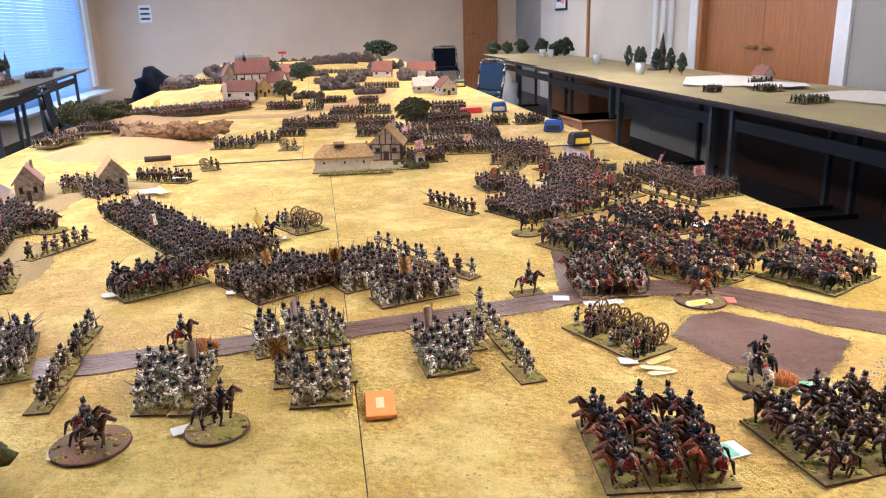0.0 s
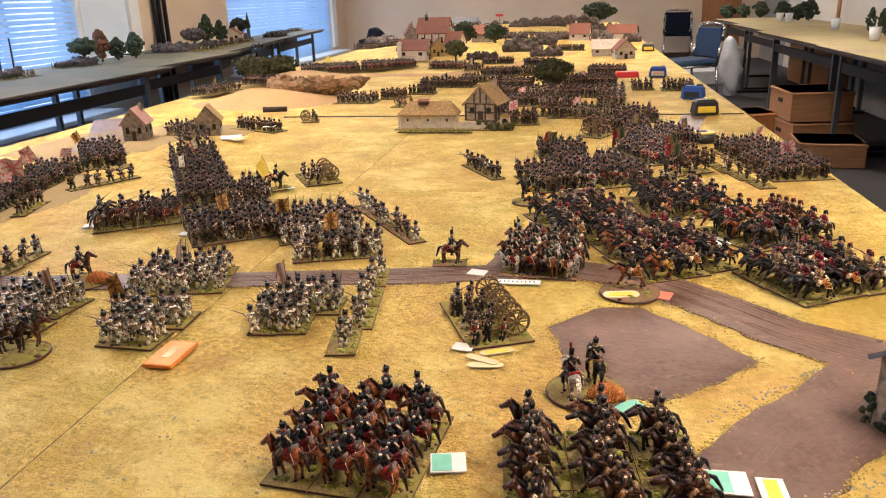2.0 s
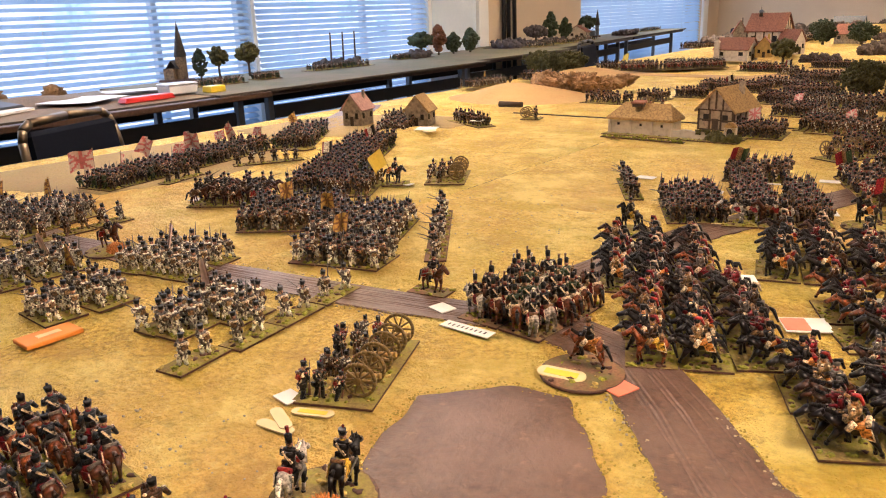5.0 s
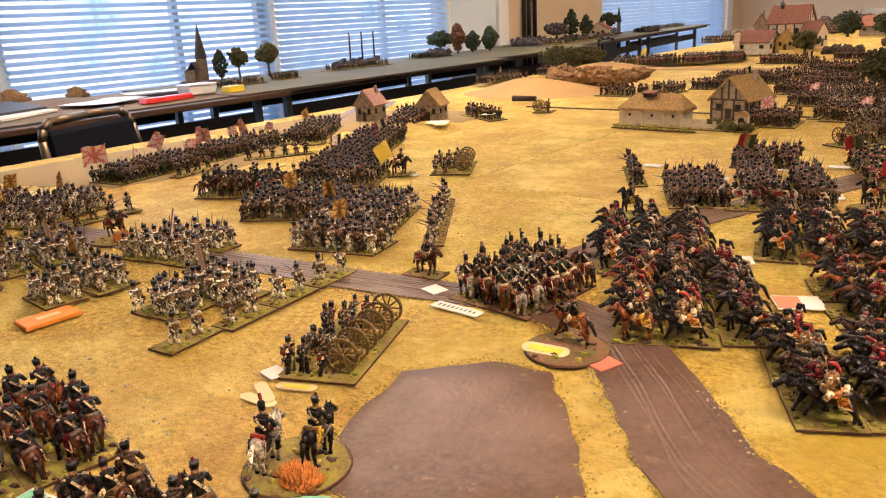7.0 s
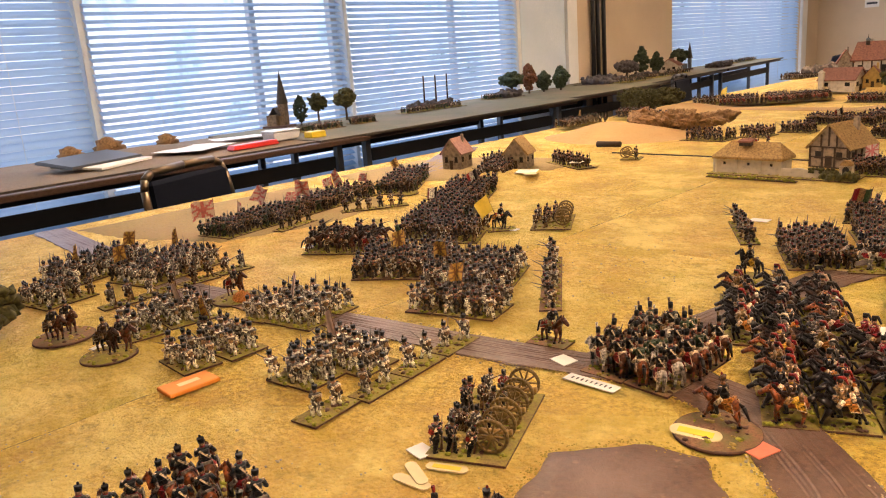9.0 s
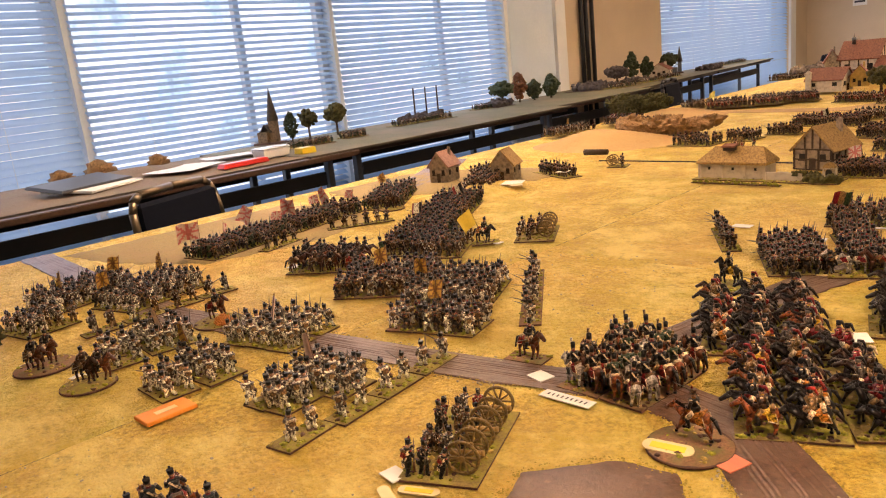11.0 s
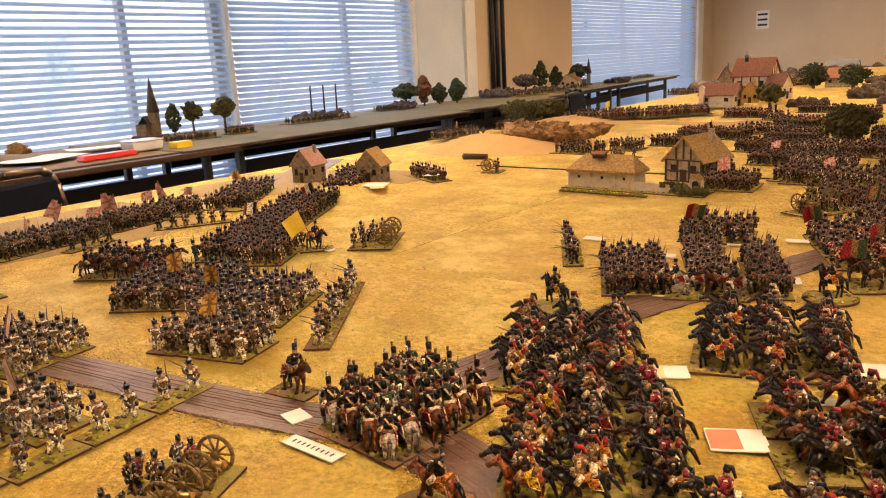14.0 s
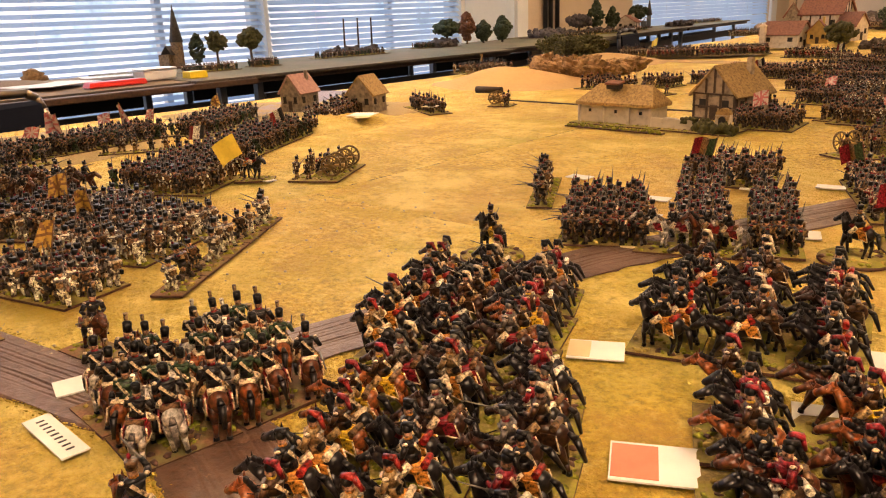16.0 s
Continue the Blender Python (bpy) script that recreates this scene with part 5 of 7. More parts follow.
block("horse", HEAVY, 0.556, 1.232, 0.124, 0.16, 24, 198, 3, 3, 1, 3, (3, 3, 0, 3, 1), 1, (), "base_top", 0.004)
block("horse", ["heavy", "heavy", "lancer", "heavy_e"], 0.700, 1.335, 0.132, 0.135, 15, 196, 3, 2, 1, 4, (3, 3, 0), 1, (), "base_top", 0.003)
block("horse", ["heavy", "heavy_e", "heavy_b", "heavy_d"], 0.812, 1.018, 0.131, 0.119, 28, 196, 3, 2, 1, 4, (3, 3, 1), 1, (), "base_top", 0.003)
block("horse", ["heavy_e", "heavy_c", "heavy", "officer"], 0.802, 1.196, 0.14, 0.115, 28, 200, 3, 2, 1, 4, (3, 3, 0), 1, (), "base_top", 0.003)
commander(0.47, 1.352, 0.028, [("officer_b", 2, 0, 0, 0, 170)], "round base with one mounted officer")
commander(0.711, 1.514, 0.028, [("heavy", 2, 0, 0, 0, 165)], "round base with one rider on a black horse")

block("foot", ["white"], 0.3065, 0.985, 0.028, 0.058, 7, 172, 1, 1, 1, 2, (0, 2))
block("foot", ["white"], 0.3135, 0.925, 0.028, 0.058, 7, 172, 1, 1, 1, 2, (2, 3))
block("foot", ["white"], 0.3205, 0.866, 0.028, 0.058, 7, 172, 1, 1, 1, 2, (2, 0))
block("foot", ["white"], 0.3175, 0.806, 0.030, 0.058, 8, 172, 1, 1, 1, 2, (3, 0))
W_ = ["cream", "white", "cream"]
block("foot", W_, 0.240, 0.842, 0.062, 0.050, 4, 170, 2, 1, 2, 3, (2, 1, 3), 0, (), "base_top", 0.0028)
block("foot", W_, 0.248, 0.896, 0.084, 0.052, 4, 170, 2, 1, 3, 3, (2, 0), 0, ("white", None), "base_top", 0.0028)
block("foot", W_, 0.098, 0.793, 0.064, 0.044, -4, 172, 1, 1, 4, 2, (2, 1), 0, (), "base_top", 0.0028)
block("foot", W_, 0.094, 0.842, 0.090, 0.048, 0, 172, 2, 1, 3, 2, (2, 3), 0, ("gold", None), "base_top", 0.0028)
block("foot", W_, 0.075, 0.938, 0.112, 0.05, 12, 175, 3, 1, 2, 3, (2, 0), 0, (None, "white", None), "base_top", 0.0028)
block("foot", W_, 0.068, 0.986, 0.106, 0.036, 12, 175, 3, 1, 2, 2, (0, 2), 0, (), "base_top", 0.0028)
block("foot", W_, -0.050, 0.808, 0.072, 0.046, -8, 175, 2, 1, 2, 2, (2, 1), 0, (), "base_top", 0.0028)
block("foot", W_, -0.055, 0.866, 0.084, 0.062, -8, 175, 2, 1, 3, 3, (2, 0), 0, (None, "white"), "base_top", 0.0028)
commander(0.0, 0.748, 0.031, [("lancer", 0, 0, -0.004, 0.0, 20), ("officer", 0, 0, 0.004, 0.014, 30)], "round base with mounted officers on bay horses")
commander(-0.113, 0.742, 0.036, [("officer", 0, 0, -0.004, 0.008, 10), ("lancer_b", 0, 0, 0.006, -0.012, 20)], "round base with two riders on orange earth", None, "base_top_red")
commander(-0.056, 0.947, 0.034, [("officer", 2, 0, -0.006, 0.002, 25)], "round base with one rider and an orange tuft", (0.02, -0.004))
for i in range(4):
    block("foot", ["white", "brown"], -0.184 - 0.003 * i, 0.845 + 0.06 * i, 0.026, 0.058, -2, 20, 1, 1, 1, 2, (2, 3))
D_ = ["dark", "brown", "cream", "white"]
block("foot", D_, -0.285, 0.965, 0.10, 0.15, 14, 10, 2, 3, 3, 3, (0, 2), 0, ("gold", None, None, None, "gold", None))
block("foot", D_, -0.405, 0.905, 0.10, 0.15, 14, 10, 2, 3, 3, 3, (0, 2), 0, (None, "gold", None, None))
block("foot", ["white", "brown"], -0.30, 0.80, 0.09, 0.08, 10, 10, 2, 2, 2, 2, (2, 3))
block("foot", ["dark", "white", "cream"], 0.248, 1.083, 0.08, 0.062, 15, 185, 2, 1, 3, 4, (0, 2), 0, ("gold", None))
block("foot", ["dark", "white"], 0.192, 1.060, 0.036, 0.050, 18, 185, 1, 1, 2, 3, (2, 3), 0, (), "base_top_red")
block("foot", ["dark", "white", "brown", "cream"], 0.165, 1.185, 0.12, 0.13, 25, 200, 3, 3, 3, 3, (0, 3, 2), 0, (None, None, None, "gold", None, None, None, None, None))
for i in range(5):
    a = (i - 2) * 0.047
    block("foot", ["white", "dark"], 0.263 - 0.57 * a, 1.222 + 0.82 * a, 0.027, 0.046, 35, 200, 1, 1, 1, 2, (2, 1), 0, (), "base_top_red")
block("foot", ["brown", "dark", "white"], 0.038, 1.175, 0.135, 0.13, 33, 205, 3, 3, 3, 3, (0, 3, 2), 0, (None, None, None, None, "gold", None, None, None, None), "base_top_red")
block("horse", ["hussar", "lancer_b", "lancer", "hussar_b"], -0.137, 1.205, 0.13, 0.082, 31, 31, 2, 2, 2, 2, (1, 0), 0)
block("foot", ["dark", "dark", "green"], -0.185, 1.52, 0.10, 0.50, 30, 210, 2, 9, 3, 3, (0, 0, 0, 2), 0, (None, None, None, None, None, None, "blue", None, None))
block("foot", ["dark", "brown"], -0.03, 1.36, 0.09, 0.12, 30, 210, 2, 2, 3, 3, (0, 2))
block("foot", ["brown", "dark"], -0.385, 1.90, 0.08, 0.18, 26, 206, 2, 3, 2, 3, (0, 2), 0, (), "base_top_red")
block("foot", ["dark", "brown"], -0.47, 2.03, 0.10, 0.11, 10, 206, 2, 2, 2, 3, (0, 2))
UF = ("union", None, "pink", None, "union", None, None, "pink", None, "union", "pink", None, "union", None)
block("foot", ["dark", "blue", "green"], -0.455, 1.235, 0.088, 0.21, 9, 0, 2, 4, 3, 3, (0, 2), 0, UF)
block("foot", ["dark", "blue", "green"], -0.490, 1.455, 0.088, 0.22, 9, 0, 2, 4, 3, 3, (0, 2), 0, UF[3:])
block("foot", ["dark", "brown"], -0.352, 1.456, 0.026, 0.14, -31, 0, 1, 3, 1, 2, (1, 2))
block("foot", ["dark"], -0.372, 1.27, 0.026, 0.10, 12, 0, 1, 2, 1, 2, (1, 2))
block("foot", ["dark", "green"], -0.505, 1.69, 0.09, 0.26, 36, 10, 2, 4, 3, 3, (0, 2), 0, (None, None, None, None, None, None, "gold", None))
commander(-0.41, 1.60, 0.03, [("lancer", 0, 0, 0, 0, 10)], "round base with one rider on a dark horse")
block("horse", ["heavy"], 0.012, 1.425, 0.05, 0.032, 46, 20, 1, 1, 1, 1, (0,), 0, ("yellow",))

# infantry columns of the far side
block("foot", ["brown", "dark"], 0.369, 1.574, 0.028, 0.15, 30, 190, 1, 3, 1, 3, (2, 1))
block("foot", ["dark", "gunner"], 0.497, 1.49, 0.076, 0.14, 27, 207, 2, 3, 3, 3, (0, 1), 0, ())
block("foot", ["dark", "blue"], 0.560, 1.565, 0.048, 0.20, 25, 205, 1, 5, 3, 3, (0,))
block("foot", ["dark", "blue"], 0.628, 1.565, 0.044, 0.18, 22, 205, 1, 4, 3, 3, (0,))
block("horse", ["dragoon_b", "grey"], 0.595, 1.462, 0.09, 0.035, 22, 200, 2, 1, 2, 1, (0,), 0)
block("foot", ["dark", "blue"], 0.515, 1.745, 0.10, 0.09, 10, 200, 2, 2, 3, 3, (0,), 0, ("tri", None, None, None))
block("foot", ["dark", "blue", "red"], 0.700, 1.735, 0.10, 0.19, 24, 205, 2, 3, 3, 4, (0, 2), 0, (None, "tri", None, None, "tri", None))
block("foot", ["dark", "gunner"], 0.735, 1.90, 0.14, 0.14, 20, 205, 2, 3, 3, 3, (0, 2), 0, (None, "tri", None))
for i in range(4):
    block("foot", ["dark", "white"], 0.800 + 0.019 * i, 1.655 - 0.058 * i, 0.03, 0.055, 14, 200, 1, 1, 1, 2, (2, 1))
block("foot", ["dark", "dark", "blue"], 0.905, 1.66, 0.11, 0.30, 12, 195, 2, 5, 3, 4, (0,), 0, (None, None, None, "banner", None, None))
block("horse", ["heavy_c", "lancer", "officer"], 0.748, 1.585, 0.08, 0.06, 30, 200, 2, 1, 1, 2, (0, 1), 0, ("tri", None))

# farther units
for a in ((0.40, 2.165, 0.105, 0.11, 5, 3, 2, "dark", "banner"), (0.57, 2.28, 0.19, 0.12, -4, 3, 2, "brown", "pink"), (0.645, 2.06, 0.16, 0.09, -14, 3, 2, "dark", None), (0.655, 2.54, 0.09, 0.20, -4, 2, 3, "dark", None), (0.485, 2.30, 0.08, 0.10, -4, 2, 2, "dark", None),
          (0.775, 2.87, 0.075, 0.10, -2, 2, 2, "dark", None), (0.885, 2.84, 0.11, 0.10, -2, 3, 2, "blue", None), (0.50, 2.48, 0.14, 0.12, -6, 3, 2, "brown", None), (0.395, 2.52, 0.11, 0.12, -4, 2, 2, "dark", "pink"), (0.57, 2.72, 0.16, 0.16, -6, 3, 3, "dark", None),
          (0.43, 2.74, 0.12, 0.14, -6, 3, 2, "brown", None), (0.30, 2.74, 0.12, 0.12, -8, 3, 2, "dark", None), (0.325, 2.98, 0.15, 0.14, -8, 3, 2, "dark", None), (0.60, 3.05, 0.20, 0.18, 4, 4, 3, "dark", "pink"), (0.68, 2.76, 0.06, 0.16, 0, 1, 3, "brown", None),
          (-0.16, 2.60, 0.14, 0.10, -4, 3, 2, "blue", None), (-0.055, 2.69, 0.085, 0.09, -4, 2, 2, "dark", None), (0.02, 2.80, 0.10, 0.06, -4, 2, 1, "dark", None), (0.08, 3.02, 0.22, 0.12, -6, 4, 2, "dark", "blue"), (0.19, 3.16, 0.16, 0.10, -6, 3, 2, "brown", None),
          (-0.76, 2.83, 0.09, 0.20, -15, 2, 2, "brown", "gold"), (-0.70, 3.12, 0.16, 0.08, -4, 3, 1, "dark", None), (-0.56, 3.02, 0.16, 0.06, 4, 3, 1, "dark", None), (-0.58, 3.66, 0.28, 0.14, 24, 4, 3, "brown", "yellow"), (-0.33, 3.79, 0.26, 0.16, 24, 4, 2, "red", None), (-0.44, 3.62, 0.30, 0.06, 24, 4, 1, "red", None),
          (-0.04, 3.76, 0.17, 0.11, -8, 3, 2, "red", None), (0.10, 3.62, 0.08, 0.10, -8, 2, 2, "brown", "blue"), (0.24, 3.40, 0.15, 0.14, -8, 3, 2, "dark", None), (0.37, 3.42, 0.12, 0.14, -8, 2, 2, "brown", None), (0.52, 3.50, 0.05, 0.09, -8, 1, 2, "dark", None), (0.68, 3.42, 0.16, 0.16, -8, 3, 2, "dark", None),
          (-0.285, 2.065, 0.17, 0.05, -26, 3, 1, "blue", None), (0.18, 3.95, 0.16, 0.08, -8, 3, 1, "dark", None), (0.36, 3.85, 0.10, 0.08, -8, 2, 1, "dark", None), (0.30, 2.33, 0.12, 0.07, -4, 3, 1, "dark", None), (0.70, 2.22, 0.12, 0.16, 8, 2, 3, "dark", None), (0.50, 4.75, 0.22, 0.09, -6, 4, 1, "dark", None)):
    x, y, w, d, yaw, sx, sy, pal, fl = a
    block("foot", [pal, pal, "dark"], x, y, w, d, yaw, 180 + yaw, 1, 1, sx * max(2, int(w / sx / 0.016)), sy * max(2, int(d / sy / 0.018)), (0, 0, 2), 0, (fl,) if fl else (), "base_top", 0, 0.012 if y > 2.4 and x < -0.3 else 0.0003)


# ---- artillery ----
def wheel_shape(r):
    s, n = Shape(), 20
    for i in range(n):
        a, b = 2 * math.pi * i / n, 2 * math.pi * (i + 1) / n
        s.tube((r * math.cos(a), 0, r * math.sin(a)), (r * math.cos(b), 0, r * math.sin(b)), 0.0018, 0.0018, "gun_olive", 6)
    for i in range(10):
        a = 2 * math.pi * i / 10
        s.tube((0, 0, 0), (r * math.cos(a), 0, r * math.sin(a)), 0.0012, 0.0010, "gun_olive", 5)
    return s.tube((0, -0.004, 0), (0, 0.004, 0), 0.0032, 0.0028, "gun_olive", 10)


WHEEL = wheel_shape(0.0162).mesh("wheel")


def cannon(parent, x, y, turn):
    s = Shape()
    s.tube(mm(-14, 0, 14.2), mm(18, 0, 16.4), 0.0034, 0.0023, "brass", 10).tube(mm(17, 0, 16.3), mm(19.5, 0, 16.5), 0.0029, 0.0029, "brass", 10).ball(mm(-15.5, 0, 14.1), mm(2, 1.6, 1.6), "brass", 6, 4)
    for sy in (-1, 1):
        s.tube(mm(6, sy * 4, 13.0), mm(-30, sy * 1.6, 2.6), 0.0019, 0.0016, "gun_olive", 6)
    s.tube(mm(2, -12.5, 12.5), mm(2, 12.5, 12.5), 0.0014, 0.0014, "gun_olive", 6).box(mm(-24, 0, 5), mm(4, 6, 3), "gun_olive")
    g = part("cannon", s, parent, "brass-barrelled field cannon on an olive carriage", pose(x, y, 0.005, 0, 0, turn))
    for sy in (-1, 1):
        part("wheel", WHEEL, g, "", pose(0.002, sy * 0.0135, 0.0172))
    return g


def battery(cx, cy, w, d, yaw, guns, face, crew, pals, label="gaming base of cannons with their crews on turf"):
    t = thing("artillery_stand", label, "figurine stand", place(cx, cy, 0.0003, yaw), "artillery bases")
    bw, bd = K * w, K * d
    part("base", base_mesh(bw, bd, "base_top"), t)
    for i in range(guns):
        gy = ((i + 0.5) / guns - 0.5) * bd * 0.92
        cannon(t, bw * 0.26 * math.cos(radians(face)), gy, face)
        for k in range(crew):
            part("figurine", figure_mesh("foot", rng.choice(pals), rng.choice((2, 3, 3)), 0), t, "", pose(bw * (-0.46 + 0.56 * (k + rng.uniform(0.1, 0.9)) / crew) * math.cos(radians(face)), gy + (0.36 if k % 2 else -0.36) * bd / guns + rng.uniform(-0.003, 0.003), 0.003, rng.uniform(-8, 8), rng.uniform(-4, 14), face + rng.uniform(-60, 60)) @ Matrix.Scale(rng.choice((0.74, 0.82, 0.92)), 4))
    return t


battery(0.450, 0.871, 0.066, 0.125, 22.8, 3, 0, 5, ["gunner", "brown", "red", "white"], "gaming base of three cannons with crews beside the field")
battery(0.062, 1.507, 0.068, 0.115, 30, 2, 0, 4, ["gunner", "brown"])
battery(0.605, 1.985, 0.06, 0.12, -30, 2, 180, 3, ["gunner", "dark"])
battery(0.75, 1.79, 0.06, 0.10, 20, 1, 180, 3, ["gunner", "red"])
battery(-0.185, 2.20, 0.05, 0.05, 15, 1, 180, 2, ["dark"], "small gaming base of one cannon near the board seam")
battery(0.02, 2.50, 0.06, 0.09, -10, 1, 180, 3, ["gunner"])


# ---- cards and markers ----
def card(cx, cy, w, d, yaw, key, label, z=0.0017, stripe=None, name="marker_card", thick=0.0012, tilt=0.0):
    t = thing(name, label, "card", pose(K * cx, K * cy, z, 0, tilt, yaw))
    part("sheet", Shape().box((0, 0, thick / 2), (K * w, K * d, thick), key), t)
    if stripe:
        sk, u0, u1 = stripe
        part("print", Shape().box((K * w * (u0 + u1 - 1) / 2, 0, thick + 0.0002), (K * w * (u1 - u0), K * d * 0.86, 0.0004), sk), t)
    return t


tin = thing("orange_tin", "flat orange tin with a pale label on the boards", "tin", place(0.157, 0.760, 0.0006, -2))
part("case", Shape().box((0, 0, 0.0028), (K * 0.030, K * 0.052, 0.0056), "orange_card", None, 1, 0.001), tin)
part("label", Shape().box((0, 0, 0.0058), (K * 0.008, K * 0.022, 0.0005), "buff_card"), tin)
lab = card(0.4765, 0.985, 0.054, 0.014, -1, "paper", "white printed name slip on the boards", 0.0017, None, "name_slip")
txt = Shape()
for i in range(9):
    txt.box((K * (-0.020 + 0.005 * i), 0, 0.0014), (0.0018, 0.0052, 0.0003), "ink")
part("print", txt, lab)
card(0.452, 0.614, 0.026, 0.024, 10, "paper", "white card with a mint green patch", 0.0017, ("green_card", 0.05, 0.6))
card(0.645, 0.611, 0.030, 0.027, 0, "paper", "white card with a mint green patch", 0.0032, ("green_card", 0.05, 0.6))
card(0.674, 0.602, 0.018, 0.034, 0, "paper", "white card with a yellow band", 0.0032, ("yellow_card", 0.25, 0.75))
card(0.584, 0.708, 0.028, 0.012, 35, "green_card", "mint green card beside a round base")
card(0.725, 1.153, 0.040, 0.032, 28, "paper", "white card with a salmon patch", 0.0017, ("salmon_card", 0.02, 0.55))
card(0.640, 1.242, 0.034, 0.026, 28, "paper", "white card with a buff patch", 0.0017, ("buff_card", 0.0, 0.4))
card(0.640, 0.956, 0.018, 0.022, -20, "salmon_card", "small salmon card beside a round base")
card(0.426, 1.014, 0.022, 0.018, -15, "paper", "blank cream card beside the cavalry")
card(0.437, 0.806, 0.020, 0.016, -10, "paper", "blank cream card beside the cannons")
def oval(length, r, thick=0.0012):
    """A card with straight sides and round ends."""
    rim = [(sgn * length / 2 + r * math.cos(a), r * math.sin(a)) for sgn, a0 in ((1, -90), (-1, 90)) for a in (radians(a0 + 15 * i) for i in range(13))]
    k = len(rim)
    vs = [(x, y, z) for z in (0, thick) for x, y in rim]
    return Shape().add(vs, [tuple(range(k))[::-1], tuple(range(k, 2 * k))] + [(i, (i + 1) % k, k + (i + 1) % k, k + i) for i in range(k)], "buff_card")


for x, y, yw, z in ((0.470, 0.800, 22, 0.0010), (0.462, 0.771, 5, 0.0010), (0.458, 0.780, -25, 0.0022)):
    c = thing("oval_marker", "oval buff marker with a yellow centre" if yw > 10 else "plain oval buff marker on the boards", "marker", place(x, y, z, yw))
    part("sheet", oval(0.030, 0.006), c)
    if yw > 10:
        part("print", Shape().box((0, 0, 0.0014), (0.028, 0.006, 0.0004), "yellow_card"), c)
c = thing("oval_marker", "oval buff marker with a yellow centre on a round base", "marker", pose(K * 0.594, K * 0.948, 0.0055, 12, 0, 8))
part("sheet", oval(0.034, 0.008), c)
part("print", Shape().box((0, 0, 0.0014), (0.034, 0.008, 0.0004), "yellow_card"), c)
for x, y, w, d, yw in ((0.556, 1.447, 0.026, 0.018, 10), (0.49, 1.61, 0.026, 0.018, 10), (0.52, 1.54, 0.016, 0.022, 10), (0.66, 1.56, 0.022, 0.026, 20), (0.62, 1.76, 0.03, 0.018, 10), (0.79, 1.33, 0.04, 0.03, 20), (0.55, 1.71, 0.02, 0.02, 15), (-0.20, 1.178, 0.022, 0.02, 20), (-0.018, 1.148, 0.032, 0.016, 10),
                    (-0.14, 0.732, 0.016, 0.02, 15), (-0.033, 0.752, 0.02, 0.016, 20), (-0.083, 0.812, 0.014, 0.024, 10), (-0.275, 1.872, 0.05, 0.05, 25), (-0.245, 1.845, 0.03, 0.03, 40), (-0.24, 2.03, 0.03, 0.03, 10), (0.36, 1.66, 0.03, 0.02, 0), (0.77, 1.245, 0.03, 0.02, 20), (0.03, 1.43, 0.025, 0.015, 0)):
    card(x, y, w, d, yw, "paper" if (x * 100) % 2 < 1.2 else "buff_card", "blank pale card lying among the figurines", 0.0016 if x > -0.2 or y < 1.5 else 0.019)


# ---- loose tools on the boards ----
def tape_measure(x, y, yaw, body, band):
    t = thing("tape_measure", "black and yellow tape measure on the boards", "tape measure", place(x, y, 0.0006, yaw))
    part("case", Shape().box((0, 0, 0.026), (0.082, 0.046, 0.052), body, None, 0.88, 0.008), t)
    part("band", Shape().box((0.0, 0, 0.020), (0.060, 0.0475, 0.022), band, None, 0.96, 0.002), t)
    part("button", Shape().box((0.022, 0, 0.055), (0.022, 0.018, 0.006), band, None, 0.8, 0.001), t)
    part("blade_tip", Shape().box((0.045, 0, 0.006), (0.012, 0.024, 0.006), "yellow_plastic"), t)
    return t


tape_measure(0.885, 2.27, 10, "black_plastic", "yellow_plastic")
tape_measure(0.90, 2.58, -25, "blue_plastic", "black_plastic")
tape_measure(0.86, 3.22, -10, "blue_plastic", "f_cream")
tape_measure(0.94, 4.55, 0, "black_plastic", "yellow_plastic")
reel = thing("tape_reel", "round black and yellow measuring reel with a red end", "tape measure", place(0.82, 1.885, 0.0006, 20))
part("case", Shape().tube((0, 0, 0), (0, 0, 0.024), 0.036, 0.034, "black_plastic", 24), reel)
part("rim", Shape().tube((0, 0, 0.0242), (0, 0, 0.028), 0.034, 0.030, "yellow_plastic", 24), reel)
part("hub", Shape().tube((0, 0, 0.0285), (0, 0, 0.031), 0.014, 0.012, "black_plastic", 16), reel)
part("grip", Shape().box((-0.06, 0.012, 0.01), (0.05, 0.03, 0.018), "red_plastic", rot(0, 0, -15), 0.85, 0.003), reel)
rd = thing("red_box", "small red plastic box on the boards", "box", place(0.745, 3.24, 0.0006, 4))
part("body", Shape().box((0, 0, 0.014), (0.11, 0.05, 0.028), "red_plastic", None, 0.94, 0.003), rd)
lg = thing("dark_log", "short dark log lying on the sand", "log", place(-0.352, 2.36, 0.004, 8))
part("trunk", Shape().tube((-0.045, 0, 0.011), (0.045, 0, 0.011), 0.011, 0.010, "timber", 10), lg)


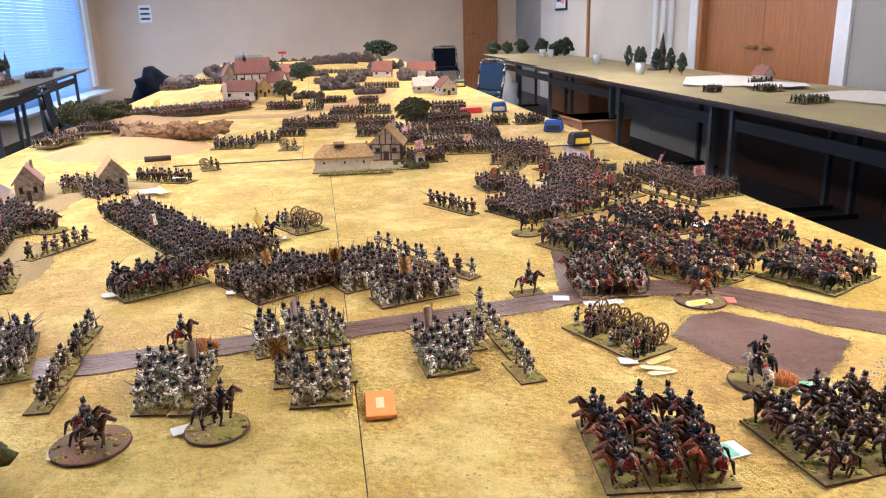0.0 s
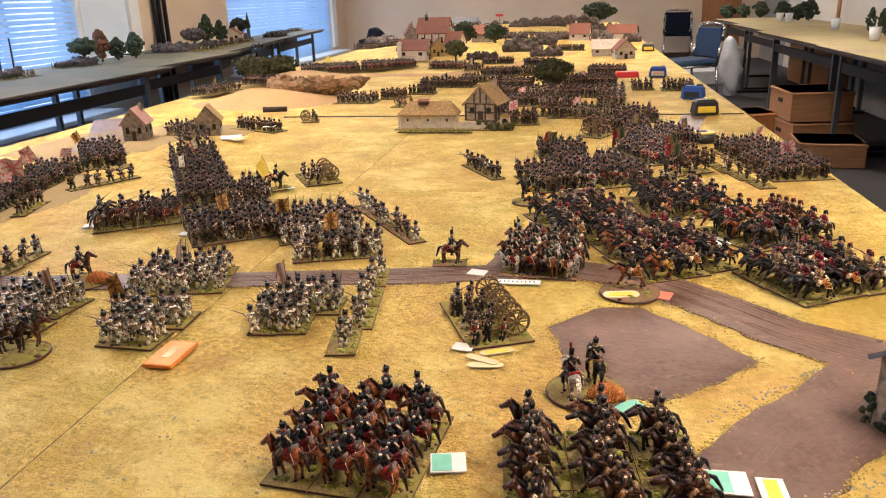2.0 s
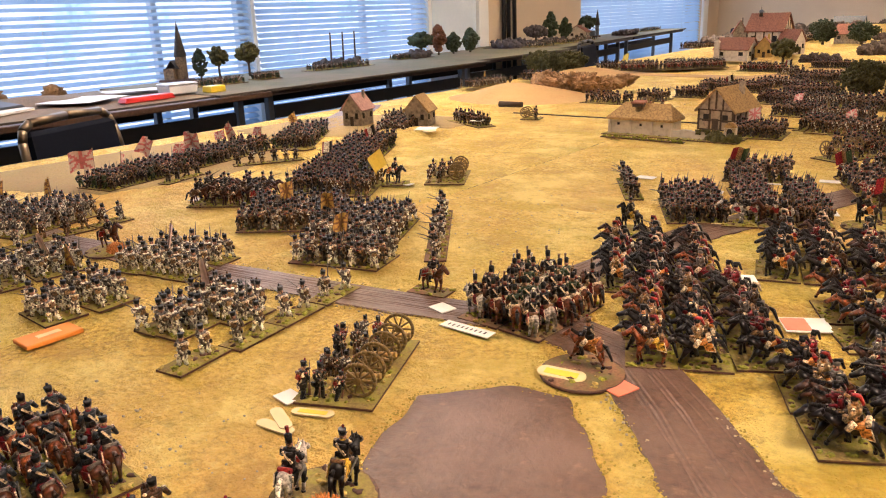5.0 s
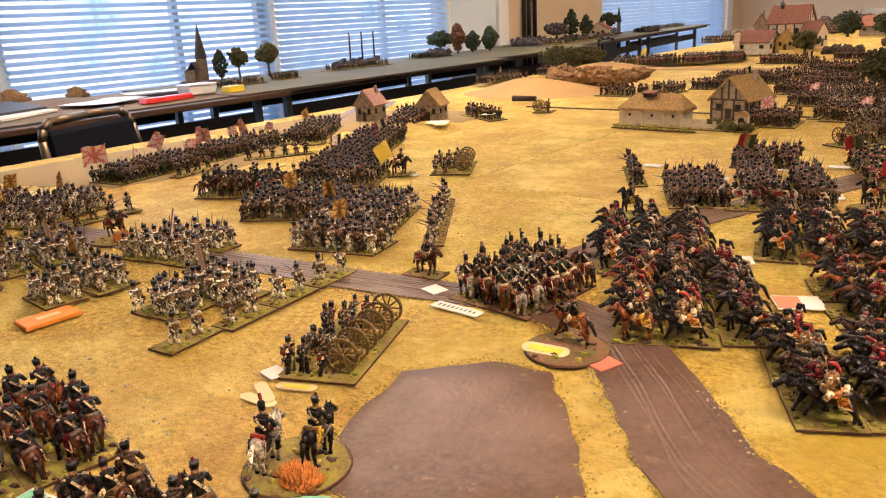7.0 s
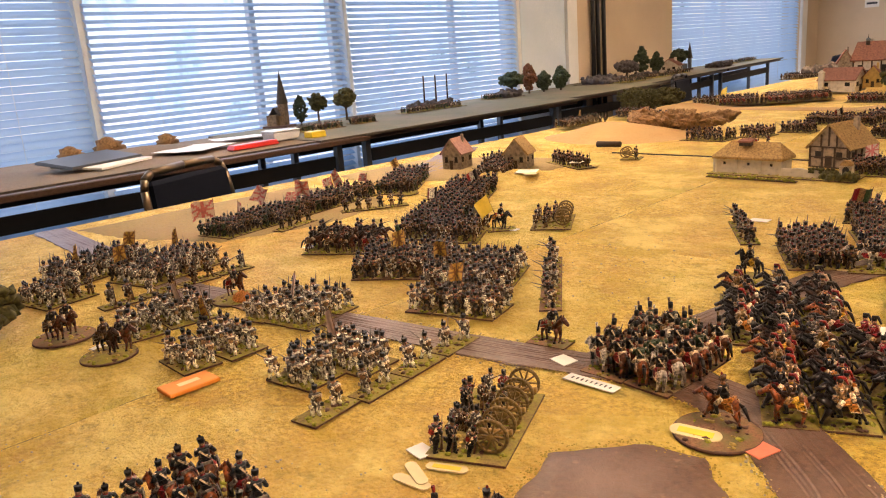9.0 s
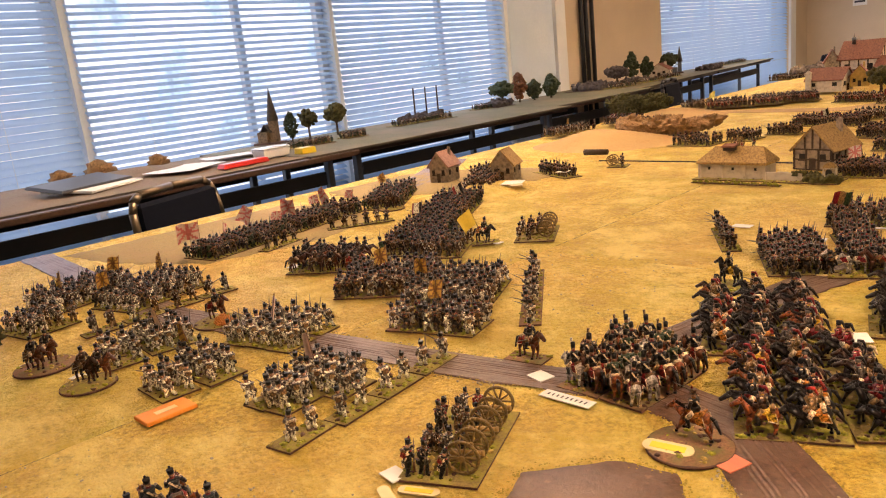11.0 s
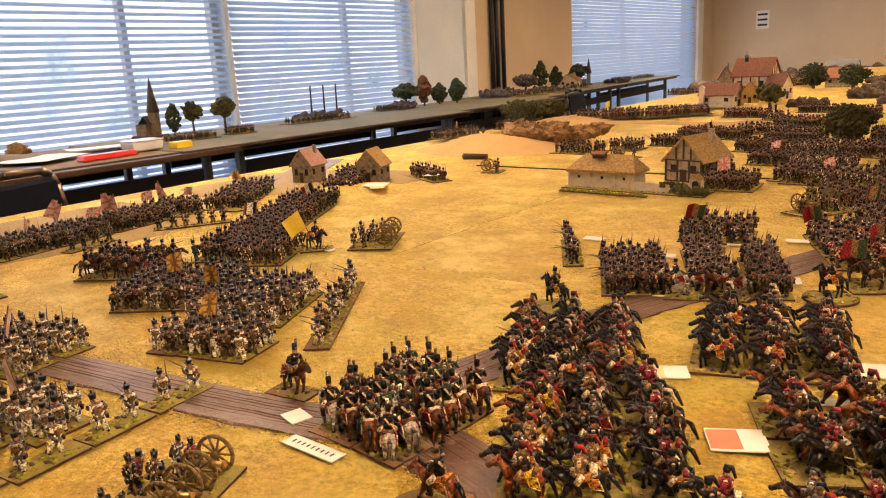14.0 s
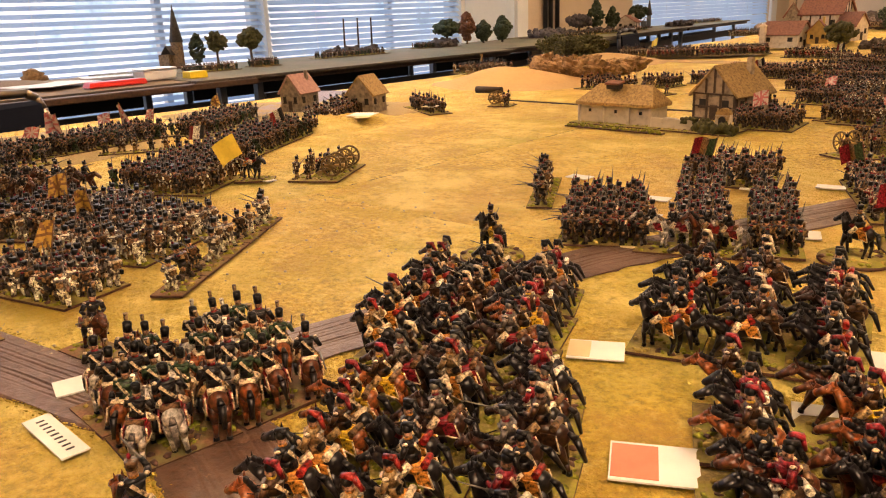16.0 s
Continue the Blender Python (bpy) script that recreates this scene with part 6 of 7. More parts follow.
# ---- model buildings ----
def prism(s, w, d, h, z, key, over=0.006, thick=0.004, turn=None):
    """A gabled roof of two thick slopes, the ridge along y."""
    a = w / 2 + over
    for sx in (-1, 1):
        n = Vector((-sx * -h, 0, w / 2)).normalized()
        vs = []
        for k in (0, 1):
            o = Vector((sx * h, 0, w / 2)).normalized() * thick * k
            e = -over * h / (w / 2)
            vs += [(0 + o.x * 0, -d / 2 - over, z + h + o.z * 1.1), (sx * a + o.x, -d / 2 - over, z + e + o.z), (sx * a + o.x, d / 2 + over, z + e + o.z), (0 + o.x * 0, d / 2 + over, z + h + o.z * 1.1)]
        s.add(vs, [(0, 1, 2, 3), (7, 6, 5, 4), (0, 4, 5, 1), (1, 5, 6, 2), (2, 6, 7, 3), (3, 7, 4, 0)], key)
    return s


def house(name, cx, cy, z, yaw, w, d, h, ridge, wall, roof, label, timber=None, chimney=True, windows=True, door=True):
    """A model house: walls with gables, thick roof, openings, timbers and chimney."""
    w, d, h, ridge = K * w, K * d, K * h, K * ridge
    t = thing(name, label, "model house", pose(K * cx, K * cy, z, 0, 0, yaw))
    s = Shape().box((0, 0, h / 2), (w, d, h), wall)
    for sy in (-1, 1):
        s.add([(-w / 2, sy * d / 2, h), (w / 2, sy * d / 2, h), (0, sy * d / 2, h + ridge)], [(0, 1, 2)], wall)
    part("wall", s, t)
    part("roof", prism(Shape(), w, d, ridge, h, roof, 0.07 * w, 0.05 * h + 0.002), t)
    if windows:
        for sy in (-1, 1):
            for u in (-0.27, 0.27):
                win = part("window", Shape().box((u * w, sy * (d / 2 + 0.0006), h * 0.62), (w * 0.15, 0.0024, h * 0.3), "dark_hole"), t)
                part("sill", Shape().box((u * w, sy * (d / 2 + 0.0012), h * 0.45), (w * 0.19, 0.003, h * 0.05), timber or "timber"), win)
        for sx in (-1, 1):
            for u in (-0.3, 0.3):
                part("window", Shape().box((sx * (w / 2 + 0.0006), u * d, h * 0.6), (0.0024, d * 0.13, h * 0.3), "dark_hole"), t)
    if door:
        part("door", Shape().box((0, -d / 2 - 0.0008, h * 0.28), (w * 0.17, 0.003, h * 0.56), "timber"), t)
    if timber:
        for sy in (-1, 1):
            b = Shape()
            for u in (-0.48, -0.16, 0.16, 0.48):
                b.box((u * w, sy * (d / 2 + 0.001), h * 0.5), (w * 0.045, 0.003, h), timber)
            for zz in (0.03, 0.5, 0.98):
                b.box((0, sy * (d / 2 + 0.0012), h * zz), (w, 0.003, h * 0.06), timber)
            for u in (-0.2, 0, 0.2):
                b.box((u * w, sy * (d / 2 + 0.001), h + ridge * (0.5 - abs(u)) * 0.95), (w * 0.04, 0.003, ridge * (1 - 2 * abs(u)) * 0.9), timber)
            part("timber_frame", b, t)
        for sx in (-1, 1):
            b = Shape()
            for u in (-0.48, -0.24, 0, 0.24, 0.48):
                b.box((sx * (w / 2 + 0.001), u * d, h * 0.5), (0.003, d * 0.035, h), timber)
            b.box((sx * (w / 2 + 0.0012), 0, h * 0.5), (0.003, d, h * 0.06), timber)
            part("timber_frame", b, t)
    if chimney:
        part("chimney", Shape().box((w * 0.18, d * 0.25, h + ridge * 0.85), (w * 0.12, w * 0.12, ridge * 0.8), wall, None, 0.92, 0.001), t)
    return t


# farm with barn, yard wall, gate and half-timbered house on one base
farm = thing("model_farm", "walled model farm with thatched barn and half-timbered house", "model farm", place(0.24, 2.075, 0.0004, -3))
part("base", base_mesh(K * 0.30, K * 0.07, "base_top"), farm)
bw, bh = K * 0.145, K * 0.034
s = Shape().box((-K * 0.068, K * 0.012, bh / 2 + 0.002), (bw, K * 0.052, bh), "plaster")
for u in (-0.5, -0.16, 0.2, 0.5):
    s.box((-K * 0.068 + u * bw, K * -0.016, bh / 2 + 0.002), (0.006, 0.006, bh), "plaster")
barn = part("barn_wall", s, farm, "cream plastered barn wall")
for u in (-0.35, 0.02, 0.36):
    part("window", Shape().box((-K * 0.068 + u * bw, K * -0.0145, bh * 0.68), (0.006, 0.003, 0.007), "dark_hole"), barn)
rx, ry, z0, z1 = bw / 2 + 0.007, K * 0.026 + 0.008, bh, bh + K * 0.034
vs = [(-rx, -ry, z0 - 0.002), (rx, -ry, z0 - 0.002), (rx, ry, z0 - 0.002), (-rx, ry, z0 - 0.002), (-rx, -ry, z0 + 0.005), (rx, -ry, z0 + 0.005), (rx, ry, z0 + 0.005), (-rx, ry, z0 + 0.005), (-rx * 0.62, 0, z1), (rx * 0.75, 0, z1)]
fs = [(3, 2, 1, 0), (0, 1, 5, 4), (1, 2, 6, 5), (2, 3, 7, 6), (3, 0, 4, 7), (4, 5, 9, 8), (5, 6, 9), (6, 7, 8, 9), (7, 4, 8)]
roof = part("barn_roof", Shape().add([(x - K * 0.068, y + K * 0.012, z) for x, y, z in vs], fs, "thatch"), farm, "straw thatched barn roof")
part("hatch", Shape().box((-K * 0.078, K * 0.0, z1 + 0.004), (0.036, 0.026, 0.004), "tile_red", rot(10, 0, 0)).box((-K * 0.078, K * 0.0, z1 - 0.003), (0.03, 0.02, 0.012), "timber"), roof)
s = Shape()
for i in range(5):
    s.box((K * (0.018 + 0.022 * i), -K * 0.014, 0.012 + 0.001 * (i % 2)), (K * 0.0222, 0.008, 0.021 + 0.002 * (i % 2)), "plaster", None, 1, 0.0012)
part("yard_wall", s, farm)
gate = part("gatehouse", Shape().box((K * 0.133, -K * 0.014, 0.020), (0.030, 0.014, 0.038), "plaster", None, 1, 0.001).tube((K * 0.133, -K * 0.014 - 0.007, 0.036), (K * 0.133, -K * 0.014 + 0.007, 0.036), 0.015, 0.015, "thatch", 16), farm)
part("gate", Shape().box((K * 0.133, -K * 0.014 - 0.0075, 0.015), (0.015, 0.002, 0.026), "dark_hole").tube((K * 0.133, -K * 0.014 - 0.0086, 0.028), (K * 0.133, -K * 0.014 - 0.0066, 0.028), 0.0075, 0.0075, "dark_hole", 12), gate)
s = Shape()
for i in range(40):
    s.ball((K * rng.uniform(0.06, 0.12), -K * 0.014 - 0.004 + rng.gauss(0, 0.002), 0.018 + rng.uniform(0, 0.009)), (0.005, 0.003, 0.004), "leaf", 6, 4, None, 0.7, i)
part("ivy", s, farm, "green ivy on the yard wall")
house("model_house", 0.305, 2.245, 0.0004, -12, 0.086, 0.104, 0.046, 0.046, "panel_plaster", "thatch", "half-timbered model house with a straw thatched roof", "timber")
house("model_cottage", -0.556, 1.935, 0.0004, 14, 0.054, 0.066, 0.044, 0.036, "stone", "tile_pink", "stone model cottage with a weathered pink roof", None)
house("model_cottage", -0.385, 1.985, 0.003, 20, 0.058, 0.065, 0.040, 0.036, "stone", "thatch", "rough stone model cottage with a thatched roof", None, False)
house("model_church", -0.275, 4.17, 0.012, 82, 0.11, 0.155, 0.055, 0.045, "plaster", "tile_red", "white plastered model church with an orange tiled roof", None, False)
tw = thing("model_tower", "slim white model church tower", "model tower", place(-0.345, 4.11, 0.008))
part("wall", Shape().box((0, 0, 0.055), (0.026, 0.026, 0.11), "plaster"), tw)
part("roof", Shape().box((0, 0, 0.116), (0.032, 0.032, 0.014), "plaster", None, 0.25), tw)
house("model_town_house", -0.225, 4.50, 0.03, 84, 0.13, 0.17, 0.110, 0.072, "plaster", "tile_red", "tall half-timbered model town house with a red roof", "timber")
cp = thing("model_cupola", "small dark cupola on the town house roof", "model cupola", place(-0.268, 4.49, 0.195))
part("drum", Shape().tube((0, 0, 0), (0, 0, 0.03), 0.012, 0.011, "timber", 8), cp)
part("cap", Shape().ball((0, 0, 0.03), (0.014, 0.014, 0.012), "slate", 8, 5).tube((0, 0, 0.04), (0, 0, 0.062), 0.0025, 0.0006, "timber", 6), cp)
for a in ((-0.355, 4.46, 20, 0.06, 0.06, 0.10, 0.055, "stone", "tile_red"), (-0.16, 4.20, 12, 0.075, 0.08, 0.045, 0.045, "gold_wall", "tile_red"), (-0.10, 4.42, 70, 0.08, 0.09, 0.06, 0.05, "plaster", "tile_red"), (-0.09, 5.75, 80, 0.13, 0.14, 0.06, 0.05, "stone", "tile_red"),
          (0.585, 5.68, 80, 0.10, 0.13, 0.05, 0.06, "plaster", "tile_red"), (0.87, 5.7, 75, 0.12, 0.19, 0.045, 0.05, "plaster", "tile_red"), (-0.55, 8.2, 90, 0.14, 0.24, 0.05, 0.05, "plaster", "slate"), (0.785, 4.12, 10, 0.09, 0.10, 0.045, 0.045, "plaster", "tile_red"), (0.70, 4.30, 90, 0.08, 0.13, 0.04, 0.04, "plaster", "plaster")):
    house("model_house", a[0], a[1], 0.03 if a[0] < 0 and a[1] < 5 else 0.002, a[2], *a[3:9], "small model house at the far end of the table", None)

sh = house("model_stone_house", 0.842, 0.705, 0.0004, -62, 0.084, 0.11, 0.052, 0.030, "stone", "slate", "roughcast stone model house with a grey slate roof", None, False, True, False)
part("chimney", Shape().box((0.0, K * 0.062, 0.075), (0.03, 0.022, 0.105), "stone", None, 0.9, 0.002).box((0, K * 0.062, 0.128), (0.022, 0.012, 0.004), "dark_hole"), sh)
for u in (-0.3, 0.22):
    part("buttress", Shape().box((u * K * 0.088, -K * 0.0575 - 0.005, 0.024), (0.016, 0.014, 0.05), "stone", None, 0.75, 0.002), sh)
s = Shape()
for i in range(150):
    s.ball((rng.uniform(-0.5, 0.5) * K * 0.088, -K * 0.0575 - 0.008 + rng.gauss(0, 0.004), abs(rng.gauss(0.008, 0.011))), (0.004, 0.004, 0.004), "leaf_dark", 5, 4, None, 0.8, i)
part("shrubs", s, sh, "dark green shrubs along the wall")


# ---- trees ----
def tree(cx, cy, z, h, r, key, shape="round", label="", trunk=0.35):
    """A model tree: forked trunk and a crown of many small clumps."""
    t = thing("model_tree", label or "model tree with clumped olive foliage", "model tree", pose(K * cx, K * cy, z, 0, 0, rng.uniform(0, 360)), "model trees")
    H, R = K * h, K * r
    s = Shape().tube((0, 0, 0), (0.05 * R, 0, H * trunk), R * 0.14, R * 0.10, "bark", 7)
    for i in range(4):
        a = i * 1.7
        s.tube((0.05 * R, 0, H * trunk * 0.85), (R * 0.5 * math.cos(a), R * 0.5 * math.sin(a), H * (trunk + 0.25)), R * 0.08, R * 0.03, "bark", 5)
    part("trunk", s, t)
    c = Shape()
    n = 150 if shape != "bush" else 900
    for i in range(n):
        u, v, k = rng.uniform(0, 2 * math.pi), rng.uniform(-1, 1), rng.random() ** 0.4
        q = math.sqrt(1 - v * v)
        zc, zr = H * (1 + trunk) / 2, H * (1 - trunk) / 2
        if shape == "cypress":
            f = max(0.15, 1 - 0.6 * max(0, v) - 0.25 * max(0, -v))
            p = (R * q * k * f * math.cos(u), R * q * k * f * math.sin(u), zc + zr * v * 0.95)
        else:
            lump = 1 + 0.25 * math.sin(3 * u + v * 4)
            p = (R * q * k * lump * math.cos(u), R * q * k * lump * math.sin(u), zc + zr * v * k)
        b = R * (rng.uniform(0.16, 0.30) if shape != "bush" else rng.uniform(0.05, 0.12))
        c.ball(p, (b, b, b * 0.85), key, 6, 4, rot(rng.uniform(0, 90), 0, rng.uniform(0, 90)), 0.9, i)
    part("crown", c, t)
    return t


def hedge(cx, cy, z, w, d, h, yaw, key="leaf_dark", label="long low dark model hedge on the boards"):
    """A strip of scrub: many small clumps on a thin earth base."""
    t = thing("model_hedge", label, "model hedge", pose(K * cx, K * cy, z, 0, 0, yaw), "model hedges")
    part("base", Shape().box((0, 0, 0.0012), (K * w, K * d, 0.0024), "base_side"), t)
    c = Shape()
    for i in range(int(40 + 420 * w)):
        x, y = rng.uniform(-0.49, 0.49), rng.uniform(-0.4, 0.4)
        b = K * h * rng.uniform(0.22, 0.42)
        c.ball((K * w * x, K * d * y, 0.002 + rng.uniform(0.15, 0.75) * K * h * (0.7 + 0.3 * math.sin(x * 19 + w * 40))), (b, b, b * 0.85), key, 6, 4, rot(rng.uniform(0, 90), 0, rng.uniform(0, 90)), 0.9, i)
    part("foliage", c, t)
    return t


for a in ((0.26, 5.30, 0.0004, 0.32, 0.10, 0.055, 10), (0.25, 6.9, 0.03, 0.50, 0.14, 0.10, 40), (-0.78, 5.5, 0.0004, 0.20, 0.50, 0.07, 6), (-0.62, 6.6, 0.02, 0.30, 0.40, 0.08, 10), (0.07, 4.24, 0.0004, 0.15, 0.07, 0.04, 4), (0.72, 5.3, 0.0004, 0.10, 0.10, 0.08, 0), (0.25, 4.75, 0.0004, 0.22, 0.09, 0.05, 8), (0.55, 8.0, 0.0004, 0.40, 0.14, 0.11, 0), (0.42, 5.85, 0.0004, 0.26, 0.10, 0.055, 6), (0.10, 6.05, 0.0004, 0.20, 0.09, 0.05, -8), (0.70, 6.7, 0.0004, 0.28, 0.12, 0.07, 4), (-0.42, 7.1, 0.03, 0.36, 0.14, 0.07, 12), (0.28, 7.7, 0.02, 0.34, 0.12, 0.07, -6), (-0.12, 7.5, 0.03, 0.28, 0.12, 0.06, 5), (-0.50, 6.1, 0.012, 0.30, 0.12, 0.06, 14), (0.40, 4.35, 0.0004, 0.16, 0.08, 0.045, -6), (0.92, 5.4, 0.0004, 0.10, 0.08, 0.05, 0)):
    hedge(*a, "leaf_far", "low grey-brown model wood on the boards")
for a in ((-2.30, 3.62, 0.004, 0.13, 0.34, 0.05, 0), (-2.28, 4.30, 0.004, 0.12, 0.20, 0.05, 0), (-2.30, 5.45, 0.004, 0.25, 0.42, 0.06, 0), (-2.28, 6.0, 0.004, 0.16, 0.3, 0.05, 0), (-2.25, 7.3, 0.004, 0.16, 0.3, 0.05, 0)):
    hedge(*a, "leaf_mauve", "low purple-brown scrub strip on the side table")
hedge(0.36, 2.05, 0.0004, 0.06, 0.03, 0.022, -3, "leaf", "low green model hedge beside the farm wall")
hedge(0.20, 2.010, 0.0004, 0.19, 0.012, 0.007, -3, "tuft_green", "low green model hedge along the farm wall")
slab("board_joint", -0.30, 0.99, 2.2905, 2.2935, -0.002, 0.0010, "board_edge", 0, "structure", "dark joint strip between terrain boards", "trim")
tree(-0.87, 3.41, 0.0, 0.100, 0.066, "leaf", "bush", "", 0.08)
tree(-0.79, 3.38, 0.0, 0.095, 0.062, "leaf", "bush", "", 0.08)
tree(-0.71, 3.39, 0.0, 0.100, 0.064, "leaf", "bush", "", 0.08)
tree(0.465, 2.93, 0.0, 0.105, 0.060, "leaf", "bush", "", 0.10)
tree(-0.205, 0.690, -0.001, 0.07, 0.034, "leaf", "round", "", 0.1)
tree(-0.19, 5.5, 0.01, 0.145, 0.068, "leaf_dark", "bush", "", 0.12)
tree(0.015, 5.5, 0.01, 0.125, 0.075, "leaf_dark", "bush", "", 0.12)
tree(0.78, 8.3, 0.01, 0.20, 0.15, "leaf_dark", "bush", "", 0.2)
tree(-0.05, 4.1, 0.0, 0.10, 0.05, "leaf")
for x, y, w in ((0.35, 6.2, 0.3), (0.62, 6.3, 0.2), (-0.40, 5.9, 0.3), (-0.55, 5.3, 0.25), (-0.7, 4.9, 0.2), (0.1, 6.3, 0.3)):
    block("foot", ["dark", "brown"], x, y, w, 0.12, -6, 180, 1, 1, 14, 5, (0,), 0, (), "base_top", 0.002, 0.03 if x < 0 else 0.006)
for x, y, h, r, key, shp in ((-2.36, 2.745, 0.145, 0.034, "leaf_dark", "cypress"), (-2.30, 2.81, 0.150, 0.045, "leaf", "round"), (-2.30, 2.99, 0.158, 0.050, "leaf", "round"), (-2.30, 4.36, 0.145, 0.07, "leaf_dark", "round"), (-2.32, 4.57, 0.185, 0.055, "leaf_rust", "cypress"),
                             (-2.28, 4.68, 0.13, 0.055, "leaf_dark", "cypress"), (-2.25, 4.83, 0.155, 0.058, "leaf_dark", "cypress"), (-2.4, 6.19, 0.23, 0.062, "leaf_dark", "cypress"), (-2.4, 6.43, 0.18, 0.055, "leaf_dark", "cypress"), (-2.42, 6.86, 0.18, 0.07, "leaf_dark", "round"), (-2.4, 5.95, 0.13, 0.08, "leaf_mauve", "round")):
    tree(x, y, 0.004, h, r, key, shp, "dark model tree on the table along the windows", 0.12 if shp == "cypress" else 0.42)
for x, y, h, r, shp in ((2.12, 8.82, 0.13, 0.075, "round"), (2.27, 8.78, 0.13, 0.060, "round"), (2.43, 8.74, 0.16, 0.066, "round"), (2.52, 8.25, 0.17, 0.060, "round"), (2.58, 7.9, 0.14, 0.070, "round"), (2.64, 7.8, 0.18, 0.065, "round"),
                        (2.45, 5.70, 0.16, 0.033, "cypress"), (2.50, 5.64, 0.15, 0.033, "cypress"), (2.44, 5.42, 0.16, 0.033, "cypress"), (2.46, 5.23, 0.15, 0.033, "cypress"), (2.46, 5.01, 0.16, 0.033, "cypress"), (2.47, 4.86, 0.13, 0.033, "cypress")):
    tree(x, y, 0.004, h, r, "leaf_dark", shp, "dark model tree on the table along the doors", 0.1)


# ---- things on the side tables ----
def model_church(x, y, z, k, wall, label):
    t = thing("model_church", label, "model church", pose(K * x, K * y, z, 0, 0, 25))
    part("base", Shape().box((0, 0, 0.006), (0.16 * k, 0.11 * k, 0.012), "base_side", None, 0.95), t)
    part("nave", prism(Shape().box((-0.02 * k, 0, 0.04 * k), (0.06 * k, 0.09 * k, 0.06 * k), wall), 0.06 * k, 0.09 * k, 0.04 * k, 0.07 * k, "church_slate", 0.003), t)
    part("tower", Shape().box((0.035 * k, 0, 0.065 * k), (0.042 * k, 0.042 * k, 0.13 * k), wall), t)
    part("spire", Shape().tube((0.035 * k, 0, 0.13 * k), (0.035 * k, 0, 0.31 * k), 0.034 * k, 0.001, "church_slate", 8), t)
    return t


model_church(-2.428, 2.657, 0.004, 1.10, "church_stone", "stone model church with a tall dark spire")
model_church(2.52, 5.32, 0.004, 1.05, "slate", "grey model church with a tall spire")
model_church(-2.43, 7.03, 0.004, 0.95, "slate", "small grey model church with a spire")
house("model_house", -2.40, 6.68, 0.004, 10, 0.16, 0.12, 0.06, 0.05, "plaster", "tile_red", "small white model house on the side table", None)
house("model_house", 2.48, 3.93, 0.004, 15, 0.065, 0.085, 0.055, 0.040, "plaster", "tile_red", "white model house with an orange roof on the side table", None)
for x, y, w, d, yw in ((-2.03, 2.60, 0.08, 0.25, -4), (-2.05, 2.88, 0.08, 0.14, -4), (-2.18, 3.50, 0.09, 0.46, -2), (-2.30, 4.20, 0.08, 0.24, 0), (-2.15, 5.5, 0.25, 0.30, 0), (-2.22, 5.95, 0.3, 0.3, 0), (-2.2, 6.4, 0.12, 0.3, 0), (-2.45, 7.9, 0.14, 0.5, 0), (-2.45, 8.4, 0.10, 0.3, 0)):
    block("foot", ["dark", "brown", "green"], x, y, w, d, yw, 0, 1, 1, 4, 10, (0,), 0, (), "base_top", 0.001, 0.005)
for x, y, w, d in ((2.15, 3.02, 0.16, 0.10), (2.28, 3.55, 0.10, 0.12), (2.03, 3.62, 0.07, 0.08), (2.45, 3.9, 0.1, 0.1)):
    block("foot", ["brown", "green"], x, y, w, d, 10, 180, 1, 1, 7, 4, (0,), 0, (), "base_top", 0.001, 0.005)
poles = thing("model_poles", "three tall thin dark poles on a model base", "model poles", place(-2.30, 3.66, 0.004, 0))
part("base", base_mesh(0.1, 0.34, "base_top"), poles)
for y in (-0.12, 0.0, 0.12):
    part("pole", Shape().tube((0, y, 0.002), (0, y + 0.004, 0.228), 0.0068, 0.0050, "timber", 6), poles)
for x, y, k in ((-2.40, 1.78, 1.0), (-2.40, 2.04, 0.75), (-2.34, 1.60, 0.8)):
    r = thing("model_boulder", "brown model boulder on the side table", "model rock", place(x, y, 0.0))
    part("stone", Shape().ball((0, 0, 0.03 * k), (0.055 * k, 0.07 * k, 0.045 * k), "rock", 12, 8, None, 0.7, 4), r)
mound("hill", -2.14, 1.75, 0.24, 0.5, 0.030, "table_mat_brown", "flat brown model hill on the side table", 0.2, 21)


def sheet(name, x, y, w, d, yaw, key, label, z=0.02, curl=0.004):
    t = thing(name, label, "paper", place(x, y, z, yaw))
    vs, fs, n = [], [], 10
    for j in range(n + 1):
        for i in range(n + 1):
            u, v = i / n - 0.5, j / n - 0.5
            vs.append((K * w * u, K * d * v, curl * (1 + math.sin(5 * u + 3 * v)) * 0.5 + 0.001))
    for j in range(n):
        fs += [(j * (n + 1) + i, j * (n + 1) + i + 1, (j + 1) * (n + 1) + i + 1, (j + 1) * (n + 1) + i) for i in range(n)]
    part("sheet", Shape().add(vs, fs, key, True), t)
    return t


sheet("paper_sheet", -1.95, 1.93, 0.22, 0.26, 30, "paper", "white sheet of paper on the side table", 0.012)
sheet("paper_sheet", -2.10, 2.22, 0.15, 0.22, -8, "paper", "white sheet of paper on the side table", 0.012)
sheet("paper_sheet", 2.38, 4.16, 0.42, 0.66, -28, "paper", "large white paper sheet on the side table", 0.006, 0.012)
sheet("paper_sheet", 2.42, 3.72, 0.30, 0.26, -25, "paper", "large white paper sheet on the side table", 0.014, 0.01)
sheet("paper_sheet", 2.52, 2.95, 0.42, 0.75, 8, "paper", "large white paper sheet on the side table", 0.006, 0.01)
fld = thing("ring_binder", "dark grey ring binder over white pages on the side table", "binder", place(-1.96, 1.53, 0.016, 20))
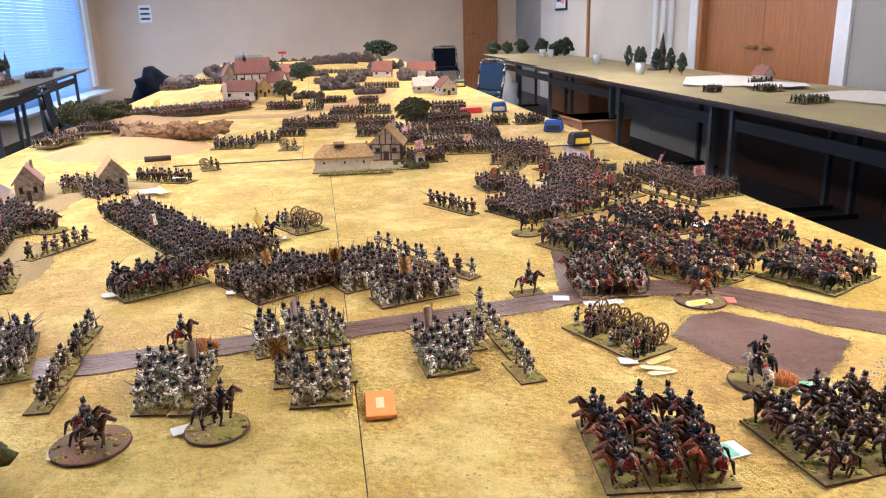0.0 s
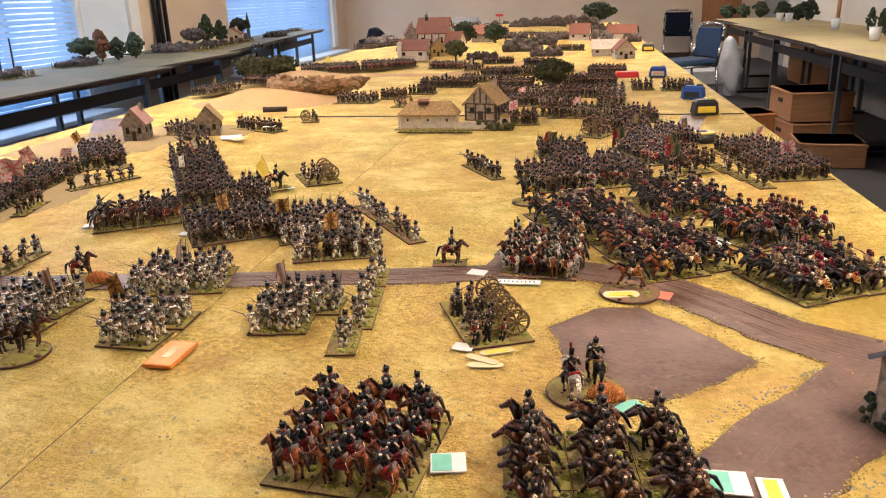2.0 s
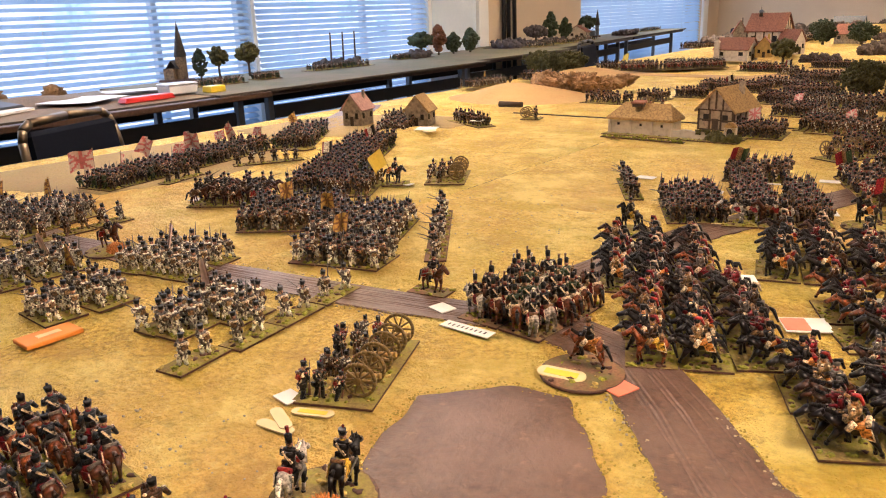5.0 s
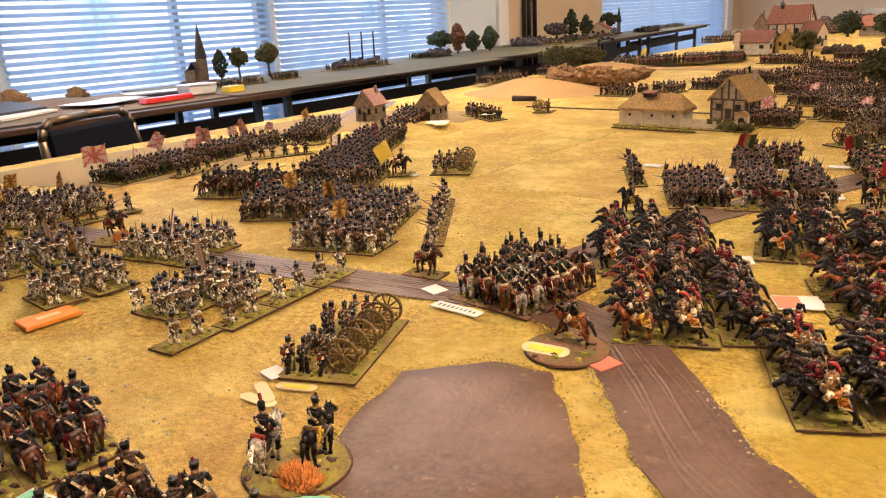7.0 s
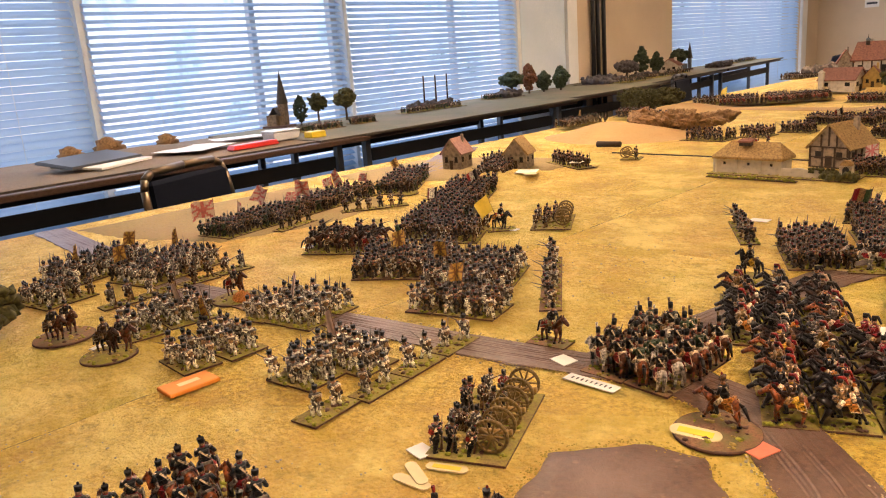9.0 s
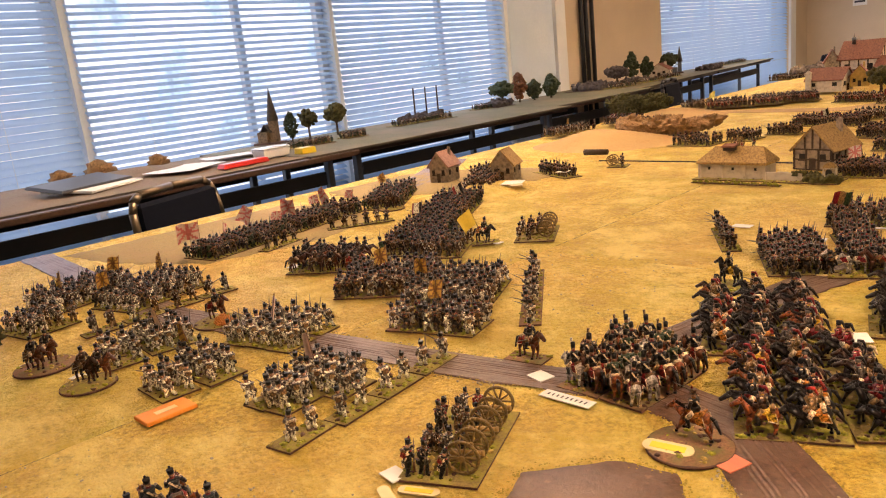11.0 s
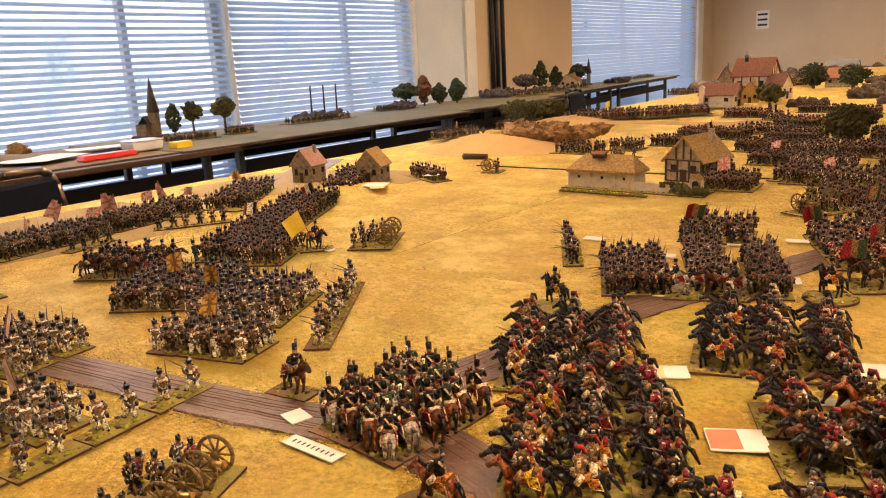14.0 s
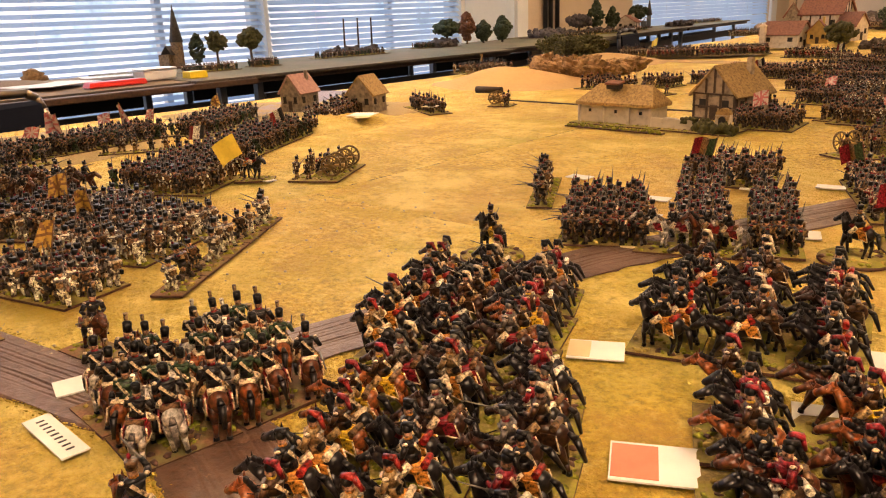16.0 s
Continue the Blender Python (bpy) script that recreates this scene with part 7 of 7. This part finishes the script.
part("cover", Shape().box((0, 0, 0.014), (0.22, 0.40, 0.014), "grey_cover", rot(0, 7, 0), 0.97, 0.003), fld)
part("page", Shape().box((0.05, 0.02, -0.004), (0.26, 0.34, 0.010), "paper", rot(0, 3, 8)), fld)
pen = thing("red_case", "flat red pencil case on the side table", "case", place(-1.755, 2.07, 0.002, 2))
part("body", Shape().box((0, 0, 0.012), (0.06, 0.26, 0.024), "red_plastic", None, 0.95, 0.004), pen)
yb = thing("yellow_box", "small yellow box on the side table", "box", place(-1.77, 2.38, 0.002, 0))
part("body", Shape().box((0, 0, 0.016), (0.07, 0.09, 0.032), "yellow_plastic", None, 0.95, 0.004), yb)
tub = thing("plastic_tub", "clear plastic tub on the side table", "tub", place(-1.84, 2.26, 0.004, 0))
part("body", Shape().box((0, 0, 0.024), (0.10, 0.15, 0.044), "clear_plastic", None, 1.08, 0.006), tub)
part("lid", Shape().box((0, 0, 0.05), (0.115, 0.165, 0.008), "clear_plastic", None, 0.97, 0.003), tub)
for x, y in ((2.40, 6.25), (2.38, 7.75), (2.22, 4.95), (2.42, 7.6)):
    g = thing("plastic_cup", "clear plastic cup on the side table", "cup", place(x, y, 0.004))
    part("wall", Shape().tube((0, 0, 0), (0, 0, 0.09), 0.03, 0.042, "clear_plastic", 16), g)
    part("rim", Shape().tube((0, 0, 0.09), (0, 0, 0.095), 0.045, 0.045, "clear_plastic", 16), g)


# ---- chairs ----
def stacking_chair(x, y, yaw, pad, tube_key, label):
    """Stacking chair with a bent tube frame and upholstered seat and back; it faces +x."""
    t = thing("stacking_chair", label, "chair", place(x, y, FLOOR, yaw), "stacking chairs")
    hw = 0.21
    for sy in (-1, 1):
        part("front_leg", Shape().tube((0.24, sy * hw, 0), (0.20, sy * hw, 0.44), 0.012, 0.012, tube_key, 8), t)
        part("rear_leg", Shape().tube((-0.24, sy * hw, 0), (-0.19, sy * hw, 0.44), 0.012, 0.012, tube_key, 8), t)
        part("seat_rail", Shape().tube((-0.20, sy * hw, 0.43), (0.20, sy * hw, 0.43), 0.012, 0.012, tube_key, 8), t)
    fr, pts = Shape(), []
    for sy in (-1, 1):
        pts.append([(-0.19, sy * hw, 0.44), (-0.235, sy * hw, 0.66), (-0.25, sy * hw * 0.97, 0.755), (-0.256, sy * hw * 0.90, 0.79), (-0.260, sy * hw * 0.74, 0.810), (-0.262, 0, 0.815)])
    for line in pts:
        for a, b in zip(line, line[1:]):
            fr.tube(a, b, 0.0145, 0.0145, tube_key, 8)
    part("back_frame", fr, t)
    part("seat", Shape().box((0.02, 0, 0.465), (0.42, 0.41, 0.055), pad, rot(0, 2, 0), 0.95, 0.018), t)
    part("backrest", Shape().box((-0.232, 0, 0.640), (0.035, 0.385, 0.29), pad, rot(0, -6, 0), 0.96, 0.014), t)
    return t


stacking_chair(-0.985, 1.545, 20, "navy_fabric", "bronze_tube", "stacking chair with navy pad and bronze tube frame")
stacking_chair(1.42, 6.5, 205, "blue_fabric", "chrome", "stacking chair with blue pad and pale tube frame")
stacking_chair(1.85, 10.55, 265, "navy_fabric", "chrome", "stacking chair with dark navy pad by the end wall")
stacking_chair(-1.35, 5.2, 10, "navy_fabric", "black_metal", "stacking chair with dark navy pad")


# ---- boxes and cupboards along the east wall ----
def crate(x, y, z, yaw, w, d, h, key, label):
    t = thing("wooden_box", label, "box", pose(K * x, K * y, z, 0, 0, yaw), "stacked boxes")
    part("body", Shape().box((0, 0, h / 2), (w, d, h - 0.004), key, None, 1, 0.004), t)
    part("lid", Shape().box((0, 0, h - 0.012), (w + 0.012, d + 0.012, 0.02), key, None, 1, 0.004), t)
    part("hand_hole", Shape().box((-w / 2 - 0.001, 0, h * 0.62), (0.004, 0.09, 0.028), "dark_hole"), t)
    return t


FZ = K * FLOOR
crate(1.92, 4.95, FZ + 0.003, 8, 0.42, 0.5, 0.21, "box_wood", "plywood box at the bottom of a stack")
crate(1.92, 4.96, FZ + 0.218, 4, 0.42, 0.48, 0.21, "box_wood", "plywood storage box stacked on another")
crate(1.90, 4.50, FZ + 0.003, -6, 0.4, 0.4, 0.16, "box_wood", "low plywood box under the side table")
crate(1.62, 5.10, FZ + 0.003, 12, 0.3, 0.34, 0.24, "oak", "reddish wooden box beside the stack")
tr = thing("plastic_tray", "clear plastic storage tray on the carpet", "tray", pose(K * 1.75, K * 8.3, FZ + 0.003))
part("body", Shape().box((0, 0, 0.08), (0.6, 0.45, 0.15), "clear_plastic", None, 1.06, 0.01), tr)
part("rim", Shape().box((0, 0, 0.162), (0.66, 0.50, 0.014), "clear_plastic", None, 1, 0.005), tr)
bag = thing("plastic_bag", "crumpled clear plastic bag hanging beside the table leg", "bag", pose(K * 1.9, K * 7.3, FZ + 0.003))
part("film", Shape().ball((0, 0, 0.30), (0.12, 0.16, 0.30), "clear_plastic", 16, 12, None, 0.6, 3), bag)
for y0, y1, key, lab_, z1 in ((1.6, 4.75, "dark_wood", "dark wooden cupboard under the side table", -0.10), (4.85, 6.7, "grey_wall", "pale grey cupboard under the side table", -0.12), (7.2, 8.5, "oak", "reddish wooden cupboard under the side table", -0.18)):
    cb = thing("cupboard", lab_, "cupboard", place(2.83, (y0 + y1) / 2, FLOOR))
    h = K * (z1 - FLOOR)
    part("body", Shape().box((0, 0, h / 2 + 0.002), (K * 0.26, K * (y1 - y0), h), key, None, 1, 0.004), cb)
    for i in (-1, 1):
        dr = part("door", Shape().box((-K * 0.13 - 0.009, i * K * (y1 - y0) / 4, h / 2), (0.016, K * (y1 - y0) / 2 - 0.01, h - 0.06), key, None, 1, 0.003), cb)
        part("handle", Shape().tube((-K * 0.13 - 0.03, i * 0.06, h * 0.55), (-K * 0.13 - 0.03, i * 0.06, h * 0.7), 0.006, 0.006, "chrome", 8), dr)
coat = thing("dark_bag", "dark bag heaped on the floor by the windows", "bag", pose(K * -1.5, K * 8.2, FZ + 0.003))
part("body", Shape().ball((0, 0, 0.36), (0.25, 0.3, 0.36), "navy_fabric", 14, 10, None, 0.5, 7), coat)
sr = thing("red_flag_marker", "small red marker standing on the far ridge", "marker", place(-0.22, 8.4, 0.03))
part("tab", Shape().box((0, 0, 0.10), (0.10, 0.01, 0.03), "red_plastic").tube((0, 0, 0), (0, 0, 0.09), 0.004, 0.004, "f_wood", 6), sr)
